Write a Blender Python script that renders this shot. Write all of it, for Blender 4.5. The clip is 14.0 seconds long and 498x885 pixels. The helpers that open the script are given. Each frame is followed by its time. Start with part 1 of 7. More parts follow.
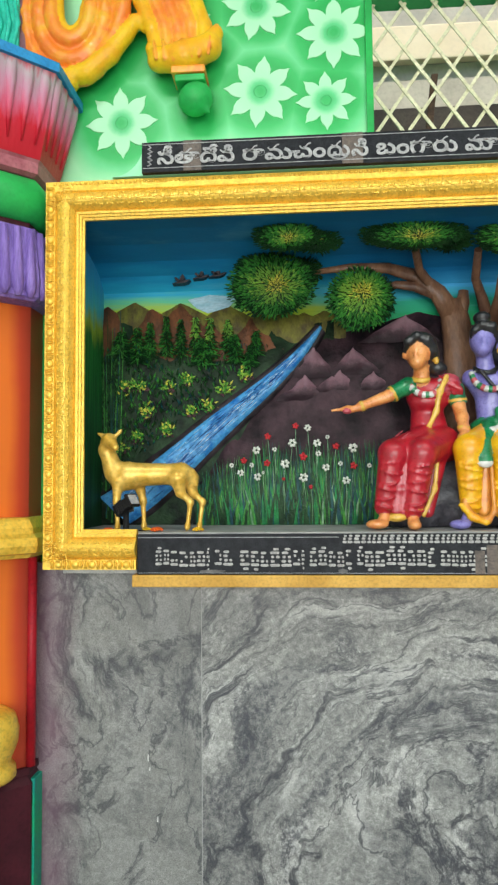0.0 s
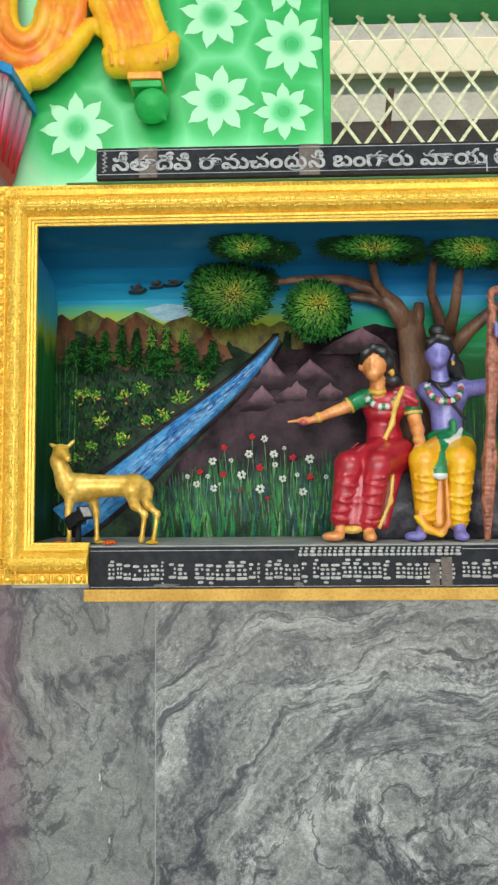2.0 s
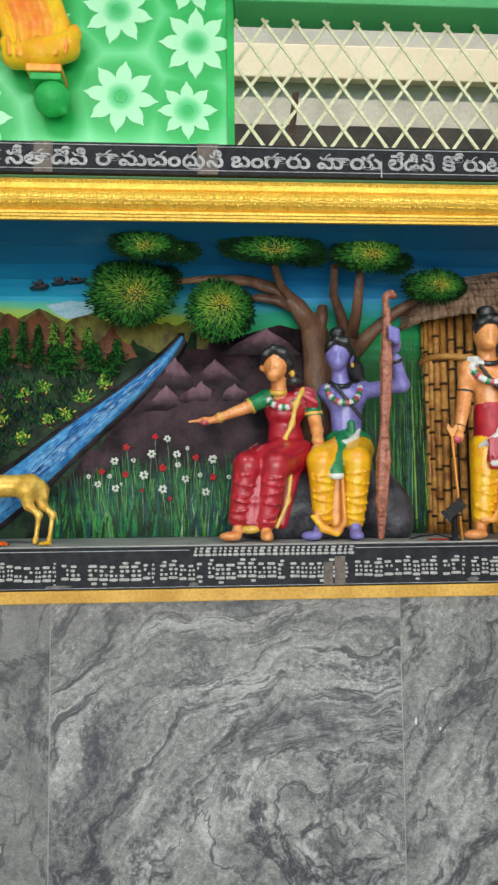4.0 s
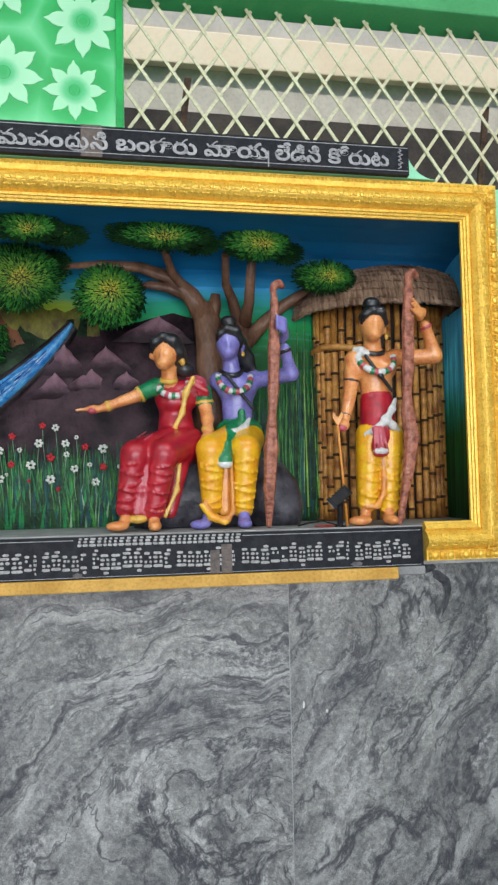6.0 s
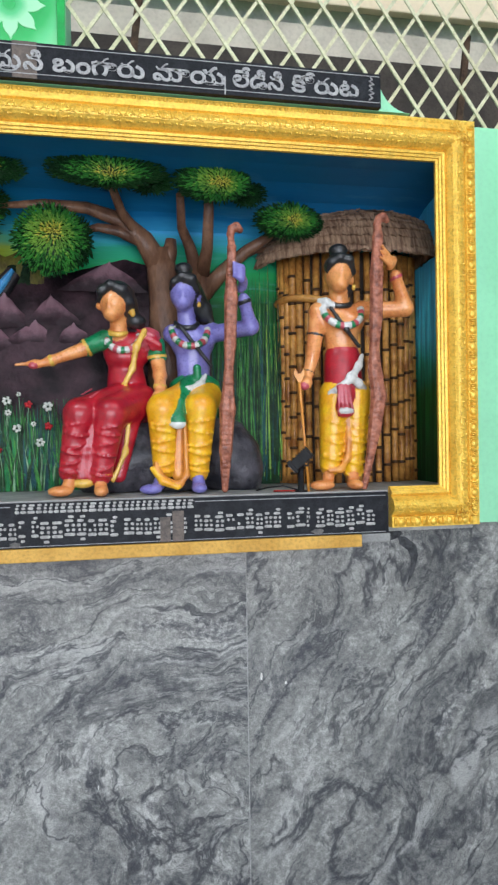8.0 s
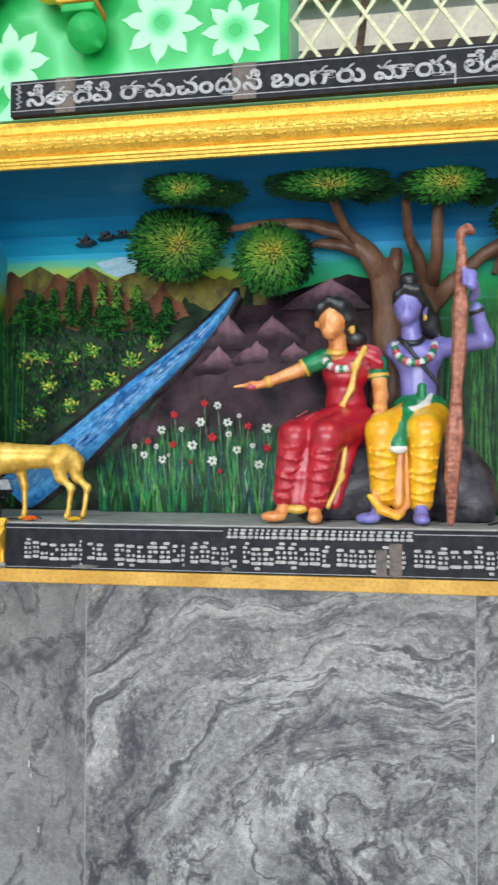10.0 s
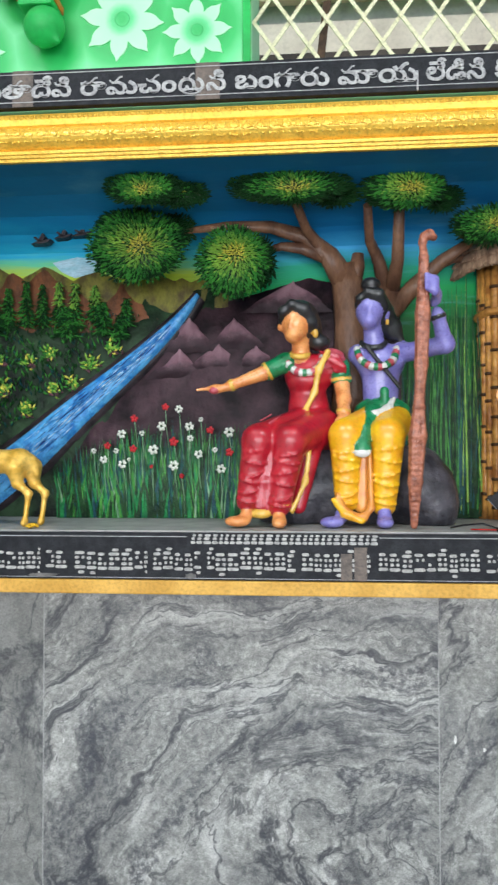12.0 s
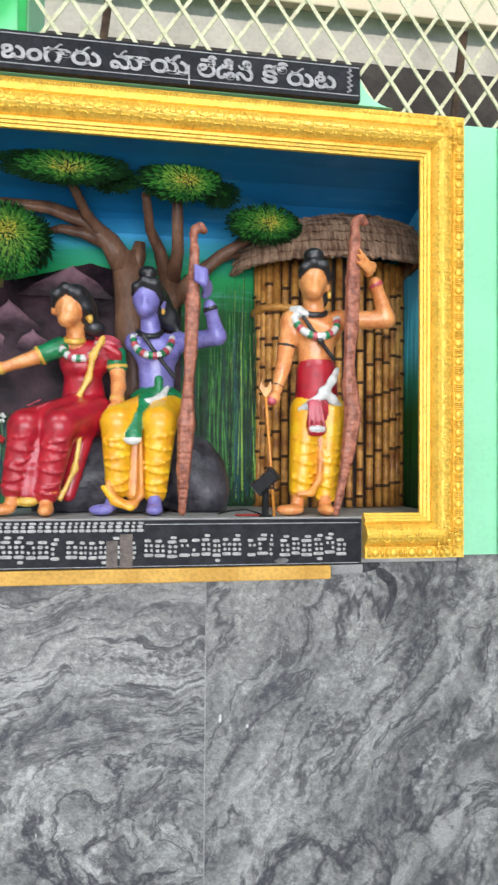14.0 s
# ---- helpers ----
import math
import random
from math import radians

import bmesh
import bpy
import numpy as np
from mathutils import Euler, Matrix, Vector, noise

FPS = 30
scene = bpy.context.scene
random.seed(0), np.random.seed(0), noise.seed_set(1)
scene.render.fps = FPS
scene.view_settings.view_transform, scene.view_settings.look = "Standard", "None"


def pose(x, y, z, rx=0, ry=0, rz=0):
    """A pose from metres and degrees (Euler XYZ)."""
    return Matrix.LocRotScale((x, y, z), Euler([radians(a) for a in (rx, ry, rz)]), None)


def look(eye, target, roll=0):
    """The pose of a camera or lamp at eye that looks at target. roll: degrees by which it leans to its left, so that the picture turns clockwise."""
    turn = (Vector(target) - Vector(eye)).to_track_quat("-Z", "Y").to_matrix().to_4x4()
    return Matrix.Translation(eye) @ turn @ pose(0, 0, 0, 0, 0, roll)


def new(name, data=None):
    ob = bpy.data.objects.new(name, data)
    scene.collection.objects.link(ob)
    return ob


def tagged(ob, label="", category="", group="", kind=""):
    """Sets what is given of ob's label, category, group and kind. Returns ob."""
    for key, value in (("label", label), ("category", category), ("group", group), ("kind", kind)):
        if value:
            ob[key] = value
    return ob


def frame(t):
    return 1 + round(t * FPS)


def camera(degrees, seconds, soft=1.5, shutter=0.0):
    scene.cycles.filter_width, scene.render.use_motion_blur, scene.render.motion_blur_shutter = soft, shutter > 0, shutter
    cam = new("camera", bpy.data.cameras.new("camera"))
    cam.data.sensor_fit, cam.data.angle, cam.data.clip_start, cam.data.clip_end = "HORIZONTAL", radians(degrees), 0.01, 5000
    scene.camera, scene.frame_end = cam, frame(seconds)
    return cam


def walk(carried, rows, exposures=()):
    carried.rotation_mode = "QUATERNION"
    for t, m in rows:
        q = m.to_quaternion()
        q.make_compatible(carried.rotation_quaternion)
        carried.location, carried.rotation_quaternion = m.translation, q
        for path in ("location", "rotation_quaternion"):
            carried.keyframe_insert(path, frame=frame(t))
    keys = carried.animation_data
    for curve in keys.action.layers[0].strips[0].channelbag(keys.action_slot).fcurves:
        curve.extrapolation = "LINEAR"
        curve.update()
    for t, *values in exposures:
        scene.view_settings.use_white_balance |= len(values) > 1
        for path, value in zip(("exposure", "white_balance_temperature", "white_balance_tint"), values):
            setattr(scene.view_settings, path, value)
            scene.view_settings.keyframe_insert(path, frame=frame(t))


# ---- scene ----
cam = camera(39.2, 14.0, soft=2.4, shutter=0.35)
PATH = [
    (0, (0.015, -0.068, 1.464), (-0.142, 1.922, 1.587), -0.5),
    (0.5, (0.017, -0.05, 1.458), (-0.144, 1.939, 1.595), -0.7),
    (1, (0.014, -0.051, 1.463), (-0.139, 1.937, 1.622), -0.7),
    (1.5, (0.021, -0.048, 1.459), (-0.087, 1.942, 1.626), -0.4),
    (2, (0.028, -0.046, 1.478), (-0.017, 1.949, 1.62), -0.5),
    (2.5, (0.051, -0.042, 1.475), (0.051, 1.953, 1.62), -0.8),
    (2.7, (0.065, -0.042, 1.475), (0.076, 1.952, 1.627), -0.9),
    (4.8, (0.213, -0.044, 1.474), (0.405, 1.943, 1.603), -0.5),
    (5, (0.227, -0.044, 1.474), (0.439, 1.941, 1.599), -0.6),
    (5.5, (0.245, -0.041, 1.46), (0.545, 1.932, 1.583), -0.8),
    (6, (0.254, -0.046, 1.463), (0.59, 1.922, 1.581), -1.1),
    (6.5, (0.261, -0.031, 1.465), (0.649, 1.93, 1.521), -0.9),
    (7, (0.282, 0.013, 1.466), (0.757, 1.956, 1.467), -0.1),
    (7.2, (0.295, 0.028, 1.469), (0.771, 1.97, 1.449), -0.3),
    (9.3, (0.434, 0.18, 1.497), (0.402, 2.18, 1.518), -0.7),
    (9.5, (0.447, 0.195, 1.5), (0.319, 2.191, 1.526), -0.5),
    (10, (0.415, 0.204, 1.503), (0.12, 2.181, 1.541), 0.1),
    (10.5, (0.377, 0.2, 1.504), (-0.036, 2.157, 1.539), -0.2),
    (11, (0.34, 0.208, 1.497), (-0.063, 2.166, 1.533), -0.3),
    (11.5, (0.36, 0.217, 1.496), (0.089, 2.198, 1.537), -0.5),
    (12, (0.383, 0.22, 1.502), (0.225, 2.213, 1.553), -0.1),
    (12.5, (0.408, 0.221, 1.499), (0.388, 2.22, 1.553), -0.2),
    (13, (0.45, 0.208, 1.497), (0.583, 2.202, 1.562), 0.1),
    (13.5, (0.488, 0.205, 1.49), (0.717, 2.191, 1.555), 0.2),
    (14, (0.523, 0.21, 1.482), (0.852, 2.182, 1.522), 0.4),
]
EXPOSURES = [(0.0, 0.16, 6400, 6), (2.5, 0.12, 6350, 8), (5.0, 0.0, 6250, 10), (7.0, -0.06, 5750, 14), (9.5, 0.28, 6050, 11), (12.0, 0.35, 6050, 11), (14.0, 0.36, 6050, 14)]
walk(cam, [(t, look(eye, target, roll)) for t, eye, target, roll in PATH], EXPOSURES)

# ---- world, sun, large lights ----
world = bpy.data.worlds.new("world")
scene.world = world
world.use_nodes = True
wn, wl = world.node_tree.nodes, world.node_tree.links
sky = wn.new("ShaderNodeTexSky")
sky.sky_type, sky.sun_disc = "NISHITA", False
sky.sun_elevation, sky.sun_rotation = radians(58), radians(190)
wl.new(sky.outputs[0], wn["Background"].inputs[0])
wn["Background"].inputs[1].default_value = 0.2


def sun_lamp():
    d = bpy.data.lights.new("sun", "SUN")
    d.energy, d.angle, d.color = 3.6, radians(0.5), (1, 0.95, 0.86)
    ob = new("sun", d)
    ob.matrix_world = look((-2, -10.5, 17), (0, 0, 0))
    return ob


def area_lamp(name, eye, target, sx, sy, watts, col):
    d = bpy.data.lights.new(name, "AREA")
    d.shape, d.size, d.size_y, d.energy, d.color = "RECTANGLE", sx, sy, watts, col
    ob = new(name, d)
    ob.matrix_world = look(eye, target)
    return ob


sun_lamp()
area_lamp("hall_opening_light", (0.3, -3.9, 1.75), (0.3, 2, 1.6), 5.4, 2.6, 205, (1.0, 0.98, 0.96))
# overhead tubes are added light; no such lamp is in view
area_lamp("added_overhead_light", (-0.7, 0.35, 3.66), (-0.7, 0.75, 0), 1.2, 0.06, 19, (0.97, 1.0, 1.0))
area_lamp("added_overhead_light", (1.3, 0.35, 3.66), (1.3, 0.75, 0), 1.2, 0.06, 19, (0.97, 1.0, 1.0))

# ---- building helpers ----


def part(name, bm, material, parent=None, label="", smooth=False):
    """Links a bmesh as one mesh object, under a thing or a part."""
    me = bpy.data.meshes.new(name)
    bmesh.ops.recalc_face_normals(bm, faces=bm.faces)
    bm.to_mesh(me)
    bm.free()
    for m in material if isinstance(material, (list, tuple)) else [material]:
        me.materials.append(m)
    if smooth:
        me.shade_smooth()
    ob = new(name, me)
    if parent:
        ob.parent = parent
    if label:
        ob["label"] = label
    return ob


def thing(name, label, category="", group="", at=(0, 0, 0), kind=""):
    ob = new(name)
    ob.empty_display_size = 0.05
    ob.location = at
    return tagged(ob, label, category, group, kind)


def under(ob, parent):
    """Makes ob, built in world places, a part of parent without moving it."""
    ob.parent = parent
    ob.matrix_parent_inverse = Matrix.Translation(parent.location).inverted()
    return ob


def B():
    return bmesh.new()


def box(bm, lo, hi, bevel=0.0, mi=0):
    c = [(a + b) / 2 for a, b in zip(lo, hi)]
    s = [abs(b - a) for a, b in zip(lo, hi)]
    r = bmesh.ops.create_cube(bm, size=1, matrix=Matrix.Translation(c) @ Matrix.Diagonal((*s, 1)))
    if bevel:
        edges = {e for v in r["verts"] for e in v.link_edges}
        bmesh.ops.bevel(bm, geom=list(edges), offset=bevel, segments=2, affect="EDGES", profile=0.6)
    elif mi:
        for f in {f for v in r["verts"] for f in v.link_faces}:
            f.material_index = mi
    return bm


def prism(bm, pts, y0, y1, inset=0.0, mi=0):
    """A flat outline in x, z pushed out from y0 (back) to y1 (front), its front edge drawn in by inset."""
    cx, cz = sum(p[0] for p in pts) / len(pts), sum(p[1] for p in pts) / len(pts)
    back = [bm.verts.new((x, y0, z)) for x, z in pts]
    front = []
    for x, z in pts:
        d = math.hypot(x - cx, z - cz) or 1
        k = 1 - inset / d
        front.append(bm.verts.new((cx + (x - cx) * k, y1, cz + (z - cz) * k)))
    n = len(pts)
    fs = [bm.faces.new(front)]
    for i in range(n):
        fs.append(bm.faces.new((back[i], back[(i + 1) % n], front[(i + 1) % n], front[i])))
    for f in fs:
        f.material_index = mi
    return bm


def tube(bm, pts, radii, sides=10, mi=0, squash=(1, 1, 1), cap=True):
    """A tapered round bar along a line of places."""
    pts = [Vector(p) for p in pts]
    rings = []
    side = None
    for i, p in enumerate(pts):
        d = (pts[min(i + 1, len(pts) - 1)] - pts[max(i - 1, 0)]).normalized()
        if side is None:
            side = d.orthogonal().normalized()
        side = (side - d * side.dot(d)).normalized()
        up = d.cross(side)
        r = radii[i] if isinstance(radii, (list, tuple)) else radii
        ring = []
        for k in range(sides):
            a = math.tau * k / sides
            o = (side * math.cos(a) + up * math.sin(a)) * r
            ring.append(bm.verts.new(p + Vector((o.x * squash[0], o.y * squash[1], o.z * squash[2]))))
        rings.append(ring)
    for a, b in zip(rings, rings[1:]):
        for k in range(sides):
            f = bm.faces.new((a[k], a[(k + 1) % sides], b[(k + 1) % sides], b[k]))
            f.material_index, f.smooth = mi, True
    if cap:
        for ring in (rings[0][::-1], rings[-1]):
            bm.faces.new(ring).material_index = mi
    return bm


def ball(bm, at, size, turn=None, seg=10, rings=7, mi=0):
    m = Matrix.Translation(at) @ (turn.to_4x4() if turn else Matrix()) @ Matrix.Diagonal((*size, 1))
    rows = []
    for i in range(1, rings):
        a = math.pi * i / rings
        rows.append([bm.verts.new(m @ Vector((math.sin(a) * math.cos(math.tau * k / seg), math.sin(a) * math.sin(math.tau * k / seg), math.cos(a)))) for k in range(seg)])
    top, low = bm.verts.new(m @ Vector((0, 0, 1))), bm.verts.new(m @ Vector((0, 0, -1)))
    fs = []
    for k in range(seg):
        n = (k + 1) % seg
        fs.append(bm.faces.new((top, rows[0][k], rows[0][n])))
        fs.append(bm.faces.new((low, rows[-1][n], rows[-1][k])))
        for a, c in zip(rows, rows[1:]):
            fs.append(bm.faces.new((a[k], c[k], c[n], a[n])))
    for f in fs:
        f.material_index, f.smooth = mi, True
    return bm


def lathe(bm, profile, at, sides=24, mi=0, flats=False):
    """Turns a list of (radius, z) round the upright axis at (x, y)."""
    rings = []
    for r, z in profile:
        rings.append([bm.verts.new((at[0] + r * math.cos(math.tau * (k + 0.5) / sides), at[1] + r * math.sin(math.tau * (k + 0.5) / sides), z)) for k in range(sides)])
    for a, b in zip(rings, rings[1:]):
        for k in range(sides):
            f = bm.faces.new((a[k], a[(k + 1) % sides], b[(k + 1) % sides], b[k]))
            f.material_index, f.smooth = mi, not flats
    bm.faces.new(rings[0][::-1]).material_index = mi
    bm.faces.new(rings[-1]).material_index = mi
    return bm


# ---- materials ----


def nodes_of(name):
    m = bpy.data.materials.new(name)
    m.use_nodes = True
    t = m.node_tree
    return m, t, t.nodes["Principled BSDF"]


def N(t, kind, **kw):
    n = t.nodes.new("ShaderNode" + kind)
    for k, v in kw.items():
        n.inputs[k.replace("_", " ")].default_value = v
    return n


def ramp(t, fac, stops, mode="LINEAR"):
    n = t.nodes.new("ShaderNodeValToRGB")
    n.color_ramp.interpolation = mode
    e = n.color_ramp.elements
    while len(e) < len(stops):
        e.new(0.5)
    for el, (p, c) in zip(e, stops):
        el.position = p
        el.color = (*c, 1) if len(c) == 3 else c
    t.links.new(fac, n.inputs[0])
    return n.outputs[0]


def mixc(t, fac, a, b, blend="MIX"):
    n = t.nodes.new("ShaderNodeMix")
    n.data_type, n.blend_type = "RGBA", blend
    for sock, v in ((n.inputs[0], fac), (n.inputs[6], a), (n.inputs[7], b)):
        if isinstance(v, (int, float)):
            sock.default_value = v
        elif isinstance(v, tuple):
            sock.default_value = (*v, 1)
        else:
            t.links.new(v, sock)
    return n.outputs[2]


def mth(t, op, a, b=0.0, c=0.0):
    n = t.nodes.new("ShaderNodeMath")
    n.operation = op
    for s, v in zip(n.inputs, (a, b, c)):
        if isinstance(v, (int, float)):
            s.default_value = v
        else:
            t.links.new(v, s)
    return n.outputs[0]


def place(t, scale=(1, 1, 1), turn=(0, 0, 0), shift=(0, 0, 0)):
    g = t.nodes.new("ShaderNodeNewGeometry")
    mp = N(t, "Mapping", Scale=scale, Rotation=tuple(radians(a) for a in turn), Location=shift)
    t.links.new(g.outputs["Position"], mp.inputs[0])
    return mp.outputs[0]


def noise_of(t, vec, scale, detail=3.0, rough=0.55, warp=0.0):
    n = N(t, "TexNoise", Scale=scale, Detail=detail, Roughness=rough, Distortion=warp)
    t.links.new(vec, n.inputs["Vector"])
    return n.outputs[0]


def bump(t, height, strength, dist, bsdf):
    n = N(t, "Bump", Strength=strength, Distance=dist)
    t.links.new(height, n.inputs["Height"])
    t.links.new(n.outputs[0], bsdf.inputs["Normal"])


def paint(name, col, col2=None, rough=0.35, scale=14, fine=120, relief=0.25, metal=0.0, stretch=(1, 1, 1), grime=0.25, coat=0.0, spec=0.22):
    """Brushed paint: two shades in soft patches, a fine grain, slight brush relief and dull stains."""
    m, t, b = nodes_of(name)
    col2 = col2 or tuple(c * 0.72 for c in col)
    v = place(t, stretch)
    big = noise_of(t, v, scale, 4)
    small = noise_of(t, v, fine, 3)
    c = ramp(t, big, [(0.35, col2), (0.62, col)])
    dark = ramp(t, small, [(0.3, (1 - grime,) * 3), (0.55, (1, 1, 1))])
    t.links.new(mixc(t, 1.0, c, dark, "MULTIPLY"), b.inputs["Base Color"])
    t.links.new(mth(t, "MULTIPLY_ADD", small, 0.25, rough - 0.1), b.inputs["Roughness"])
    b.inputs["Metallic"].default_value = metal
    b.inputs["Specular IOR Level"].default_value = spec
    if coat:
        b.inputs["Coat Weight"].default_value = coat
        b.inputs["Coat Roughness"].default_value = 0.18
    bump(t, mth(t, "ADD", small, mth(t, "MULTIPLY", big, 0.6)), relief, 0.004, b)
    return m


def marble(name, run, shift, light=1.0, swirl=0.3, rise=3.0, spray=False, calm=0.0, veins=1.0):
    """Polished grey stone. run: ("lines", degrees) or ("arcs", x, z, squash): how its bands lie on the slab."""
    m, t, b = nodes_of(name)
    v0 = place(t, (1, 0.2, 1), (0, 0, 0), shift)
    g = t.nodes.new("ShaderNodeNewGeometry")
    sep = t.nodes.new("ShaderNodeSeparateXYZ")
    t.links.new(g.outputs["Position"], sep.inputs[0])
    wob = N(t, "TexNoise", Scale=2.3, Detail=5.0, Roughness=0.55)
    t.links.new(v0, wob.inputs["Vector"])
    ws = t.nodes.new("ShaderNodeSeparateXYZ")
    t.links.new(wob.outputs["Color"], ws.inputs[0])
    wx = mth(t, "MULTIPLY_ADD", ws.outputs[0], swirl, mth(t, "ADD", sep.outputs[0], -swirl / 2))
    wz = mth(t, "MULTIPLY_ADD", ws.outputs[1], swirl, mth(t, "ADD", sep.outputs[2], -swirl / 2))
    if run[0] == "arcs":
        dx = mth(t, "SUBTRACT", wx, run[1])
        dz = mth(t, "MULTIPLY", mth(t, "SUBTRACT", wz, run[2]), run[3])
        across = mth(t, "SQRT", mth(t, "ADD", mth(t, "MULTIPLY", dx, dx), mth(t, "MULTIPLY", dz, dz)))
        along = mth(t, "MULTIPLY", mth(t, "ARCTAN2", dx, dz), 0.55)
    else:
        cs, sn = math.cos(radians(run[1])), math.sin(radians(run[1]))
        along = mth(t, "ADD", mth(t, "MULTIPLY", wx, cs), mth(t, "MULTIPLY", wz, sn))
        across = mth(t, "SUBTRACT", mth(t, "MULTIPLY", wz, cs), mth(t, "MULTIPLY", wx, sn))
    comb = t.nodes.new("ShaderNodeCombineXYZ")
    t.links.new(mth(t, "ADD", along, shift[0]), comb.inputs[0])
    t.links.new(mth(t, "MULTIPLY", across, rise), comb.inputs[2])
    comb.inputs[1].default_value = shift[2]
    q = comb.outputs[0]
    broad = noise_of(t, q, 2.1, 9, 0.6, 0.4)
    streak = noise_of(t, q, 7.5, 12, 0.72, 0.6)
    grain = noise_of(t, v0, 210, 5, 0.85)
    crumb = noise_of(t, v0, 62, 8, 0.78)
    k = light
    mixd = mth(t, "ADD", mth(t, "MULTIPLY", broad, 0.36), mth(t, "ADD", mth(t, "MULTIPLY", streak, 0.26), mth(t, "MULTIPLY", crumb, 0.38)))
    base = ramp(t, mixd, [
        (0.41, (0.060 * k, 0.064 * k, 0.072 * k)), (0.452, (0.145 * k, 0.148 * k, 0.148 * k)), (0.495, (0.220 * k, 0.223 * k, 0.212 * k)),
        (0.54, (0.33 * k, 0.332 * k, 0.315 * k)), (0.585, (0.50 * k, 0.50 * k, 0.48 * k))])
    base = mixc(t, calm, base, (0.215 * k, 0.218 * k, 0.205 * k))
    spots = noise_of(t, v0, 2.4, 4, 0.6)
    cloud = noise_of(t, q, 3.3, 8, 0.6, 0.5)
    lightp = mth(t, "MULTIPLY", ramp(t, cloud, [(0.56, (0, 0, 0)), (0.64, (1, 1, 1))]), 0.5 * (1 - calm))
    c = mixc(t, lightp, base, (0.55 * k, 0.55 * k, 0.53 * k))
    soot = mth(t, "MULTIPLY", mth(t, "MULTIPLY", ramp(t, cloud, [(0.385, (1, 1, 1)), (0.435, (0, 0, 0))]), ramp(t, crumb, [(0.44, (1, 1, 1)), (0.60, (0.1, 0.1, 0.1))])), 0.8 * (1 - calm))
    c = mixc(t, soot, c, (0.055, 0.058, 0.072))
    for scale, wide, near, far, amount in ((1.5, 0.030, 0.44, 0.52, 0.95), (3.0, 0.022, 0.56, 0.48, 0.85), (6.0, 0.016, 0.46, 0.54, 0.6)):
        line = mth(t, "ABSOLUTE", mth(t, "SUBTRACT", noise_of(t, q, scale, 8, 0.6, 0.5), 0.5))
        f = mth(t, "MULTIPLY", ramp(t, line, [(0.0, (1, 1, 1)), (wide * 0.35, (0.7, 0.7, 0.7)), (wide, (0, 0, 0))]), ramp(t, spots, [(near, (0, 0, 0)), (far, (1, 1, 1))] if near < far else [(far, (1, 1, 1)), (near, (0, 0, 0))]))
        c = mixc(t, mth(t, "MULTIPLY", f, amount * veins), c, (0.04, 0.043, 0.052))
    gr = ramp(t, grain, [(0.34, (0.55, 0.55, 0.57)), (0.5, (1, 1, 1)), (0.66, (1.38, 1.38, 1.36))])
    c = mixc(t, 1.0, c, gr, "MULTIPLY")
    if spray:
        # stray pink paint that was sprayed past the pillar's edge
        far = mth(t, "MULTIPLY_ADD", noise_of(t, v0, 7, 4), 0.12, mth(t, "ADD", sep.outputs[0], 0.70))
        c = mixc(t, ramp(t, far, [(0.0, (0.55, 0.55, 0.55)), (0.05, (0.30, 0.30, 0.30)), (0.11, (0, 0, 0))]), c, (0.24, 0.12, 0.17))
    t.links.new(c, b.inputs["Base Color"])
    t.links.new(mth(t, "MULTIPLY_ADD", grain, 0.2, 0.2), b.inputs["Roughness"])
    bump(t, grain, 0.05, 0.001, b)
    return m


def gold_paint(name, col=(0.96, 0.63, 0.085), col2=(0.86, 0.52, 0.055), relief=0.5, fine=150):
    """Gold enamel over moulded plaster: half metallic, dark in the hollows of the grain."""
    m = paint(name, col, col2, rough=0.36, scale=30, fine=fine, relief=relief, metal=0.35, grime=0.3, coat=0.12, spec=0.5)
    return m


GOLD = gold_paint("gold_enamel")
GOLD_FLAT = gold_paint("gold_enamel_smooth", relief=0.2, fine=90)
OCHRE = paint("ochre_ledge_paint", (0.72, 0.42, 0.09), (0.55, 0.30, 0.05), 0.45, 9, 120, 0.3)
GRANITE = paint("black_granite", (0.026, 0.028, 0.033), (0.013, 0.014, 0.018), 0.4, 40, 300, 0.05, grime=0.5, spec=0.12)
LETTER = paint("silver_lettering", (0.50, 0.50, 0.50), (0.34, 0.34, 0.35), 0.5, 60, 260, 0.2, grime=0.4)
TAPE = paint("brown_tape", (0.17, 0.135, 0.115), (0.10, 0.085, 0.075), 0.4, 60, 200, 0.1)
MINT = paint("mint_wall_paint", (0.36, 0.80, 0.50), (0.33, 0.74, 0.46), 0.42, 5, 70, 0.12, grime=0.06)
LEAF_BEAM = paint("green_beam_paint", (0.10, 0.42, 0.16), (0.09, 0.37, 0.14), 0.45, 4, 80, 0.1, grime=0.1)
GREEN = paint("bright_green_paint", (0.035, 0.46, 0.10), (0.03, 0.34, 0.08), 0.35, 12, 80, 0.15, grime=0.1)
STONE_LEDGE = paint("grey_ledge_stone", (0.44, 0.44, 0.42), (0.31, 0.315, 0.305), 0.45, 16, 160, 0.2)
CEMENT = paint("grey_cement", (0.32, 0.32, 0.31), (0.22, 0.22, 0.22), 0.8, 12, 150, 0.4)
PLASTER = paint("pale_plaster", (0.70, 0.70, 0.66), (0.62, 0.62, 0.58), 0.7, 3, 90, 0.2, grime=0.1)
FLOOR_STONE = paint("polished_floor_stone", (0.36, 0.35, 0.33), (0.25, 0.25, 0.24), 0.2, 3, 120, 0.02)
WIRE = paint("cream_enamel_bar", (0.78, 0.75, 0.52), (0.66, 0.62, 0.40), 0.4, 20, 120, 0.15)

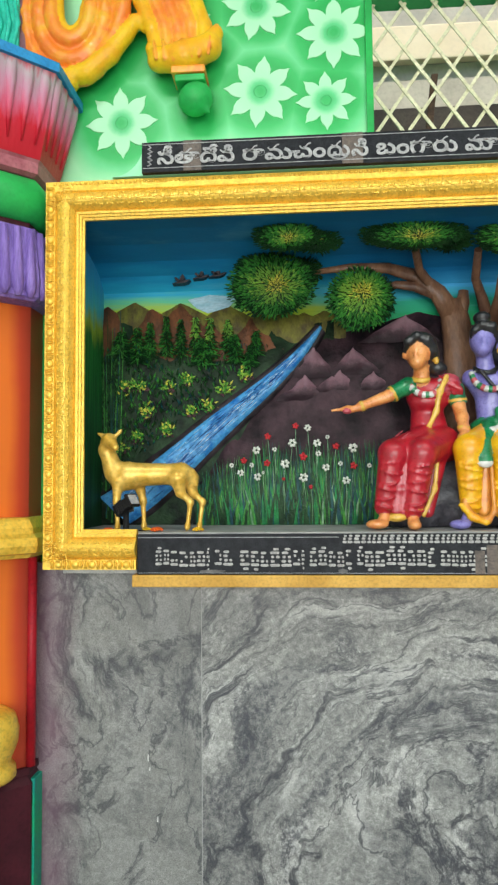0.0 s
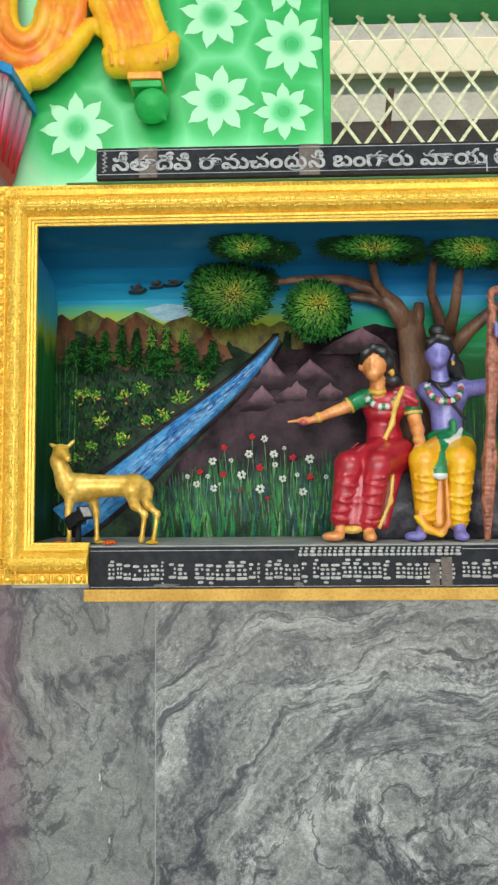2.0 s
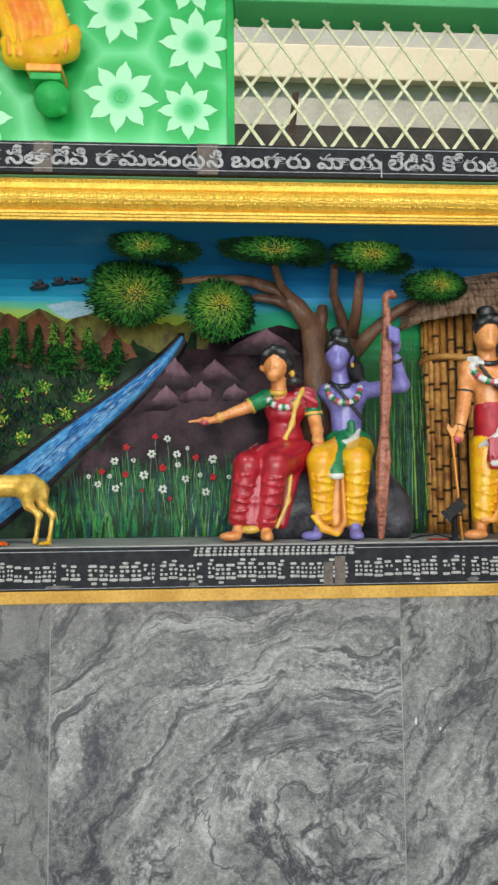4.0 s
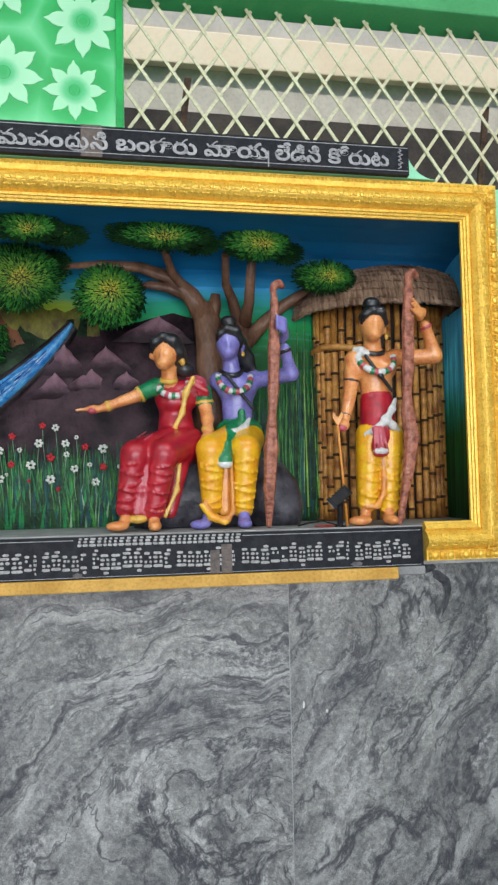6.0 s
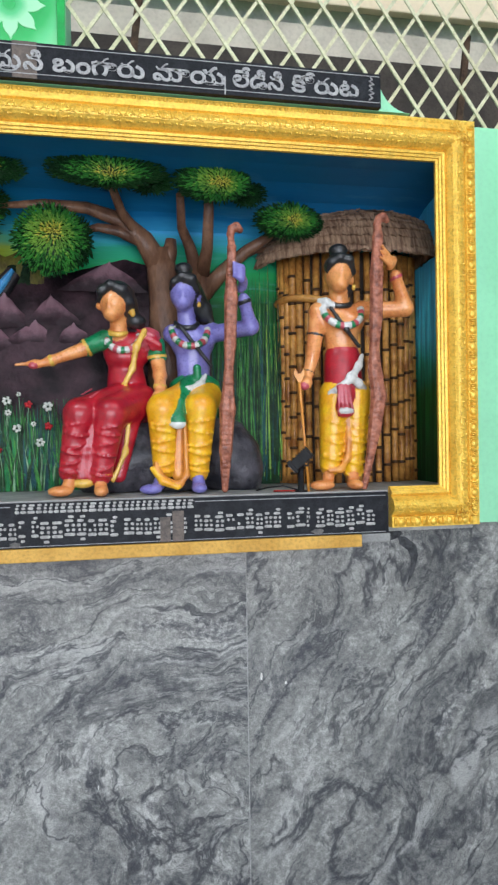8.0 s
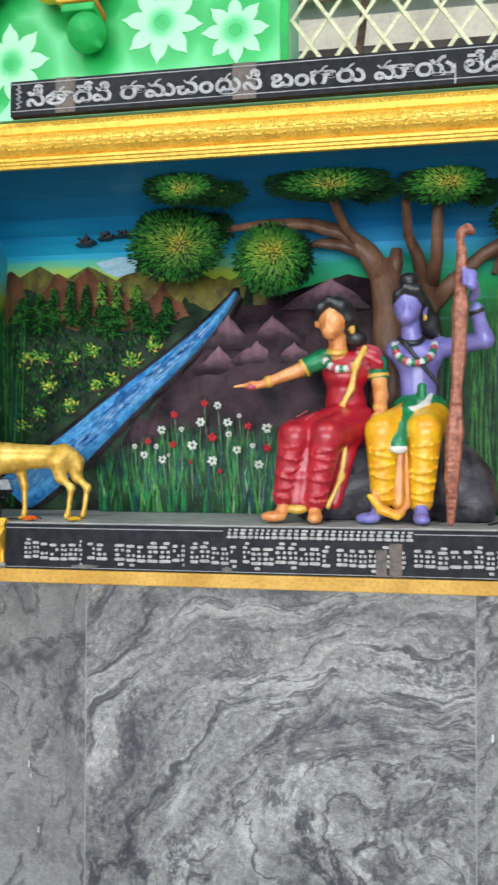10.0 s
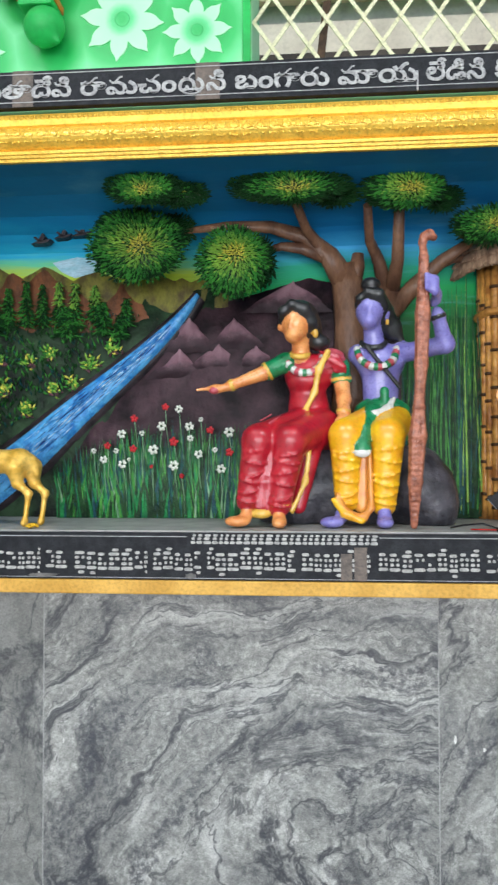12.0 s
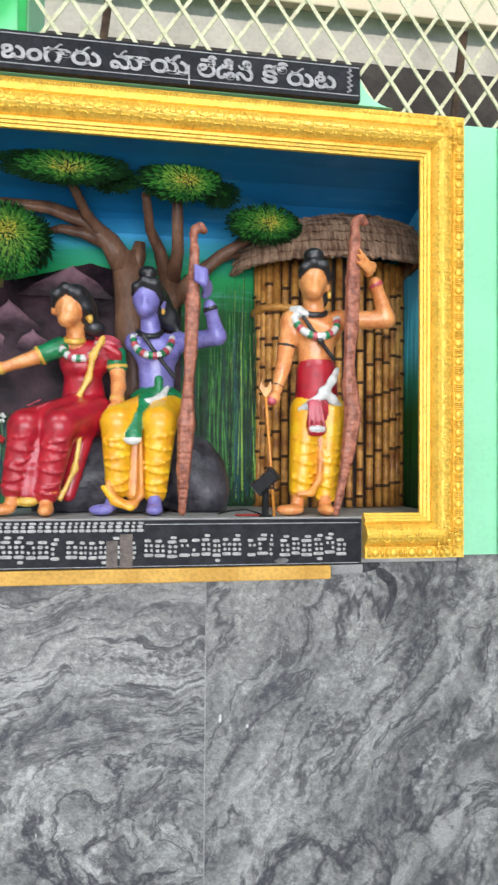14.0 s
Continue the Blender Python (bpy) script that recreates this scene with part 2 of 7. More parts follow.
# ---- the large structure ----
OX0, OX1, OZ0, OZ1 = -0.607, 1.232, 1.345, 2.232   # opening of the niche
FX0, FX1, FZ0, FZ1 = -0.717, 1.343, 1.235, 2.348   # outside of its gold frame
FRONT, DADO, WALL, BACK = 1.86, 2.0, 2.05, 2.27
PIL = 1.506   # edge of the pilaster

bm = B()
box(bm, (-4.0, -4.0, -0.1), (5.0, 2.4, 0.0))
tagged(part("floor", bm, FLOOR_STONE), "polished grey stone floor of the temple hall", "floor", kind="structure")
# ceiling and the next three walls are out of view, added to shape the light
bm = B()
box(bm, (-4.2, -4.2, 3.7), (5.2, 2.15, 3.85))
tagged(part("ceiling", bm, PLASTER), "unseen pale plastered ceiling added over the hall", "ceiling", kind="structure")
for nm, lo, hi in (("wall_west", (-4.2, -4.2, 0), (-4.0, 2.4, 3.7)), ("wall_east", (5.0, -4.2, 0), (5.2, 2.4, 3.7))):
    bm = B()
    box(bm, lo, hi)
    tagged(part(nm, bm, PLASTER), "unseen pale plastered side wall added to the hall", "wall", kind="structure")
bm = B()
box(bm, (-4.0, -4.2, 0), (-2.5, -4.0, 3.7))
box(bm, (3.1, -4.2, 0), (5.0, -4.0, 3.7))
box(bm, (-2.5, -4.2, 3.1), (3.1, -4.0, 3.7))
tagged(part("wall_south", bm, PLASTER), "unseen pale wall added with a wide doorway for light", "wall", kind="structure")

# wall round the niche, with the window opening above it
bm = B()
box(bm, (-4.0, 2.03, 0), (5.0, 2.4, 1.20))
box(bm, (-4.0, WALL + 0.03, 1.20), (-0.72, 2.4, 3.7))
box(bm, (-0.72, WALL + 0.03, 2.30), (0.245, 2.4, 3.7))
box(bm, (0.245, WALL + 0.03, 2.30), (4.0, 2.4, 2.43))
box(bm, (1.3425, 1.985, 1.2205), (5.0, 2.4, 2.30))
box(bm, (4.0, WALL, 2.30), (5.0, 2.4, 3.7))
box(bm, (1.3425, 1.985, 2.3), (4.0, WALL + 0.029, 2.392))
tagged(part("wall_north", bm, MINT), "mint green painted wall around the niche", "wall", kind="structure")
bm = B()
box(bm, (PIL, 1.955, 1.2215), (PIL + 0.5, 1.9845, 2.3915), 0.006)
tagged(part("wall_pilaster", bm, MINT), "mint green painted flat pilaster beside the niche", "pilaster", kind="structure")
bm = B()
box(bm, (0.2455, WALL - 0.03, 3.0), (4.0, 2.15, 3.7), 0.008)
tagged(part("lintel_beam", bm, LEAF_BEAM), "mid green painted beam above the window grille", "beam", kind="structure")

# stone slabs of the dado
GROUT = paint("pale_grout", (0.42, 0.42, 0.41), (0.32, 0.32, 0.31), 0.8, 20, 150, 0.2)
MARBLES = [
    marble("grey_marble_plain", ("lines", 96), (3.1, 0, 1.7), 0.94, 0.34, 1.8, True, 0.60, 0.9),
    marble("grey_marble_swirled", ("arcs", 0.74, 0.40, 1.4), (0.4, 0, 5.2), 1.06, 0.36, 2.3, False, 0.08),
    marble("grey_marble_slanted", ("lines", 58), (7.3, 0, 2.4), 1.0, 0.32, 2.4, False, 0.14),
]
dado = thing("dado", "polished grey veined marble slabs cladding the lower wall", "wall cladding", kind="structure")
edges = [-3.3, -2.3, -1.295, -0.293, 0.713, 1.716, 2.72, 3.72]
for i, (a, c) in enumerate(zip(edges, edges[1:])):
    bm = B()
    box(bm, (a + 0.0012, DADO, 0.0), (c - 0.0012, 2.03, 1.239), 0.0012)
    part("marble_slab", bm, MARBLES[(i + 1) % 3 if i not in (2, 3, 4) else i - 2], dado)
bm = B()
for x in edges[1:-1]:
    box(bm, (x - 0.0014, DADO + 0.0008, 0.0), (x + 0.0014, 2.029, 1.213))
part("joint_filler", bm, GROUT, dado, "pale grout joint")
SMEAR = paint("black_paint_smear", (0.10, 0.103, 0.11), (0.03, 0.032, 0.036), 0.5, 30, 120, 0.3)
CHIP = paint("white_paint_chip", (0.75, 0.75, 0.72), (0.6, 0.6, 0.58), 0.6, 60, 200, 0.2)
smear_r = random.Random(4)
bm = B()
prism(bm, [(1.07, 1.180), (1.09, 1.205), (1.13, 1.222), (1.165, 1.218), (1.180, 1.196), (1.168, 1.184), (1.14, 1.176), (1.10, 1.174)], DADO, DADO - 0.0012, 0.001)
part("paint_smear", bm, SMEAR, dado, "black paint smeared on the stone")
bm = B()
prism(bm, [(1.165, 1.190), (1.19, 1.185), (1.222, 1.160), (1.228, 1.130), (1.214, 1.080), (1.192, 1.045), (1.203, 1.085), (1.206, 1.120), (1.196, 1.146), (1.170, 1.165)], DADO, DADO - 0.0014)
part("paint_smear", bm, SMEAR, dado, "black paint smeared on the stone")
for x, z, w, h in ((-0.452, 0.672, 0.003, 0.022), (-0.424, 0.498, 0.003, 0.018), (-0.447, 0.64, 0.002, 0.012), (0.752, 0.812, 0.004, 0.022), (0.822, 0.788, 0.004, 0.010), (-0.24, 0.78, 0.002, 0.014), (0.30, 0.55, 0.002, 0.012)):
    bm = B()
    prism(bm, [(x + w * math.cos(math.tau * k / 9) * smear_r.uniform(0.6, 1), z + h / 2 * math.sin(math.tau * k / 9)) for k in range(9)], DADO, DADO - 0.001)
    part("paint_drip", bm, CHIP, dado, "white paint drip")
bm = B()
box(bm, (1.33, 2.004, 1.2145), (5.0, WALL - 0.0005, 1.2205))
part("top_mortar", bm, CEMENT, dado)

# niche shell
NX0, NX1 = -0.668, 1.336


def sky_paint():
    """Painted backdrop: dark blue over cyan over pale yellow-green, in long brush streaks."""
    m, t, b = nodes_of("painted_sky")
    g = t.nodes.new("ShaderNodeNewGeometry")
    sep = t.nodes.new("ShaderNodeSeparateXYZ")
    t.links.new(g.outputs["Position"], sep.inputs[0])
    streak = noise_of(t, place(t, (1.4, 1.4, 16)), 2.2, 4, 0.6)
    z = mth(t, "ADD", sep.outputs[2], mth(t, "MULTIPLY_ADD", streak, 0.09, -0.045))
    h = mth(t, "DIVIDE", mth(t, "SUBTRACT", z, 1.90), 0.34)
    left = ramp(t, h, [(0.0, (0.02, 0.12, 0.03)), (0.30, (0.12, 0.26, 0.02)), (0.46, (0.42, 0.55, 0.04)), (0.57, (0.14, 0.54, 0.30)), (0.68, (0.03, 0.38, 0.60)), (0.84, (0.012, 0.20, 0.43)), (1.0, (0.012, 0.12, 0.26))])
    right = ramp(t, h, [(0.0, (0.008, 0.11, 0.02)), (0.3, (0.012, 0.32, 0.08)), (0.50, (0.016, 0.32, 0.20)), (0.66, (0.06, 0.38, 0.70)), (0.8, (0.016, 0.19, 0.46)), (1.0, (0.012, 0.12, 0.26))])
    side = mth(t, "MULTIPLY_ADD", sep.outputs[0], 2.4, -0.1)
    c = mixc(t, ramp(t, side, [(0.0, (0, 0, 0)), (0.5, (1, 1, 1))]), left, right)
    wisps = noise_of(t, place(t, (1.0, 1, 12)), 3.1, 5, 0.6)
    c = mixc(t, mth(t, "MULTIPLY", ramp(t, wisps, [(0.56, (0, 0, 0)), (0.7, (1, 1, 1))]), 0.22), c, (0.20, 0.5, 0.62))
    t.links.new(c, b.inputs["Base Color"])
    b.inputs["Roughness"].default_value = 0.5
    b.inputs["Specular IOR Level"].default_value = 0.2
    bump(t, noise_of(t, place(t, (3, 3, 30)), 14, 3), 0.2, 0.003, b)
    return m


def shaft_green(name="painted_reeds", stops=None):
    """Side wall paint: blue at the top falling to long dark green grass strokes."""
    m, t, b = nodes_of(name)
    g = t.nodes.new("ShaderNodeNewGeometry")
    sep = t.nodes.new("ShaderNodeSeparateXYZ")
    t.links.new(g.outputs["Position"], sep.inputs[0])
    wob = noise_of(t, place(t, (6, 6, 2)), 4, 3)
    h = mth(t, "DIVIDE", mth(t, "SUBTRACT", mth(t, "MULTIPLY_ADD", wob, 0.14, sep.outputs[2]), 1.42), 0.88)
    c = ramp(t, h, stops or [(0.0, (0.010, 0.045, 0.016)), (0.35, (0.015, 0.09, 0.030)), (0.66, (0.02, 0.14, 0.03)), (0.73, (0.30, 0.42, 0.04)), (0.80, (0.08, 0.48, 0.50)), (0.90, (0.05, 0.36, 0.62)), (1.0, (0.04, 0.28, 0.56))])
    strokes = noise_of(t, place(t, (90, 90, 3)), 1.0, 4, 0.65)
    low = ramp(t, h, [(0.62, (1, 1, 1)), (0.78, (0.15, 0.15, 0.15))])
    c = mixc(t, low, c, mixc(t, 1.0, c, ramp(t, strokes, [(0.35, (0.45, 0.45, 0.45)), (0.52, (1, 1, 1)), (0.68, (1.9, 2.1, 1.6))]), "MULTIPLY"))
    t.links.new(c, b.inputs["Base Color"])
    b.inputs["Roughness"].default_value = 0.5
    b.inputs["Specular IOR Level"].default_value = 0.2
    bump(t, strokes, 0.3, 0.004, b)
    return m


SKY, REEDS = sky_paint(), shaft_green()
# east wall: blue reaches lower, and light falling there is put into brighter stops
REEDS_EAST_LIT = shaft_green("lit_reeds_and_sky", [(0.0, (0.010, 0.05, 0.016)), (0.30, (0.016, 0.11, 0.03)), (0.40, (0.03, 0.26, 0.20)), (0.50, (0.07, 0.42, 0.60)), (0.8, (0.09, 0.48, 0.80)), (1.0, (0.07, 0.42, 0.74))])
bm = B()
box(bm, (NX0 - 0.05, BACK, 1.30), (NX1 + 0.006, 2.33, 2.299))
niche_back = tagged(part("niche_back", bm, SKY), "painted sky backdrop inside the niche", "mural", kind="structure")
bm = B()
box(bm, (NX0 - 0.05, 1.874, 1.30), (NX0, BACK, 2.299))
tagged(part("niche_side_west", bm, REEDS), "side wall of the niche painted with green reeds", "wall", kind="structure")
bm = B()
box(bm, (NX1, 1.874, 1.30), (NX1 + 0.006, BACK, 2.299))
tagged(part("niche_side_east", bm, REEDS_EAST_LIT), "side wall of the niche painted with sky and reeds", "wall", kind="structure")
bm = B()
cove = [(1.874, 2.298), (1.874, OZ1 + 0.003), (1.95, 2.232), (2.05, 2.222), (2.15, 2.200), (2.22, 2.172), (BACK, 2.13), (BACK, 2.298)]
ends = [[bm.verts.new((x, y, z)) for y, z in cove] for x in (NX0, NX1)]
for k in range(len(cove)):
    n = (k + 1) % len(cove)
    bm.faces.new((ends[0][k], ends[0][n], ends[1][n], ends[1][k]))
bm.faces.new(ends[0])
bm.faces.new(ends[1][::-1])
tagged(part("niche_ceiling", bm, SKY), "dark blue painted top of the niche", "ceiling", kind="structure")
bm = B()
box(bm, (NX0, 1.875, 1.2215), (NX1, 2.29, 1.335), 0.002)
tagged(part("niche_ledge", bm, STONE_LEDGE), "grey stone ledge at the bottom of the niche", "ledge", kind="structure")
bm = B()
box(bm, (FX0 + 0.012, 1.885, 1.2395), (NX0 - 0.0505, WALL + 0.03, 2.34))
box(bm, (FX0 + 0.012, 1.885, 2.3), (FX1 - 0.012, WALL + 0.03, 2.3395))
tagged(part("niche_casing", bm, MINT), "mint green plaster box that carries the niche", "casing", kind="structure")

# gold frame


def rail(name, a, c, out, prof, flip, parent, label=""):
    """A moulding from a to c (x, z), with the profile (distance from the opening, y) reaching towards out; both ends mitred where flip says."""
    bm = B()
    a, c, out = Vector((a[0], 0, a[1])), Vector((c[0], 0, c[1])), Vector((out[0], 0, out[1]))
    d = (c - a).normalized()
    rings = []
    for p, s in ((a, -flip[0]), (c, flip[1])):
        rings.append([bm.verts.new(p + out * u + d * (u * s) + Vector((0, y, 0))) for u, y in prof])
    n = len(prof)
    for i in range(n):
        f = bm.faces.new((rings[0][i], rings[0][(i + 1) % n], rings[1][(i + 1) % n], rings[1][i]))
        f.smooth = False
    bm.faces.new(rings[0])
    bm.faces.new(rings[1][::-1])
    return part(name, bm, GOLD, parent, label)


def arc(u0, y0, u1, y1, lift, n=6):
    return [(u0 + (u1 - u0) * i / n, y0 + (y1 - y0) * i / n - lift * math.sin(math.pi * i / n)) for i in range(n + 1)]


# flat inner fillet, swelling floral band, hollow, outer bead step
PROF = [(0, 1.8735), (0, 1.864), (0.006, 1.862), (0.0068, 1.857), (0.0125, 1.855), (0.0133, 1.850), (0.0195, 1.848), (0.0205, 1.855), (0.026, 1.858)] + arc(0.027, 1.853, 0.076, 1.848, 0.019, 8) + [(0.079, 1.856), (0.083, 1.850), (0.1105, 1.850), (0.1105, 1.90)]
niche_frame = thing("niche_frame", "gold painted plaster frame with floral bands around the niche", "frame", at=(0.3, 1.86, 1.24))
rails = [
    rail("top_rail", (OX0, OZ1), (OX1, OZ1), (0, 1), PROF, (1, 1), niche_frame),
    rail("side_rail", (OX0, OZ0), (OX0, OZ1), (-1, 0), PROF, (1, 1), niche_frame),
    rail("side_rail", (OX1, OZ0), (OX1, OZ1), (1, 0), PROF, (1, 1), niche_frame),
    rail("foot_rail", (OX0, OZ0), (-0.453, OZ0), (0, -1), PROF, (1, 0), niche_frame, "short gold foot of the frame"),
    rail("foot_rail", (1.086, OZ0), (OX1, OZ0), (0, -1), PROF, (0, 1), niche_frame, "short gold foot of the frame"),
]
for o in rails:
    under(o, niche_frame)

# beads and floral relief on the frame
relief_r = random.Random(7)


def relief_along(name, a, c, out, parent, label, rope=False):
    """Gadroons on the outer step and curling leaves on the swelling band, along one rail."""
    bm = B()
    a, c, out = Vector((a[0], 0, a[1])), Vector((c[0], 0, c[1])), Vector((out[0], 0, out[1]))
    d, length = (c - a).normalized(), (c - a).length
    axis = Matrix((out, (0, 1, 0), d)).transposed()
    n = 0 if rope else round(length / 0.044)
    if rope:
        k = round(length / 0.013)
        for i in range(k):
            ball(bm, a + d * ((i + 0.5) * length / k) + out * 0.1035 + Vector((0, 1.8515, 0)), (0.0065, 0.0055, 0.0068), axis @ Matrix.Rotation(0.5, 3, "Y"), 6, 4)
    for i in range(n):
        s = (i + 0.5) * length / n
        at = a + d * s + out * 0.0965 + Vector((0, 1.8505, 0))
        ball(bm, at, (0.0120, 0.0075, 0.0118), axis, 8, 6)
        for z, w in ((0.0150, 0.0030), (0.0198, 0.0026), (-0.0150, 0.0030), (-0.0198, 0.0026)):
            ball(bm, at + d * z, (0.0130, 0.0105, w), axis, 8, 5)
    step = 0.0155
    n = round(length / step)
    for i in range(n):
        mid = a + d * ((i + 0.5) * length / n) + out * 0.0515
        way = 1 if i % 2 else -1
        for row, off in ((0, -0.014), (1, 0.0), (2, 0.014)):
            p = mid + out * (off + relief_r.uniform(-0.002, 0.002)) + d * (0.004 * (row % 2) * way)
            y = 1.8312 + 0.0072 * (off / 0.014) ** 2 - 0.0008 * off / 0.014
            ball(bm, p + Vector((0, y, 0)), (0.0030, 0.0030, 0.0040), None, 6, 4)
            for k in (-1, 1):
                ang = way * (0.7 + row * 0.5) + k * 0.9 + relief_r.uniform(-0.25, 0.25)
                q = p + (out * math.sin(ang) + d * math.cos(ang)) * 0.0058 * k
                ball(bm, q + Vector((0, y + 0.0008, 0)), (0.0021, 0.0026, 0.0055), axis @ Matrix.Rotation(ang, 3, "Y"), 6, 4)
    return under(part(name, bm, GOLD_FLAT, None, label), parent)


relief_along("floral_relief", (FX0 + 0.02, OZ1), (FX1 - 0.02, OZ1), (0, 1), rails[0], "rope edge and leaf relief", True)
relief_along("floral_relief", (OX0, FZ0 + 0.02), (OX0, FZ1 - 0.02), (-1, 0), rails[1], "beads and leaf relief")
relief_along("floral_relief", (OX1, FZ0 + 0.02), (OX1, FZ1 - 0.02), (1, 0), rails[2], "beads and leaf relief")
relief_along("floral_relief", (FX0 + 0.02, OZ0), (-0.456, OZ0), (0, -1), rails[3], "beads and leaf relief")
relief_along("floral_relief", (1.089, OZ0), (FX1 - 0.02, OZ0), (0, -1), rails[4], "beads and leaf relief")

# lettered stone plates
LX0, LX1 = -0.451, 1.079
lower_sign = thing("donor_plaque", "black granite plaque with worn silver lettering under the niche", "plaque", at=(0.3, 1.87, 1.22))
bm = B()
box(bm, (LX0, 1.857, 1.2205), (LX1, 1.8745, 1.331), 0.002)
under(part("stone_plate", bm, GRANITE), lower_sign)
bm = B()
box(bm, (-0.464, 1.850, 1.187), (1.0, 1.999, 1.220), 0.003)
tagged(part("ledge_moulding", bm, OCHRE), "ochre painted ledge moulding below the black plaque", "moulding", kind="structure")
bm = B()
box(bm, (1.001, 1.853, 1.196), (1.082, 1.999, 1.2203), 0.004)
tagged(part("broken_ledge_end", bm, CEMENT), "chipped bare cement end of the ledge moulding", "moulding", kind="structure")

upper_sign = thing("caption_plaque", "long black granite plaque with silver lettering above the frame", "plaque", at=(0.3, 1.84, 2.35))
bm = B()
box(bm, (-0.432, 1.828, 2.3485), (1.062, 1.846, 2.4365), 0.002)
under(part("stone_plate", bm, GRANITE), upper_sign)
bm = B()


def concave(x0, x1, side):
    """Outline of a backing plate that sweeps out in a hollow curve at its end."""
    return [(x0 + side * (0.09 * (1 - math.sin(math.radians(a)))), 2.3482 + 0.095 * (1 - math.cos(math.radians(a)))) for a in range(0, 91, 10)]


left = concave(-0.432, 0, -1)
right = concave(1.062, 0, 1)
prism(bm, left + right[::-1], WALL + 0.03, 1.8465)
tagged(part("plaque_backing", bm, MINT), "mint green backing plate with hollow curved ends", "backing plate", kind="structure")

# window grille
grille = thing("window_grille", "cream painted diamond lattice grille over the high window", "window grille", at=(1.5, 2.1, 2.43))
WX0, WX1, WZ0, WZ1 = 0.247, 2.6, 2.432, 2.998
for sgn, y in ((-1, 2.098), (1, 2.106)):
    k = 0.0995
    rise = 0.141 / 0.0995 * sgn
    x = 0.347 - (2.843 - WZ0) / rise - 8 * k
    while x < WX1 + 0.6:
        # bar through (x, WZ0) with that slope, cut to the opening
        z0, z1 = WZ0, WZ1
        xa, xb = x, x + (z1 - z0) / rise
        lo, hi = 0.0, 1.0
        for bound, up in ((WX0, True), (WX1, False)):
            tt = (bound - xa) / (xb - xa)
            inside0 = xa > bound if up else xa < bound
            inside1 = xb > bound if up else xb < bound
            if not inside0 and not inside1:
                lo, hi = 1, 0
            elif not inside0:
                lo = max(lo, tt)
            elif not inside1:
                hi = min(hi, tt)
        if hi - lo > 0.02:
            p = Vector((xa + (xb - xa) * lo, y, z0 + (z1 - z0) * lo))
            q = Vector((xa + (xb - xa) * hi, y, z0 + (z1 - z0) * hi))
            d = (q - p).normalized()
            w = Vector((-d.z, 0, d.x)) * 0.0050
            bm = B()
            vs = [bm.verts.new(v + Vector((0, dy, 0))) for dy in (0, 0.004) for v in (p - w, p + w, q + w, q - w)]
            for f in ((0, 1, 2, 3), (7, 6, 5, 4), (0, 4, 5, 1), (1, 5, 6, 2), (2, 6, 7, 3), (3, 7, 4, 0)):
                bm.faces.new([vs[n] for n in f])
            under(part("lattice_bar", bm, WIRE), grille)
        x += k

# what stands behind the grille
PALE_GREY = paint("weathered_limewash", (0.62, 0.56, 0.46), (0.47, 0.42, 0.345), 0.8, 5, 60, 0.3, grime=0.12)
CREAM = paint("cream_beam_paint", (0.95, 0.79, 0.55), (0.91, 0.73, 0.49), 0.6, 4, 60, 0.1, grime=0.06)
DARK = paint("dark_gap_paint", (0.075, 0.062, 0.052), (0.045, 0.038, 0.033), 0.85, 8, 80, 0.4)
RUST = paint("rusted_steel", (0.12, 0.075, 0.05), (0.06, 0.04, 0.03), 0.8, 40, 150, 0.5)
bm = B()
box(bm, (-0.5, 3.02, 2.3), (4.4, 3.15, 4.6))
tagged(part("rear_wall", bm, PALE_GREY), "weathered pale wall across the light well", "wall", kind="structure")
bm = B()
box(bm, (-0.5, 2.975, 3.345), (4.4, 3.019, 3.505), 0.006)
tagged(part("rear_beam", bm, CREAM), "cream painted concrete beam behind the grille", "beam", kind="structure")
# boxes added for the dark gap under the wall, its darkness put into their colour
bm = B()
box(bm, (-0.5, 2.4005, 2.2), (4.4, 3.0195, 2.42))
box(bm, (-0.5, 2.96, 2.42), (4.4, 3.0195, 3.115))
tagged(part("rear_dark_gap", bm, DARK), "dark boxes standing in for the gap below the pale wall", "plinth", kind="structure")
bm = B()
box(bm, (-0.5, 3.0, 3.5055), (4.4, 3.019, 4.6))
tagged(part("rear_upper_wall", bm, PALE_GREY), "dull grey cement wall above the cream beam", "wall", kind="structure")
for x, z in ((0.446, 2.74), (1.49, 2.72)):
    bm = B()
    box(bm, (x - 0.011, 2.150, WZ0), (x + 0.011, 2.163, z + 0.045), 0.002)
    for v in bm.verts:
        v.co.x += (v.co.z - z) * 0.12
    tagged(part("steel_stub", bm, RUST), "rusty flat steel stub standing behind the grille", "steel bar", "steel stubs behind the grille")

# airbrushed green pier with pale flowers
FLOWERS = [(-0.118, 2.985, 0.102), (0.125, 2.885, 0.106), (-0.108, 2.705, 0.106), (0.098, 2.665, 0.086), (-0.553, 2.625, 0.106), (-0.35, 2.93, 0.084), (0.11, 3.09, 0.096), (-0.11, 3.22, 0.102)]

# darker spray also follows the bracket's outline
HALOS = [(-0.30, 2.66, 0.06), (-0.34, 2.80, 0.09), (-0.24, 2.86, 0.03), (-0.45, 2.87, 0.06), (-0.62, 2.78, 0.05), (-0.52, 2.85, 0.05), (-0.70, 2.71, 0.04), (-0.33, 2.98, 0.08)]


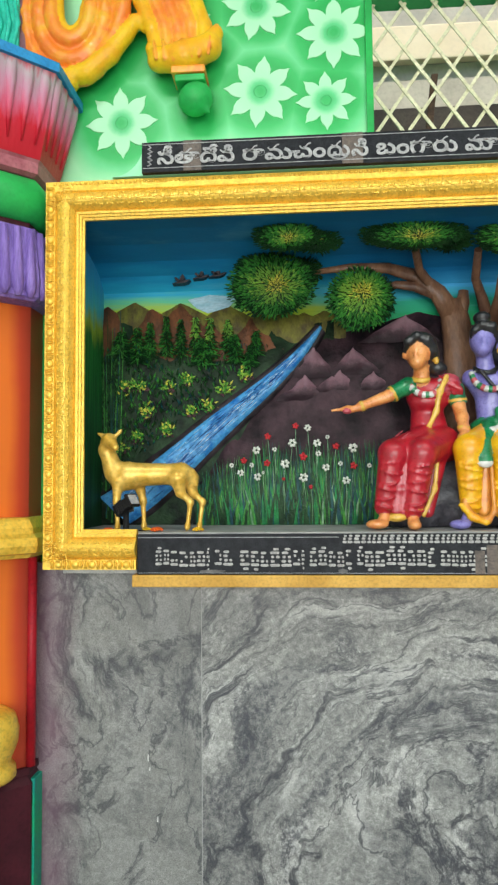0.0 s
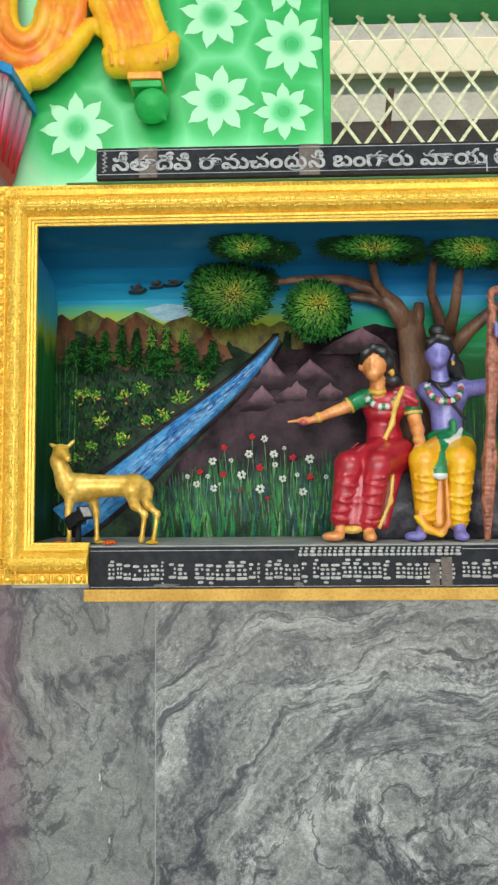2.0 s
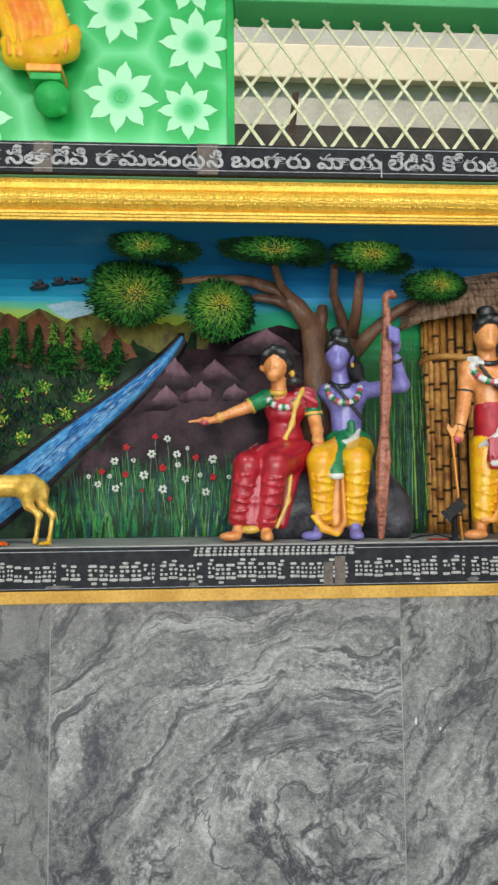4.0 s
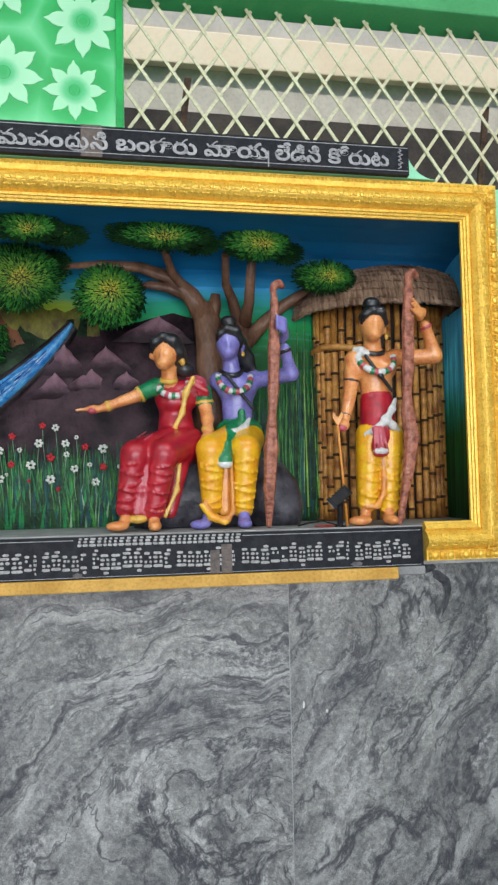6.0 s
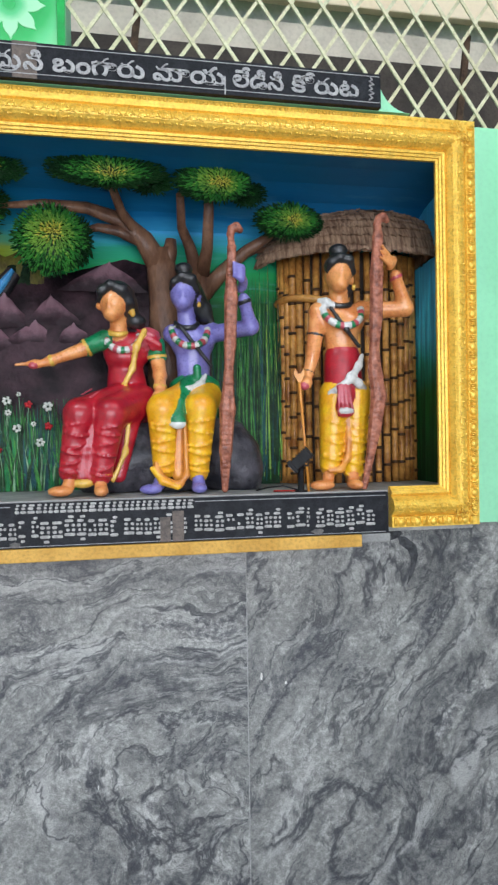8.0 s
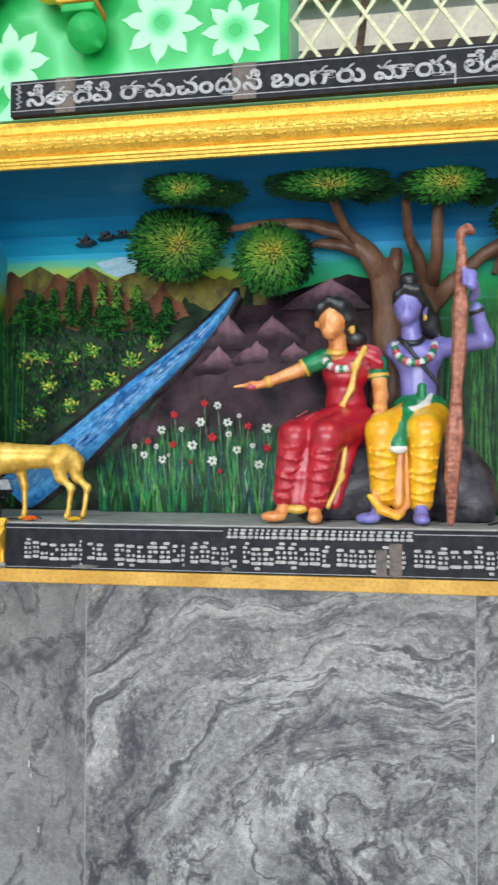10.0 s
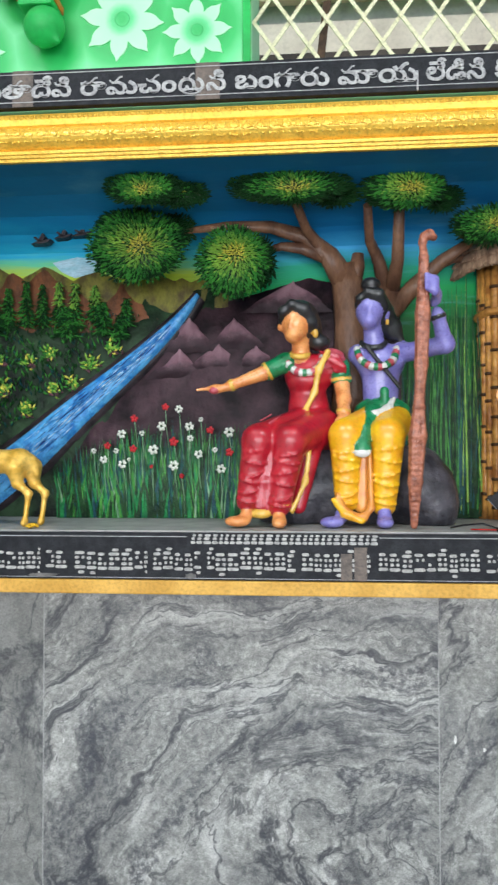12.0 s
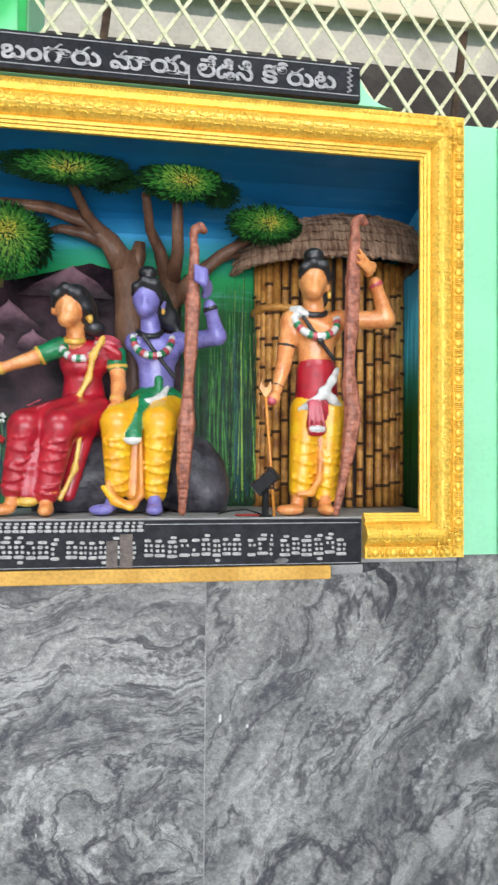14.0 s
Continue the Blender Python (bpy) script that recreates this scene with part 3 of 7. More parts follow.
def airbrush():
    """Pale mint wall with darker green sprayed round each flower."""
    m, t, b = nodes_of("airbrushed_green")
    g = t.nodes.new("ShaderNodeNewGeometry")
    near = None
    for x, z, r in FLOWERS:
        v = t.nodes.new("ShaderNodeVectorMath")
        v.operation = "DISTANCE"
        t.links.new(g.outputs["Position"], v.inputs[0])
        v.inputs[1].default_value = (x, 2.075, z)
        d = mth(t, "SUBTRACT", v.outputs["Value"], r * 0.9)
        near = d if near is None else mth(t, "MINIMUM", near, d)
    for x, z, r in HALOS:
        v = t.nodes.new("ShaderNodeVectorMath")
        v.operation = "DISTANCE"
        t.links.new(g.outputs["Position"], v.inputs[0])
        v.inputs[1].default_value = (x, 2.075, z)
        near = mth(t, "MINIMUM", near, mth(t, "SUBTRACT", v.outputs["Value"], r))
    cloud = noise_of(t, place(t), 7, 3)
    d = mth(t, "MULTIPLY_ADD", cloud, 0.05, mth(t, "ADD", near, -0.025))
    c = ramp(t, mth(t, "MULTIPLY", d, 6.3), [(0.0, (0.022, 0.40, 0.085)), (0.16, (0.04, 0.48, 0.12)), (0.36, (0.15, 0.65, 0.27)), (0.66, (0.38, 0.80, 0.46))])
    t.links.new(c, b.inputs["Base Color"])
    b.inputs["Roughness"].default_value = 0.42
    bump(t, noise_of(t, place(t), 90, 3), 0.08, 0.003, b)
    return m


AIR = airbrush()
bm = B()
box(bm, (-0.95, 2.066, 2.3405), (0.244, 2.0795, 3.69), 0.002)
tagged(part("green_pier_panel", bm, AIR), "airbrushed green wall panel with pale flower shapes", "wall panel", kind="structure")
bm = B()
box(bm, (-1.0, 2.031, 1.2395), (-0.7185, 2.0795, 2.34))
tagged(part("green_wall_strip", bm, GREEN), "bright green painted wall strip beside the frame", "wall panel", kind="structure")
bm = B()
box(bm, (0.222, 2.050, 2.437), (0.2445, 2.0655, 3.69), 0.004)
tagged(part("pier_edge_strip", bm, GREEN), "bright green painted corner strip of the pier", "trim", kind="structure")


def petal_paint():
    """Pale mint petals with a green eye sprayed softly in the middle."""
    m, t, b = nodes_of("pale_mint_relief")
    tc = t.nodes.new("ShaderNodeTexCoord")
    v = t.nodes.new("ShaderNodeVectorMath")
    v.operation = "LENGTH"
    t.links.new(tc.outputs["Object"], v.inputs[0])
    d = mth(t, "MULTIPLY_ADD", noise_of(t, place(t), 40, 3), 0.012, v.outputs["Value"])
    c = ramp(t, mth(t, "MULTIPLY", d, 10.0), [(0.16, (0.035, 0.44, 0.11)), (0.36, (0.12, 0.60, 0.24)), (0.55, (0.40, 0.80, 0.49)), (0.9, (0.44, 0.82, 0.52))])
    t.links.new(c, b.inputs["Base Color"])
    b.inputs["Roughness"].default_value = 0.45
    bump(t, noise_of(t, place(t), 90, 3), 0.08, 0.003, b)
    return m


PALE = petal_paint()
flower_r = random.Random(3)


def wall_flower(x, z, r):
    ob = thing("wall_flower", "pale mint eight-petalled flower in low relief on green wall", "flower relief", "flowers on the green pier", (x, 2.066, z))
    bm = B()
    pts = []
    spin = flower_r.uniform(0, 0.7)
    for i in range(8):
        for f, rr in ((0, 0.60), (0.12, 0.76), (0.26, 0.89), (0.40, 0.97), (0.5, 1.12), (0.60, 0.97), (0.74, 0.89), (0.88, 0.76)):
            a = math.tau * (i + f) / 8 + spin
            pts.append((rr * r * math.cos(a), rr * r * math.sin(a)))
    prism(bm, pts, 0.0, -0.003, 0.001)
    part("petals", bm, PALE, ob)
    bm = B()
    ball(bm, (0, -0.003, 0), (r * 0.2, 0.0016, r * 0.2), None, 14, 6)
    part("centre", bm, PALE, ob, "soft green flower centre")


for x, z, r in FLOWERS:
    wall_flower(x, z, r)

# ---- sculpted forms ----


class Clay:
    """A form modelled from blended lumps; each lump keeps the paint it was given."""

    def __init__(self, blend=0.012):
        self.lumps, self.blend = [], blend

    def cap(self, a, c, ra, rc, mi, body=0, flat=1.0, fold=(0, 0, 0)):
        """A round bar that tapers from ra to rc; flat narrows it in y; fold: height, waves per metre and slant of cloth folds."""
        self.lumps.append(("cap", np.array(a, float), np.array(c, float), ra, rc, mi, body, flat, fold))
        return self

    def ell(self, at, size, mi, body=0, lean=0.0, fold=(0, 0, 0)):
        self.lumps.append(("ell", np.array(at, float), np.array(size, float), lean, 0, mi, body, 1.0, fold))
        return self

    def line(self, pts, radii, mi, body=0, flat=1.0, fold=(0, 0, 0)):
        for i in range(len(pts) - 1):
            r0 = radii[i] if isinstance(radii, (list, tuple)) else radii
            r1 = radii[i + 1] if isinstance(radii, (list, tuple)) else radii
            self.cap(pts[i], pts[i + 1], r0, r1, mi, body, flat, fold)
        return self

    def band(self, a, c, at, r, mi, body, thick=0.0055):
        """A flat ring worn round a limb that runs from a to c, at that share of its length."""
        a, c = np.array(a, float), np.array(c, float)
        d = c - a
        self.ell(a + d * at, (r, r, thick), mi, body, math.atan2(-d[0], d[2]))
        return self

    def swags(self, top, low, r0, r1, n, mi, body, sag=0.016, wire=0.0030):
        """Thin hanging folds laid across the front of a clothed leg."""
        top, low = np.array(top, float), np.array(low, float)
        n, wire = n + 2, wire * 0.6
        for i in range(n):
            f = (i + 0.6) / n
            p, r = top + (low - top) * f, r0 + (r1 - r0) * f
            pts = []
            for k in range(7):
                a = math.radians(-80 + 160 * k / 6)
                pts.append((p[0] + 0.955 * r * math.sin(a), p[1] - 0.955 * r * math.cos(a), p[2] - sag * math.cos(a) * (1 + 0.35 * math.sin(5 * i + p[0] * 40)) + 0.006 * math.sin(a + 3 * i)))
            self.line(pts, wire, mi, body)
        return self

    def dist(self, lump, P):
        kind, a, c, ra, rc, mi, body, flat, fold = lump
        if kind == "cap":
            s = np.array([1, 1 / flat, 1])
            q, d = (P - a) * s, (c - a) * s
            h = np.clip((q @ d) / max(d @ d, 1e-9), 0, 1)
            out = np.linalg.norm(q - h[:, None] * d, axis=1) - (ra + (rc - ra) * h)
        else:
            q = P - a
            if ra:
                cs, sn = math.cos(ra), math.sin(ra)
                q = np.stack([q[:, 0] * cs + q[:, 2] * sn, q[:, 1], -q[:, 0] * sn + q[:, 2] * cs], 1)
            k0, k1 = np.linalg.norm(q / c, axis=1), np.linalg.norm(q / (c * c), axis=1)
            out = k0 * (k0 - 1) / np.maximum(k1, 1e-6)
        if fold[0]:
            out = out + fold[0] * np.abs(np.sin(math.pi * fold[1] * (P[:, 2] + fold[2] * np.abs(P[:, 0] - a[0])))) - fold[0] * 0.5
        return out

    def field(self, P):
        bodies, best, paint_of = {}, np.full(len(P), 9.0), np.zeros(len(P), int)
        for lump in self.lumps:
            kind, a, c, ra, rc = lump[:5]
            r = c.max() if kind == "ell" else max(ra, rc)
            low, high = (a, a) if kind == "ell" else (np.minimum(a, c), np.maximum(a, c))
            pick = np.flatnonzero(((P > low - r - 0.03) & (P < high + r + 0.03)).all(1))
            d = np.full(len(P), 1.0)
            d[pick] = self.dist(lump, P[pick])
            near = d < best
            best[near], paint_of[near] = d[near], lump[5]
            b = lump[6]
            if b in bodies:
                h = np.clip(0.5 + 0.5 * (bodies[b] - d) / self.blend, 0, 1)
                bodies[b] = bodies[b] * (1 - h) + d * h - self.blend * h * (1 - h)
            else:
                bodies[b] = d
        return np.min(list(bodies.values()), axis=0), paint_of

    def mesh(self, name, materials, cell=0.004, floor_z=None, back_y=None):
        lo, hi = np.full(3, 9e9), np.full(3, -9e9)
        for kind, a, c, ra, rc, *_ in self.lumps:
            for p, r in ((a, c), ) if kind == "ell" else ((a, ra), (c, rc)):
                r = r.max() if kind == "ell" else r
                lo, hi = np.minimum(lo, p - r), np.maximum(hi, p + r)
        lo, hi = lo - 3 * cell, hi + 3 * cell
        n = np.ceil((hi - lo) / cell).astype(int) + 1
        ax = [lo[i] + cell * np.arange(n[i]) for i in range(3)]
        P = np.stack(np.meshgrid(*ax, indexing="ij"), -1).reshape(-1, 3)
        D, _ = self.field(P)
        if floor_z is not None:
            D = np.maximum(D, floor_z - P[:, 2])
        if back_y is not None:
            D = np.maximum(D, P[:, 1] - back_y)
        D = D.reshape(n)
        S = D < 0
        corner = [(i, j, k) for i in (0, 1) for j in (0, 1) for k in (0, 1)]
        m = n - 1
        cut = lambda A, o: A[o[0]:o[0] + m[0], o[1]:o[1] + m[1], o[2]:o[2] + m[2]]
        count = sum(cut(S, o).astype(int) for o in corner)
        cells = np.argwhere((count > 0) & (count < 8))
        total, hits = np.zeros((len(cells), 3)), np.zeros(len(cells))
        for o in corner:
            for axis in range(3):
                if o[axis]:
                    continue
                e = np.array(o)
                e[axis] = 1
                d0, d1 = D[tuple((cells + o).T)], D[tuple((cells + e).T)]
                ok = (d0 < 0) != (d1 < 0)
                f = np.where(ok, d0 / np.where(d0 == d1, 1, d0 - d1), 0)
                p = cells + np.array(o) + f[:, None] * (e - np.array(o))
                total[ok] += p[ok]
                hits[ok] += 1
        V = lo + cell * total / hits[:, None]
        index = -np.ones(m, int)
        index[tuple(cells.T)] = np.arange(len(cells))
        quads = []
        for axis in range(3):
            u, w = (axis + 1) % 3, (axis + 2) % 3
            sl0, sl1 = [slice(None)] * 3, [slice(None)] * 3
            sl0[axis], sl1[axis] = slice(0, -1), slice(1, None)
            E = np.argwhere(S[tuple(sl0)] != S[tuple(sl1)])
            E = E[(E[:, u] > 0) & (E[:, w] > 0) & (E[:, u] < m[u]) & (E[:, w] < m[w])]
            du, dw = np.eye(3, dtype=int)[u], np.eye(3, dtype=int)[w]
            q = np.stack([index[tuple(x.T)] for x in (E, E - du, E - du - dw, E - dw)], 1)
            flip = ~S[tuple(E.T)]
            q[flip] = q[flip][:, ::-1]
            quads.append(q)
        Q = np.concatenate(quads)
        Q = Q[(Q >= 0).all(1)]
        _, tone = self.field(V[Q].mean(1))
        me = bpy.data.meshes.new(name)
        me.from_pydata(V.tolist(), [], Q[:, ::-1].tolist())
        for mat in materials:
            me.materials.append(mat)
        me.polygons.foreach_set("material_index", tone.astype(np.int32))
        me.shade_smooth()
        me.update()
        return me


def gloss(name, col, col2=None, rough=0.28, relief=0.12):
    return paint(name, col, col2, rough, 26, 150, relief, 0.0, (1, 1, 1), 0.16, 0.4, 0.5)


FLESH = gloss("warm_flesh_enamel", (0.84, 0.37, 0.12), (0.66, 0.21, 0.055))
BLUE_FLESH = gloss("violet_blue_enamel", (0.27, 0.25, 0.62), (0.18, 0.16, 0.48))
HAIR = gloss("black_enamel", (0.02, 0.022, 0.024), (0.01, 0.01, 0.012), 0.35, 0.3)
RED = gloss("crimson_enamel", (0.48, 0.012, 0.028), (0.32, 0.006, 0.018), 0.3, 0.2)
ROSE = gloss("rose_enamel", (0.55, 0.09, 0.12), (0.42, 0.05, 0.07), 0.35, 0.2)
YELLOW = gloss("yellow_enamel", (0.88, 0.52, 0.008), (0.82, 0.36, 0.006), 0.3, 0.15)
AMBER = gloss("amber_enamel", (0.80, 0.34, 0.05), (0.62, 0.22, 0.03), 0.35, 0.15)
SASH = gloss("green_enamel", (0.012, 0.25, 0.09), (0.008, 0.15, 0.05))
WHITE = gloss("white_enamel", (0.72, 0.72, 0.68), (0.55, 0.56, 0.54))
TRIM_GOLD = gloss("yellow_gold_enamel", (0.78, 0.50, 0.08), (0.60, 0.34, 0.04))
BOWWOOD = paint("copper_brown_enamel", (0.48, 0.18, 0.11), (0.19, 0.060, 0.036), 0.30, 55, 170, 0.7, coat=0.3)
ROCK = paint("dark_painted_rock", (0.10, 0.095, 0.11), (0.020, 0.020, 0.026), 0.3, 14, 70, 1.0, coat=0.2)
STATUE_PAINTS = [FLESH, HAIR, RED, ROSE, SASH, TRIM_GOLD, WHITE, YELLOW, AMBER, BLUE_FLESH]
SK, HR, RD, RS, GN, GD, WH, YL, AM, BL = range(10)


def garland(c, centre, rx, drop, y, body, n=15, colours=(WH, RS, WH, GN), bead=0.0082):
    """A string of painted flowers that hangs round a neck."""
    for i in range(n):
        a = math.pi * (i + 0.5) / n
        x = centre[0] - rx * math.cos(a)
        z = centre[1] - drop * math.sin(a) ** 0.8
        c.ell((x, y + 0.03 * (1 - math.sin(a)), z), (bead, bead, bead), colours[i % len(colours)], body)


# seated figure in a red drape
c = Clay()
c.ell((0.362, 2.06, 1.863), (0.039, 0.046, 0.048), SK, 0).ell((0.355, 2.038, 1.828), (0.023, 0.028, 0.021), SK, 0).line([(0.352, 2.016, 1.905), (0.330, 2.026, 1.888), (0.322, 2.045, 1.866)], [0.010, 0.012, 0.007], HR, 1).line([(0.352, 2.016, 1.905), (0.384, 2.022, 1.892), (0.402, 2.040, 1.862), (0.412, 2.060, 1.835)], [0.010, 0.014, 0.014, 0.010], HR, 1)
c.ell((0.372, 2.066, 1.884), (0.046, 0.049, 0.041), HR, 1).ell((0.392, 2.075, 1.865), (0.030, 0.045, 0.040), HR, 1).cap((0.349, 2.017, 1.858), (0.347, 2.014, 1.846), 0.002, 0.004, SK, 0).ell((0.422, 2.085, 1.815), (0.030, 0.028, 0.022), HR, 1).ell((0.408, 2.085, 1.85), (0.022, 0.03, 0.04), HR, 1)
c.ell((0.320, 2.055, 1.852), (0.007, 0.007, 0.010), SK, 0).ell((0.413, 2.045, 1.832), (0.008, 0.008, 0.012), GD, 3)
c.cap((0.372, 2.075, 1.82), (0.376, 2.09, 1.775), 0.022, 0.026, SK, 0)
c.ell((0.398, 2.105, 1.735), (0.068, 0.042, 0.055), RD, 2).ell((0.388, 2.09, 1.715), (0.052, 0.042, 0.035), RD, 2)
c.cap((0.392, 2.105, 1.69), (0.398, 2.1, 1.60), 0.048, 0.062, RD, 2, 0.8, (0, 0, 0))
c.ell((0.455, 2.10, 1.765), (0.040, 0.042, 0.036), RS, 2, 0.3, (0.004, 60, 0.4))
c.ell((0.405, 2.09, 1.575), (0.098, 0.07, 0.052), RD, 2)
c.cap((0.37, 2.06, 1.585), (0.270, 1.965, 1.552), 0.052, 0.042, RD, 2, 1, (0, 0, 0)).cap((0.43, 2.06, 1.585), (0.350, 1.958, 1.552), 0.052, 0.043, RD, 2, 1, (0, 0, 0))
c.cap((0.268, 1.962, 1.55), (0.240, 1.965, 1.40), 0.040, 0.027, RD, 2, 1, (0, 0, 0)).cap((0.348, 1.957, 1.55), (0.320, 1.96, 1.39), 0.042, 0.029, RD, 2, 1, (0, 0, 0))
c.cap((0.305, 1.975, 1.53), (0.278, 1.972, 1.380), 0.022, 0.024, RD, 2, 0.7).cap((0.40, 2.01, 1.54), (0.368, 1.99, 1.385), 0.030, 0.018, RD, 2, 0.7)
c.ell((0.275, 1.957, 1.370), (0.028, 0.018, 0.013), GD, 3).ell((0.322, 1.953, 1.392), (0.026, 0.022, 0.010), GD, 3)
c.line([(0.398, 1.975, 1.545), (0.385, 1.968, 1.45), (0.352, 1.962, 1.375)], [0.006, 0.007, 0.006], GD, 3, 0.6)
c.line([(0.445, 2.058, 1.787), (0.422, 2.045, 1.74), (0.410, 2.05, 1.68), (0.382, 2.045, 1.625), (0.31, 1.995, 1.603)], [0.008, 0.0085, 0.008, 0.0075, 0.005], GD, 3, 0.6)
c.ell((0.218, 1.94, 1.352), (0.032, 0.026, 0.014), SK, 4).ell((0.240, 1.955, 1.37), (0.016, 0.018, 0.018), SK, 4).ell((0.321, 1.935, 1.350), (0.019, 0.034, 0.015), SK, 4).ell((0.320, 1.95, 1.368), (0.015, 0.017, 0.018), SK, 4)
c.cap((0.335, 2.09, 1.765), (0.285, 2.075, 1.738), 0.027, 0.023, GN, 5).band((0.335, 2.09, 1.765), (0.285, 2.075, 1.738), 0.97, 0.0245, GD, 5)
c.cap((0.275, 2.07, 1.733), (0.18, 2.06, 1.697), 0.020, 0.012, SK, 6).band((0.275, 2.07, 1.733), (0.18, 2.06, 1.697), 0.88, 0.0155, GD, 6)
c.ell((0.155, 2.057, 1.692), (0.020, 0.010, 0.012), SK, 6).cap((0.145, 2.055, 1.694), (0.100, 2.05, 1.688), 0.006, 0.004, SK, 6).ell((0.145, 2.048, 1.684), (0.010, 0.008, 0.007), RS, 6)
c.cap((0.478, 2.10, 1.752), (0.482, 2.085, 1.712), 0.027, 0.024, GN, 7).band((0.478, 2.10, 1.752), (0.482, 2.085, 1.712), 0.9, 0.0265, GD, 7)
c.cap((0.483, 2.08, 1.70), (0.486, 2.055, 1.66), 0.021, 0.018, SK, 8).cap((0.486, 2.05, 1.66), (0.482, 2.01, 1.612), 0.018, 0.014, SK, 8).band((0.486, 2.05, 1.66), (0.482, 2.01, 1.612), 0.7, 0.0175, GD, 8, 0.009)
c.ell((0.478, 1.995, 1.597), (0.020, 0.016, 0.018), SK, 8)
garland(c, (0.385, 1.785), 0.048, 0.055, 2.05, 9)
garland(c, (0.372, 1.79), 0.024, 0.016, 2.056, 9, 11, (GD,), 0.0045)
c.swags((0.268, 1.962, 1.55), (0.240, 1.965, 1.40), 0.040, 0.029, 4, RD, 20).swags((0.348, 1.957, 1.55), (0.320, 1.96, 1.39), 0.042, 0.031, 4, RD, 20).swags((0.30, 1.99, 1.565), (0.38, 2.05, 1.60), 0.046, 0.055, 3, RD, 20, -0.01)
for k in range(5):
    c.line([(0.288 + 0.009 * k, 1.945 + 0.004 * abs(k - 2), 1.53), (0.272 + 0.008 * k, 1.945, 1.45), (0.262 + 0.010 * k, 1.947, 1.385)], 0.0034, RS if k % 2 else RD, 22)
    c.line([(0.30 + 0.022 * k, 1.985 + 0.018 * k, 1.618 - 0.004 * k), (0.275 + 0.022 * k, 1.945 + 0.014 * k, 1.600 - 0.004 * k)], 0.0028, RS, 22)
for k in range(4):
    c.line([(0.425 + 0.016 * k, 2.068, 1.79 - 0.004 * k), (0.452 + 0.012 * k, 2.060, 1.765 - 0.006 * k), (0.462 + 0.010 * k, 2.066, 1.735)], 0.0028, RD, 21)
ob = new("seated_statue", c.mesh("seated_statue", STATUE_PAINTS, 0.0036, 1.3355))
tagged(ob, "painted plaster seated figure in a crimson drape with gold border", "statue")

# seated figure in yellow cloth
c = Clay()
c.ell((0.556, 2.075, 1.897), (0.037, 0.045, 0.046), BL, 0).ell((0.552, 2.052, 1.863), (0.022, 0.028, 0.020), BL, 0).line([(0.548, 2.034, 1.937), (0.576, 2.036, 1.930), (0.594, 2.052, 1.902)], [0.010, 0.013, 0.010], HR, 1).line([(0.548, 2.034, 1.937), (0.528, 2.044, 1.922), (0.521, 2.060, 1.905)], [0.009, 0.009, 0.006], HR, 1).line([(0.596, 2.09, 1.90), (0.622, 2.10, 1.86), (0.640, 2.10, 1.82)], [0.018, 0.018, 0.010], HR, 1)
c.ell((0.562, 2.080, 1.920), (0.042, 0.047, 0.034), HR, 1).ell((0.585, 2.092, 1.900), (0.024, 0.040, 0.040), HR, 1).cap((0.552, 2.032, 1.893), (0.551, 2.029, 1.881), 0.002, 0.004, BL, 0).ell((0.560, 2.085, 1.968), (0.026, 0.026, 0.019), HR, 1).ell((0.600, 2.10, 1.882), (0.022, 0.03, 0.045), HR, 1).ell((0.617, 2.105, 1.845), (0.022, 0.02, 0.025), HR, 1)
c.ell((0.598, 2.07, 1.882), (0.007, 0.009, 0.012), BL, 0).ell((0.600, 2.06, 1.862), (0.006, 0.006, 0.009), GD, 3)
c.cap((0.563, 2.09, 1.855), (0.570, 2.10, 1.81), 0.023, 0.028, BL, 0)
c.ell((0.585, 2.105, 1.765), (0.066, 0.044, 0.052), BL, 0).ell((0.560, 2.085, 1.755), (0.032, 0.03, 0.026), BL, 0).ell((0.612, 2.085, 1.757), (0.032, 0.03, 0.026), BL, 0)
c.cap((0.585, 2.10, 1.74), (0.586, 2.10, 1.66), 0.050, 0.046, BL, 0, 0.8)
c.ell((0.528, 2.105, 1.785), (0.028, 0.03, 0.028), BL, 0).ell((0.645, 2.10, 1.79), (0.030, 0.03, 0.028), BL, 0)
c.cap((0.645, 2.09, 1.785), (0.738, 2.01, 1.793), 0.026, 0.022, BL, 4).cap((0.738, 2.01, 1.795), (0.712, 1.975, 1.868), 0.022, 0.014, BL, 4).band((0.738, 2.01, 1.795), (0.712, 1.975, 1.868), 0.85, 0.0185, HR, 4, 0.006)
c.ell((0.702, 1.935, 1.893), (0.012, 0.020, 0.022), BL, 4, -0.4)
for k in range(4):
    c.line([(0.702, 1.925, 1.885 + 0.009 * k), (0.690, 1.880, 1.895 + 0.011 * k), (0.668, 1.870, 1.902 + 0.012 * k)], [0.006, 0.0055, 0.004], BL, 4)
c.ell((0.588, 2.095, 1.628), (0.075, 0.062, 0.042), GN, 5, 0, (0.003, 55, 0.7)).cap((0.57, 2.05, 1.63), (0.528, 1.985, 1.58), 0.030, 0.020, GN, 5, 0.7)
c.line([(0.612, 2.034, 1.660), (0.598, 2.026, 1.636), (0.560, 2.008, 1.618), (0.522, 2.016, 1.622)], [0.006, 0.009, 0.008, 0.005], WH, 6, 0.6).cap((0.589, 2.04, 1.68), (0.590, 2.035, 1.64), 0.012, 0.010, GN, 5)
c.cap((0.530, 1.975, 1.575), (0.525, 1.952, 1.53), 0.016, 0.022, GN, 5, 0.6).ell((0.525, 1.948, 1.522), (0.021, 0.010, 0.014), WH, 6)
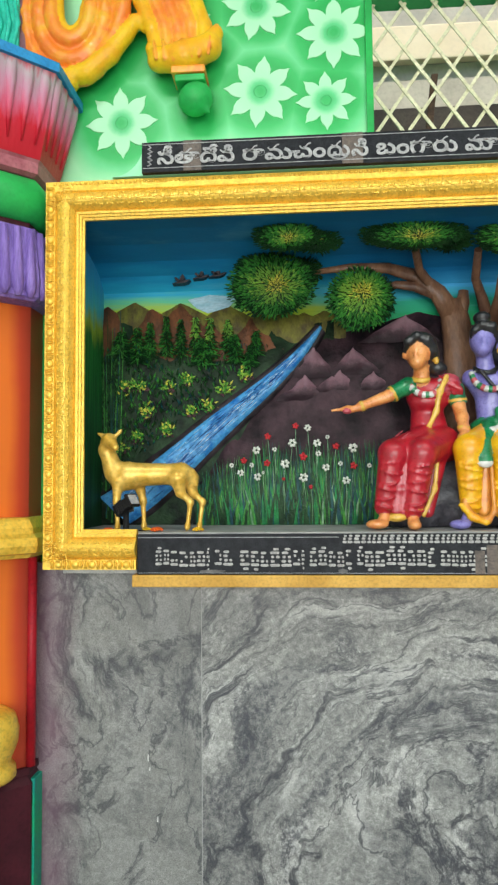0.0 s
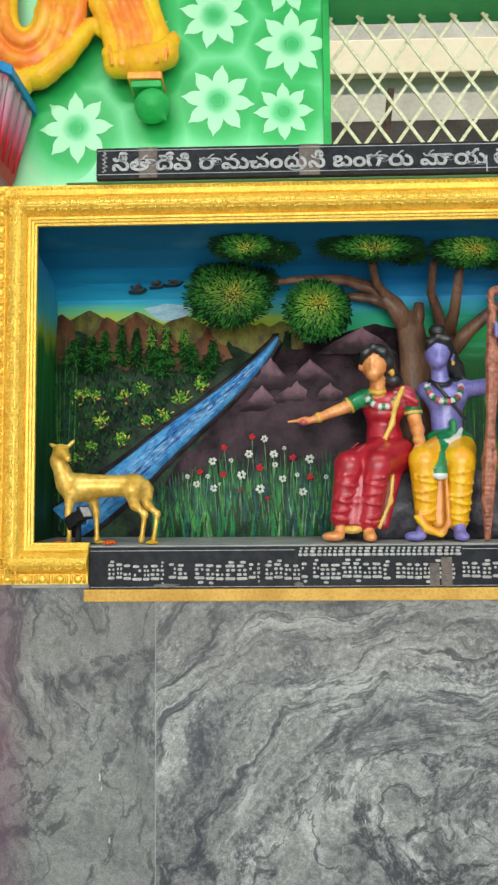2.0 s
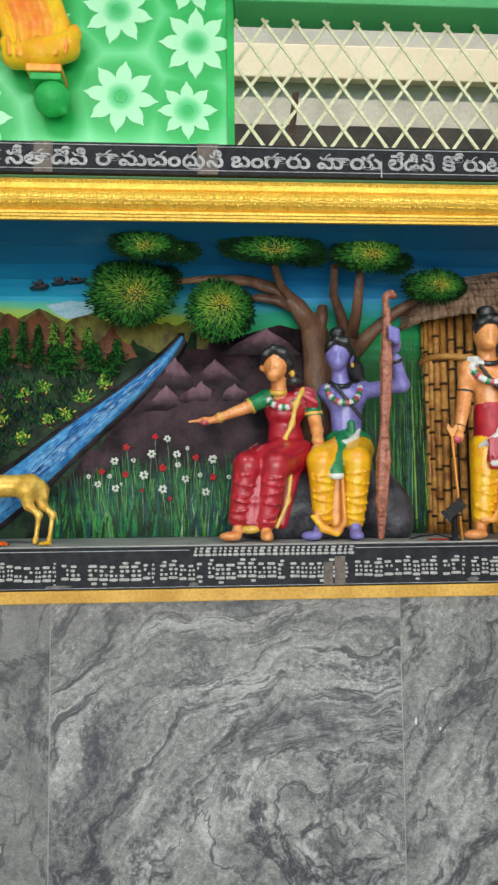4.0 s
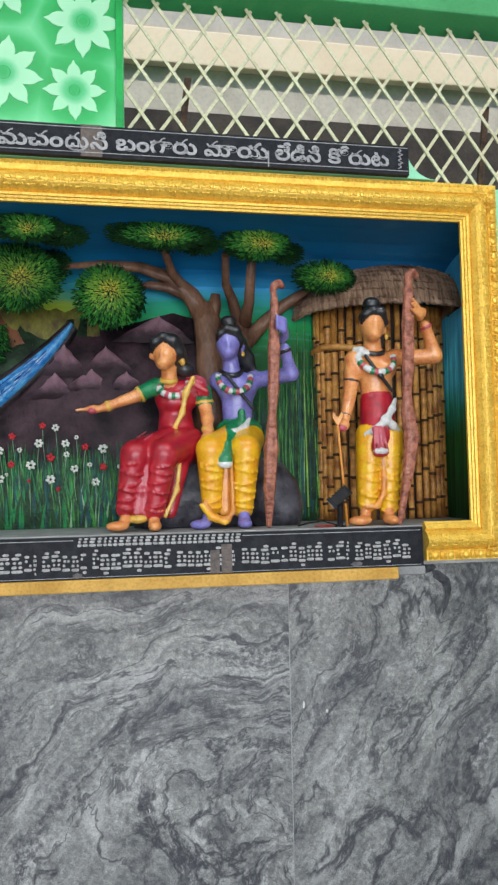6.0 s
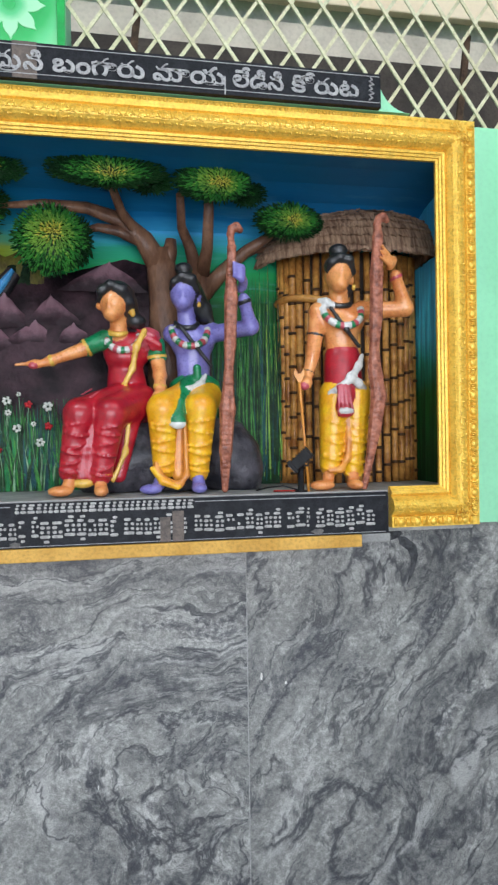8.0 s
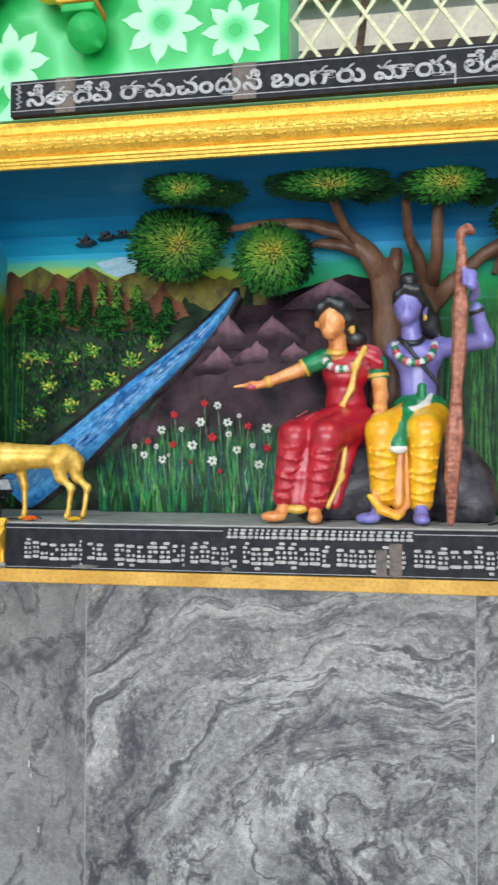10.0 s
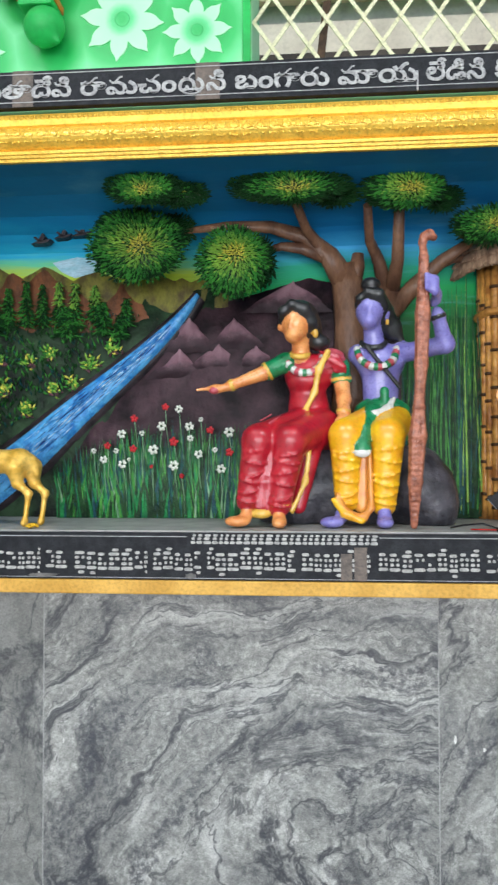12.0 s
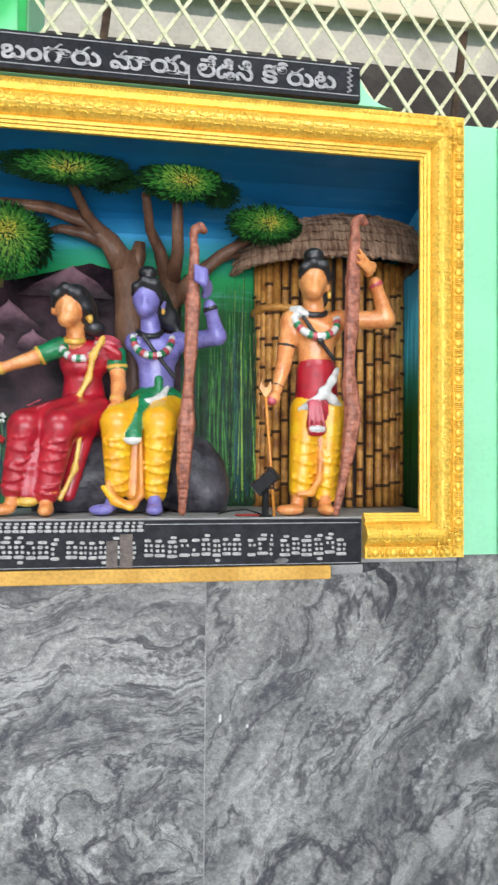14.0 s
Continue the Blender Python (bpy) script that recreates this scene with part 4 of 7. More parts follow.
c.cap((0.565, 2.07, 1.60), (0.488, 1.985, 1.567), 0.048, 0.042, YL, 7, 1, (0, 0, 0)).cap((0.615, 2.07, 1.60), (0.588, 1.985, 1.567), 0.048, 0.043, YL, 7, 1, (0, 0, 0))
c.cap((0.486, 1.982, 1.56), (0.487, 1.985, 1.40), 0.042, 0.028, YL, 7, 1, (0, 0, 0)).cap((0.590, 1.98, 1.56), (0.580, 1.985, 1.39), 0.043, 0.029, YL, 7, 1, (0, 0, 0))
c.cap((0.532, 1.985, 1.53), (0.528, 1.985, 1.385), 0.014, 0.018, AM, 8, 0.7, (0.003, 0, 0)).line([(0.464, 1.958, 1.420), (0.470, 1.953, 1.395), (0.495, 1.948, 1.368), (0.528, 1.95, 1.362), (0.546, 1.954, 1.385), (0.543, 1.962, 1.53)], [0.004, 0.007, 0.008, 0.008, 0.007, 0.005], AM, 8).line([(0.452, 1.955, 1.405), (0.480, 1.945, 1.372), (0.520, 1.942, 1.352)], [0.005, 0.008, 0.006], YL, 8)
c.ell((0.450, 1.95, 1.350), (0.030, 0.026, 0.014), BL, 9).ell((0.475, 1.97, 1.366), (0.017, 0.018, 0.02), BL, 9).ell((0.578, 1.945, 1.350), (0.021, 0.034, 0.014), BL, 9).ell((0.579, 1.965, 1.366), (0.017, 0.018, 0.02), BL, 9)
c.line([(0.545, 2.055, 1.80), (0.585, 2.045, 1.745), (0.630, 2.052, 1.69)], 0.0055, HR, 10)
garland(c, (0.573, 1.805), 0.052, 0.062, 2.045, 11, 16, (WH, GN, RS))
garland(c, (0.566, 1.82), 0.032, 0.024, 2.06, 11, 15, (HR,), 0.0045)
c.swags((0.486, 1.982, 1.555), (0.487, 1.985, 1.40), 0.042, 0.030, 4, YL, 20).swags((0.590, 1.98, 1.555), (0.580, 1.985, 1.39), 0.043, 0.031, 4, YL, 20)
ob = new("seated_statue", c.mesh("seated_statue", STATUE_PAINTS, 0.0036, 1.3355))
tagged(ob, "painted plaster seated figure with violet body and yellow cloth", "statue")

# standing figure before the hut
c = Clay()
c.ell((0.974, 1.94, 1.932), (0.036, 0.044, 0.045), SK, 0).ell((0.970, 1.917, 1.898), (0.022, 0.028, 0.020), SK, 0).line([(0.966, 1.899, 1.970), (0.992, 1.902, 1.964), (1.010, 1.918, 1.935)], [0.009, 0.012, 0.009], HR, 1).line([(0.966, 1.899, 1.970), (0.946, 1.910, 1.958), (0.938, 1.926, 1.938)], [0.009, 0.010, 0.006], HR, 1)
c.ell((0.977, 1.946, 1.956), (0.040, 0.046, 0.033), HR, 1).ell((0.995, 1.958, 1.94), (0.026, 0.04, 0.038), HR, 1).cap((0.971, 1.898, 1.928), (0.970, 1.895, 1.916), 0.002, 0.004, SK, 0).ell((0.980, 1.955, 2.002), (0.027, 0.026, 0.019), HR, 1).ell((1.008, 1.968, 1.915), (0.018, 0.028, 0.045), HR, 1)
c.ell((1.013, 1.94, 1.917), (0.007, 0.009, 0.012), SK, 0).ell((1.015, 1.93, 1.895), (0.006, 0.006, 0.010), GD, 3)
c.cap((0.978, 1.955, 1.895), (0.982, 1.965, 1.85), 0.024, 0.030, SK, 0)
c.ell((0.987, 1.97, 1.81), (0.070, 0.044, 0.052), SK, 0).ell((0.960, 1.948, 1.80), (0.033, 0.03, 0.027), SK, 0).ell((1.016, 1.948, 1.80), (0.033, 0.03, 0.027), SK, 0)
c.cap((0.988, 1.965, 1.78), (0.990, 1.962, 1.70), 0.050, 0.044, SK, 0, 0.8)
c.ell((0.925, 1.965, 1.832), (0.028, 0.03, 0.028), SK, 0).ell((1.052, 1.965, 1.838), (0.030, 0.03, 0.028), SK, 0)
c.cap((0.920, 1.96, 1.825), (0.900, 1.945, 1.715), 0.025, 0.020, SK, 0).cap((0.899, 1.945, 1.71), (0.876, 1.915, 1.648), 0.020, 0.014, SK, 4).ell((0.866, 1.90, 1.628), (0.018, 0.016, 0.016), SK, 4).ell((0.858, 1.893, 1.618), (0.012, 0.012, 0.010), RS, 4)
c.band((0.920, 1.96, 1.825), (0.900, 1.945, 1.715), 0.55, 0.0255, HR, 5).band((0.899, 1.945, 1.71), (0.876, 1.915, 1.648), 0.8, 0.017, HR, 5, 0.004)
c.cap((1.055, 1.96, 1.838), (1.165, 1.93, 1.838), 0.026, 0.022, SK, 6).cap((1.168, 1.93, 1.842), (1.128, 1.905, 1.928), 0.022, 0.014, SK, 6).band((1.168, 1.93, 1.842), (1.128, 1.905, 1.928), 0.92, 0.0165, RS, 6, 0.004)
c.ell((1.108, 1.885, 1.955), (0.014, 0.015, 0.022), SK, 6, -0.5).cap((1.100, 1.87, 1.965), (1.066, 1.845, 1.99), 0.006, 0.004, SK, 6).cap((1.098, 1.868, 1.955), (1.062, 1.842, 1.975), 0.006, 0.004, SK, 6).cap((1.096, 1.868, 1.945), (1.060, 1.843, 1.958), 0.006, 0.004, SK, 6)
c.cap((0.990, 1.96, 1.70), (0.990, 1.955, 1.60), 0.052, 0.058, RD, 7, 0.8, (0, 0, 0)).cap((0.972, 1.925, 1.63), (0.975, 1.91, 1.562), 0.014, 0.022, RD, 7, 0.6)
c.line([(1.034, 1.922, 1.705), (1.018, 1.908, 1.675), (0.995, 1.900, 1.642), (0.964, 1.907, 1.614), (0.942, 1.922, 1.602)], [0.007, 0.010, 0.011, 0.011, 0.008], WH, 8, 0.45).line([(0.990, 1.900, 1.648), (1.018, 1.907, 1.627), (1.038, 1.920, 1.614)], [0.008, 0.011, 0.009], WH, 8, 0.5).ell((0.975, 1.897, 1.552), (0.024, 0.013, 0.008), WH, 8).ell((0.975, 1.900, 1.540), (0.021, 0.010, 0.007), RD, 8)
c.cap((0.965, 1.955, 1.60), (0.945, 1.945, 1.40), 0.045, 0.029, YL, 9, 1, (0, 0, 0)).cap((1.022, 1.955, 1.60), (1.010, 1.945, 1.39), 0.045, 0.029, YL, 9, 1, (0, 0, 0))
c.line([(0.990, 1.925, 1.56), (0.993, 1.921, 1.48), (0.988, 1.918, 1.425), (0.966, 1.914, 1.392), (0.935, 1.917, 1.388)], [0.008, 0.008, 0.008, 0.008, 0.006], AM, 10, 0.7)
c.ell((0.912, 1.915, 1.350), (0.036, 0.024, 0.014), SK, 11).ell((0.936, 1.935, 1.37), (0.017, 0.018, 0.024), SK, 11).ell((1.003, 1.905, 1.350), (0.021, 0.036, 0.014), SK, 11).ell((1.006, 1.93, 1.37), (0.017, 0.018, 0.024), SK, 11)
c.line([(0.945, 1.92, 1.835), (0.985, 1.908, 1.775), (1.025, 1.92, 1.73)], 0.0055, HR, 12)
garland(c, (0.983, 1.845), 0.056, 0.060, 1.91, 13, 17, (WH, WH, GN, RS))
garland(c, (0.980, 1.86), 0.032, 0.018, 1.928, 13, 15, (HR,), 0.0045)
c.swags((0.965, 1.955, 1.57), (0.945, 1.945, 1.40), 0.044, 0.031, 5, YL, 20, 0.02, 0.0028).swags((1.022, 1.955, 1.57), (1.010, 1.945, 1.39), 0.044, 0.031, 5, YL, 20, 0.02, 0.0028)
for k in range(4):
    c.line([(0.957 + 0.010 * k, 1.900, 1.62), (0.955 + 0.014 * k, 1.893, 1.545)], 0.0032, RS, 21)
c.line([(0.923, 1.95, 1.86), (0.938, 1.94, 1.855), (0.95, 1.935, 1.845)], [0.008, 0.010, 0.008], WH, 13)
ob = new("standing_statue", c.mesh("standing_statue", STATUE_PAINTS, 0.0036, 1.3355))
tagged(ob, "painted plaster standing figure in red and yellow waistcloth", "statue")


def carved_bow(points, radii, label, seed):
    """A thick carved bow with scored bands, a knobbed tip and a gripped waist."""
    rr = random.Random(seed)
    c = Clay(0.006)
    c.line(points, radii, 0, 0, 0.7)
    tip = points[0]
    c.line([tip, (tip[0] + 0.004, tip[1], tip[2] + 0.014), (tip[0] + 0.016, tip[1], tip[2] + 0.020), (tip[0] + 0.026, tip[1], tip[2] + 0.012)], [0.010, 0.010, 0.011, 0.009], 0, 0)
    def along(f):
        i = min(int(f), len(points) - 2)
        g = f - i
        return [points[i][j] * (1 - g) + points[i + 1][j] * g for j in range(3)], radii[i] * (1 - g) + radii[i + 1] * g
    steps = 60
    for k in range(steps):
        (p, r), (p2, r2) = along(k / steps * (len(points) - 1)), along((k + 1) / steps * (len(points) - 1))
        for side in (-0.62, 0.62):
            c.cap((p[0] + side * r, p[1] - r * 0.50, p[2]), (p2[0] + side * r2, p2[1] - r2 * 0.50, p2[2]), r * 0.16, r2 * 0.16, 0, 1)
        c.ell((p[0] + rr.uniform(-0.12, 0.12) * r, p[1] - r * 0.66, p[2]), (r * rr.uniform(0.16, 0.30), 0.0030, 0.0034), 0, 1)
    for f in (0.9, 1.1, len(points) * 0.50, len(points) * 0.50 + 0.14, len(points) * 0.50 + 0.28, len(points) - 1.6):
        p, r = along(f)
        c.ell((p[0], p[1], p[2]), (r * 1.15, r * 0.86, 0.0042), 0, 1)
    ob = new("carved_bow", c.mesh("carved_bow", [BOWWOOD], 0.0032, 1.3355))
    return tagged(ob, label, "bow")


carved_bow([(0.664, 1.895, 2.018), (0.667, 1.895, 1.980), (0.664, 1.898, 1.85), (0.660, 1.90, 1.73), (0.656, 1.905, 1.655), (0.652, 1.91, 1.56), (0.647, 1.92, 1.45), (0.645, 1.93, 1.345)], [0.008, 0.011, 0.018, 0.016, 0.012, 0.0215, 0.017, 0.009], "copper brown carved bow standing on the ledge", 5)
carved_bow([(1.060, 1.862, 2.052), (1.060, 1.862, 2.015), (1.055, 1.86, 1.92), (1.052, 1.86, 1.80), (1.048, 1.865, 1.72), (1.050, 1.868, 1.66), (1.060, 1.87, 1.59), (1.050, 1.875, 1.50), (1.036, 1.88, 1.42), (1.022, 1.885, 1.345)], [0.010, 0.014, 0.0185, 0.018, 0.013, 0.018, 0.022, 0.018, 0.011, 0.009], "copper brown carved bow standing beside the hut", 6)
bm = B()
tube(bm, [(0.842, 1.885, 1.64), (0.858, 1.895, 1.47), (0.869, 1.90, 1.3355)], 0.0038, 8)
prism(bm, [(0.842 + 0.016 * dx, 1.628 + 0.038 * dz) for dx, dz in ((-0.2, 0), (0.25, 0), (0.95, 0.55), (0.8, 1.0), (0.3, 0.62), (-0.2, 0.6), (-0.75, 1.0), (-0.95, 0.55))], 1.892, 1.880)
tagged(part("arrow", bm, AMBER), "thin amber arrow with a forked pale head", "arrow")

# golden deer
DEER = gold_paint("gold_deer_enamel", (0.92, 0.60, 0.13), (0.74, 0.42, 0.05), 0.12, 80)
c = Clay(0.012)
c.ell((-0.512, 1.965, 1.494), (0.052, 0.036, 0.042), 0).cap((-0.50, 1.965, 1.499), (-0.385, 1.97, 1.500), 0.036, 0.031, 0).ell((-0.352, 1.97, 1.497), (0.040, 0.034, 0.037), 0, 0, 0.4)
c.cap((-0.545, 1.962, 1.508), (-0.568, 1.958, 1.575), 0.031, 0.021, 0).cap((-0.568, 1.957, 1.57), (-0.560, 1.95, 1.597), 0.022, 0.020, 0)
c.cap((-0.556, 1.942, 1.600), (-0.528, 1.912, 1.577), 0.021, 0.010, 0).ell((-0.582, 1.955, 1.617), (0.015, 0.007, 0.006), 0, 0, -0.4).ell((-0.528, 1.95, 1.623), (0.014, 0.007, 0.006), 0, 0, 0.8)
for x, y, kx in ((-0.530, 1.948, 0.0), (-0.478, 1.985, 0.018)):
    c.cap((x, y, 1.48), (x - 0.004 + kx, y, 1.42), 0.019, 0.0095, 0).cap((x - 0.004 + kx, y, 1.42), (x + kx, y - 0.004, 1.352), 0.0082, 0.0062, 0).ell((x + kx, y - 0.007, 1.344), (0.0075, 0.012, 0.009), 0)
for x, y in ((-0.352, 1.95), (-0.322, 1.985)):
    c.cap((x, y, 1.485), (x + 0.006, y, 1.445), 0.027, 0.014, 0).cap((x + 0.006, y, 1.445), (x + 0.036, y, 1.418), 0.011, 0.0085, 0).cap((x + 0.036, y, 1.418), (x + 0.028, y - 0.003, 1.352), 0.0078, 0.0062, 0).ell((x + 0.027, y - 0.007, 1.344), (0.0075, 0.012, 0.009), 0)
c.cap((-0.316, 1.97, 1.505), (-0.302, 1.97, 1.468), 0.010, 0.005, 0)
ob = new("deer_statue", c.mesh("deer_statue", [DEER], 0.004, 1.3355))
tagged(ob, "glossy gold painted deer figure looking back", "statue")

# boulder that the seated pair rest on
c = Clay(0.03)
c.ell((0.46, 2.14, 1.44), (0.20, 0.12, 0.115), 0, 0, 0, (0.004, 9, 0.7)).ell((0.68, 2.10, 1.42), (0.095, 0.10, 0.125), 0, 0, 0.2, (0.004, 12, -0.6)).ell((0.725, 2.09, 1.38), (0.052, 0.08, 0.10), 0).ell((0.36, 2.12, 1.40), (0.12, 0.10, 0.10), 0).ell((0.52, 2.08, 1.39), (0.10, 0.07, 0.07), 0)
ob = new("boulder", c.mesh("boulder", [ROCK], 0.007, 1.3355, 2.268))
tagged(ob, "dark grey painted boulder serving as a seat", "boulder")

# ---- painted relief landscape ----
HILL = paint("dark_hill_paint", (0.066, 0.037, 0.046), (0.011, 0.008, 0.010), 0.42, 9, 60, 0.9, spec=0.12)
MOUNT = paint("brown_mountain_paint", (0.20, 0.075, 0.030), (0.075, 0.035, 0.018), 0.45, 18, 90, 0.6, stretch=(1.4, 1, 0.9))
MOUNT_FAR = paint("olive_mountain_paint", (0.20, 0.19, 0.03), (0.08, 0.06, 0.025), 0.45, 18, 90, 0.5, stretch=(1.4, 1, 0.9))
BANK = paint("dark_meadow_paint", (0.030, 0.062, 0.030), (0.007, 0.010, 0.009), 0.45, 13, 60, 0.9, spec=0.12)
RIVER = paint("river_blue_paint", (0.11, 0.42, 0.78), (0.014, 0.16, 0.50), 0.28, 30, 160, 0.6, stretch=(1, 1, 1), coat=0.3)
BLACK_EDGE = paint("black_bank_paint", (0.040, 0.030, 0.036), (0.010, 0.009, 0.011), 0.4, 20, 90, 0.6)
LEAF_D = paint("dark_leaf_paint", (0.014, 0.062, 0.016), (0.006, 0.028, 0.010), 0.4, 30, 120, 0.4)
LEAF_M = paint("mid_leaf_paint", (0.070, 0.30, 0.045), (0.030, 0.16, 0.034), 0.4, 30, 120, 0.4)
LEAF_L = paint("light_leaf_paint", (0.30, 0.52, 0.08), (0.16, 0.36, 0.06), 0.4, 30, 120, 0.4)
LEAF_Y = paint("yellow_leaf_paint", (0.84, 0.74, 0.13), (0.58, 0.56, 0.08), 0.4, 30, 120, 0.4)
LEAF_B = paint("blue_green_leaf_paint", (0.015, 0.10, 0.09), (0.010, 0.05, 0.07), 0.4, 30, 120, 0.4)
LEAF_S = paint("silver_green_leaf_paint", (0.26, 0.44, 0.26), (0.10, 0.24, 0.12), 0.4, 30, 120, 0.4)
BARK = paint("painted_bark", (0.22, 0.115, 0.066), (0.095, 0.046, 0.029), 0.36, 11, 80, 0.7, stretch=(1.6, 1, 0.6), coat=0.15)
PETAL_W = paint("white_petal_paint", (0.78, 0.78, 0.72), (0.62, 0.66, 0.58), 0.4, 60, 200, 0.2)
PETAL_R = paint("red_petal_paint", (0.55, 0.03, 0.035), (0.38, 0.02, 0.03), 0.4, 60, 200, 0.2)
LIGHT_SKY = paint("pale_sky_paint", (0.42, 0.62, 0.72), (0.28, 0.52, 0.62), 0.4, 12, 100, 0.2, stretch=(1, 1, 4))
land_r = random.Random(11)

mural = thing("mural_relief", "painted plaster relief of hills, river, shrubs and mountains", "mural relief", at=(0.3, BACK, 1.336))


def onto(ob, parent):
    return under(ob, parent)


def ragged(x0, x1, low, top, peaks, rough, n=60, ph=0.0):
    """An outline along x with a level foot and an uneven crest."""
    pts = [(x0, low)]
    for i in range(n + 1):
        x = x0 + (x1 - x0) * i / n
        pts.append((x, top(x) + rough * (noise.noise((x * 9 + ph, 0, 0)) + 0.5 * noise.noise((x * 31 + ph, 3, 0)))))
    pts.append((x1, low))
    return pts


def fan_prism(bm, pts, y0, y1, base, bulge=0.0):
    """An outline closed to a level foot, built in upright strips so that its face can swell a little."""
    cols = []
    for x, z in pts:
        col = []
        for k in range(7):
            f = k / 6
            zz = base + (z - base) * f
            y = y1 + (y0 - y1) * max(0.0, f - 0.72) / 0.28 * 0.8 + bulge * noise.noise((x * 13, zz * 13, y1))
            col.append(bm.verts.new((x, y, zz)))
        col.append(bm.verts.new((x, y0, z + 0.002)))
        cols.append(col)
    for a, c in zip(cols, cols[1:]):
        for k in range(7):
            bm.faces.new((a[k], c[k], c[k + 1], a[k + 1])).smooth = True
    return bm


def crest(x0, x1, top, rough, n=70, ph=0.0):
    return ragged(x0, x1, 0, top, 0, rough, n, ph)[1:-1]


def peaks(x, tops):
    return max(z - s * abs(x - px) for px, z, s in tops)


far_tops = [(-0.56, 2.096, 0.55), (-0.40, 2.088, 0.5), (-0.245, 2.082, 0.6), (-0.12, 2.06, 0.7), (-0.05, 2.063, 0.6), (0.02, 2.045, 0.6), (0.09, 2.05, 0.5)]
bm = B()
fan_prism(bm, crest(NX0, 0.16, lambda x: max(2.02, peaks(x, far_tops)), 0.004, 90, 2), BACK, 2.262, 1.80)
onto(part("far_mountain_ridge", bm, MOUNT_FAR), mural)
near_tops = [(-0.655, 2.085, 0.75), (-0.50, 2.07, 0.6), (-0.40, 2.085, 0.75), (-0.30, 2.035, 0.5), (-0.16, 2.03, 0.5)]
bm = B()
fan_prism(bm, crest(NX0, -0.05, lambda x: max(1.98, peaks(x, near_tops)), 0.004, 90, 5), BACK, 2.258, 1.80)
onto(part("brown_mountain_ridge", bm, MOUNT), mural)
bm = B()
prism(bm, [(-0.375, 2.10), (-0.30, 2.115), (-0.20, 2.105), (-0.235, 2.07), (-0.305, 2.052), (-0.345, 2.07)], BACK, 2.2665)
onto(part("pale_cloud_patch", bm, LIGHT_SKY), mural)
bm = B()
fan_prism(bm, crest(NX0, 0.12, lambda x: 1.998 + 0.02 * math.sin(7 * x), 0.016, 90, 9), BACK, 2.25, 1.336, 0.006)
onto(part("dark_meadow", bm, BANK), mural)
bm = B()


def ridge(x):
    return max(1.955, 2.035 - 0.27 * abs(x - 0.40), 1.99 - 0.3 * abs(x - 0.10))


fan_prism(bm, crest(-0.34, 0.66, lambda x: 1.40 + 0.585 * min(1, max(0, (x + 0.42) / 0.46)) if x < 0.04 else ridge(x), 0.010, 90, 4), BACK, 2.236, 1.336, 0.014)
onto(part("dark_hillside", bm, HILL), mural)
bm = B()
fan_prism(bm, crest(0.60, NX1 - 0.002, lambda x: 1.68 + 0.05 * math.sin(9 * x), 0.06, 120, 6), BACK, 2.252, 1.336, 0.004)
onto(part("reed_thicket", bm, REEDS), mural)


def river_at(f):
    """Middle and half width of the river from its spring (0) to the ledge (1)."""
    x = 0.075 - 0.60 * f - 0.095 * f * f + 0.008 * math.sin(f * 9)
    z = 1.985 - 0.60 * f ** 0.94
    return x, z, 0.006 + 0.074 * f ** 0.8


for name, mat, extra, y, lift in (("river_bank", BLACK_EDGE, 0.016, 2.236, 0.0), ("river", RIVER, 0.0, 2.224, 0.010)):
    bm = B()
    rows = []
    for i in range(41):
        f = i / 40
        x, z, w = river_at(f)
        w += extra
        row = []
        for k in range(9):
            g = -1 + k / 4
            # the band runs down to the lower corner; its breadth is laid across that line
            px, pz = x + g * w * 0.74, z - g * w * 0.67
            yy = y - lift * (1 - g * g) - 0.0022 * noise.noise((g * 5 + 40, f * 5, 0)) if abs(g) < 1 else BACK - 0.012
            row.append(bm.verts.new((px, yy, max(pz, 1.3365))))
        rows.append(row)
    for a, c in zip(rows, rows[1:]):
        for k in range(8):
            bm.faces.new((a[k], a[k + 1], c[k + 1], c[k])).smooth = True
    onto(part(name, bm, mat), mural)
STREAK = paint("white_water_paint", (0.60, 0.78, 0.88), (0.25, 0.50, 0.80), 0.3, 60, 200, 0.4)
bm = B()
for i in range(420):
    f = land_r.uniform(0.12, 0.93)
    x, z, w = river_at(f)
    g = land_r.uniform(-0.75, 0.75) * land_r.uniform(0.3, 1)
    x2, z2, w2 = river_at(f + land_r.uniform(0.025, 0.07))
    yy = 2.222 - 0.010 * (1 - g * g)
    a, c = Vector((x + g * w * 0.74, yy, z - g * w * 0.67)), Vector((x2 + g * w2 * 0.74, yy, z2 - g * w2 * 0.67))
    if c.z > 1.345:
        r = land_r.uniform(0.0005, 0.0016)
        tube(bm, [a, (a + c) / 2 + Vector((0, -0.002, 0)), c], [r * 0.2, r, r * 0.2], 5, land_r.choice((0, 1, 1, 2)))
tagged(onto(part("running_water", bm, [STREAK, RIVER, paint("deep_water_paint", (0.006, 0.05, 0.26), (0.004, 0.03, 0.16), 0.3, 60, 200, 0.4)], None, "pale streaks of running water"), mural), kind="stuff")

# rocks on the hillside


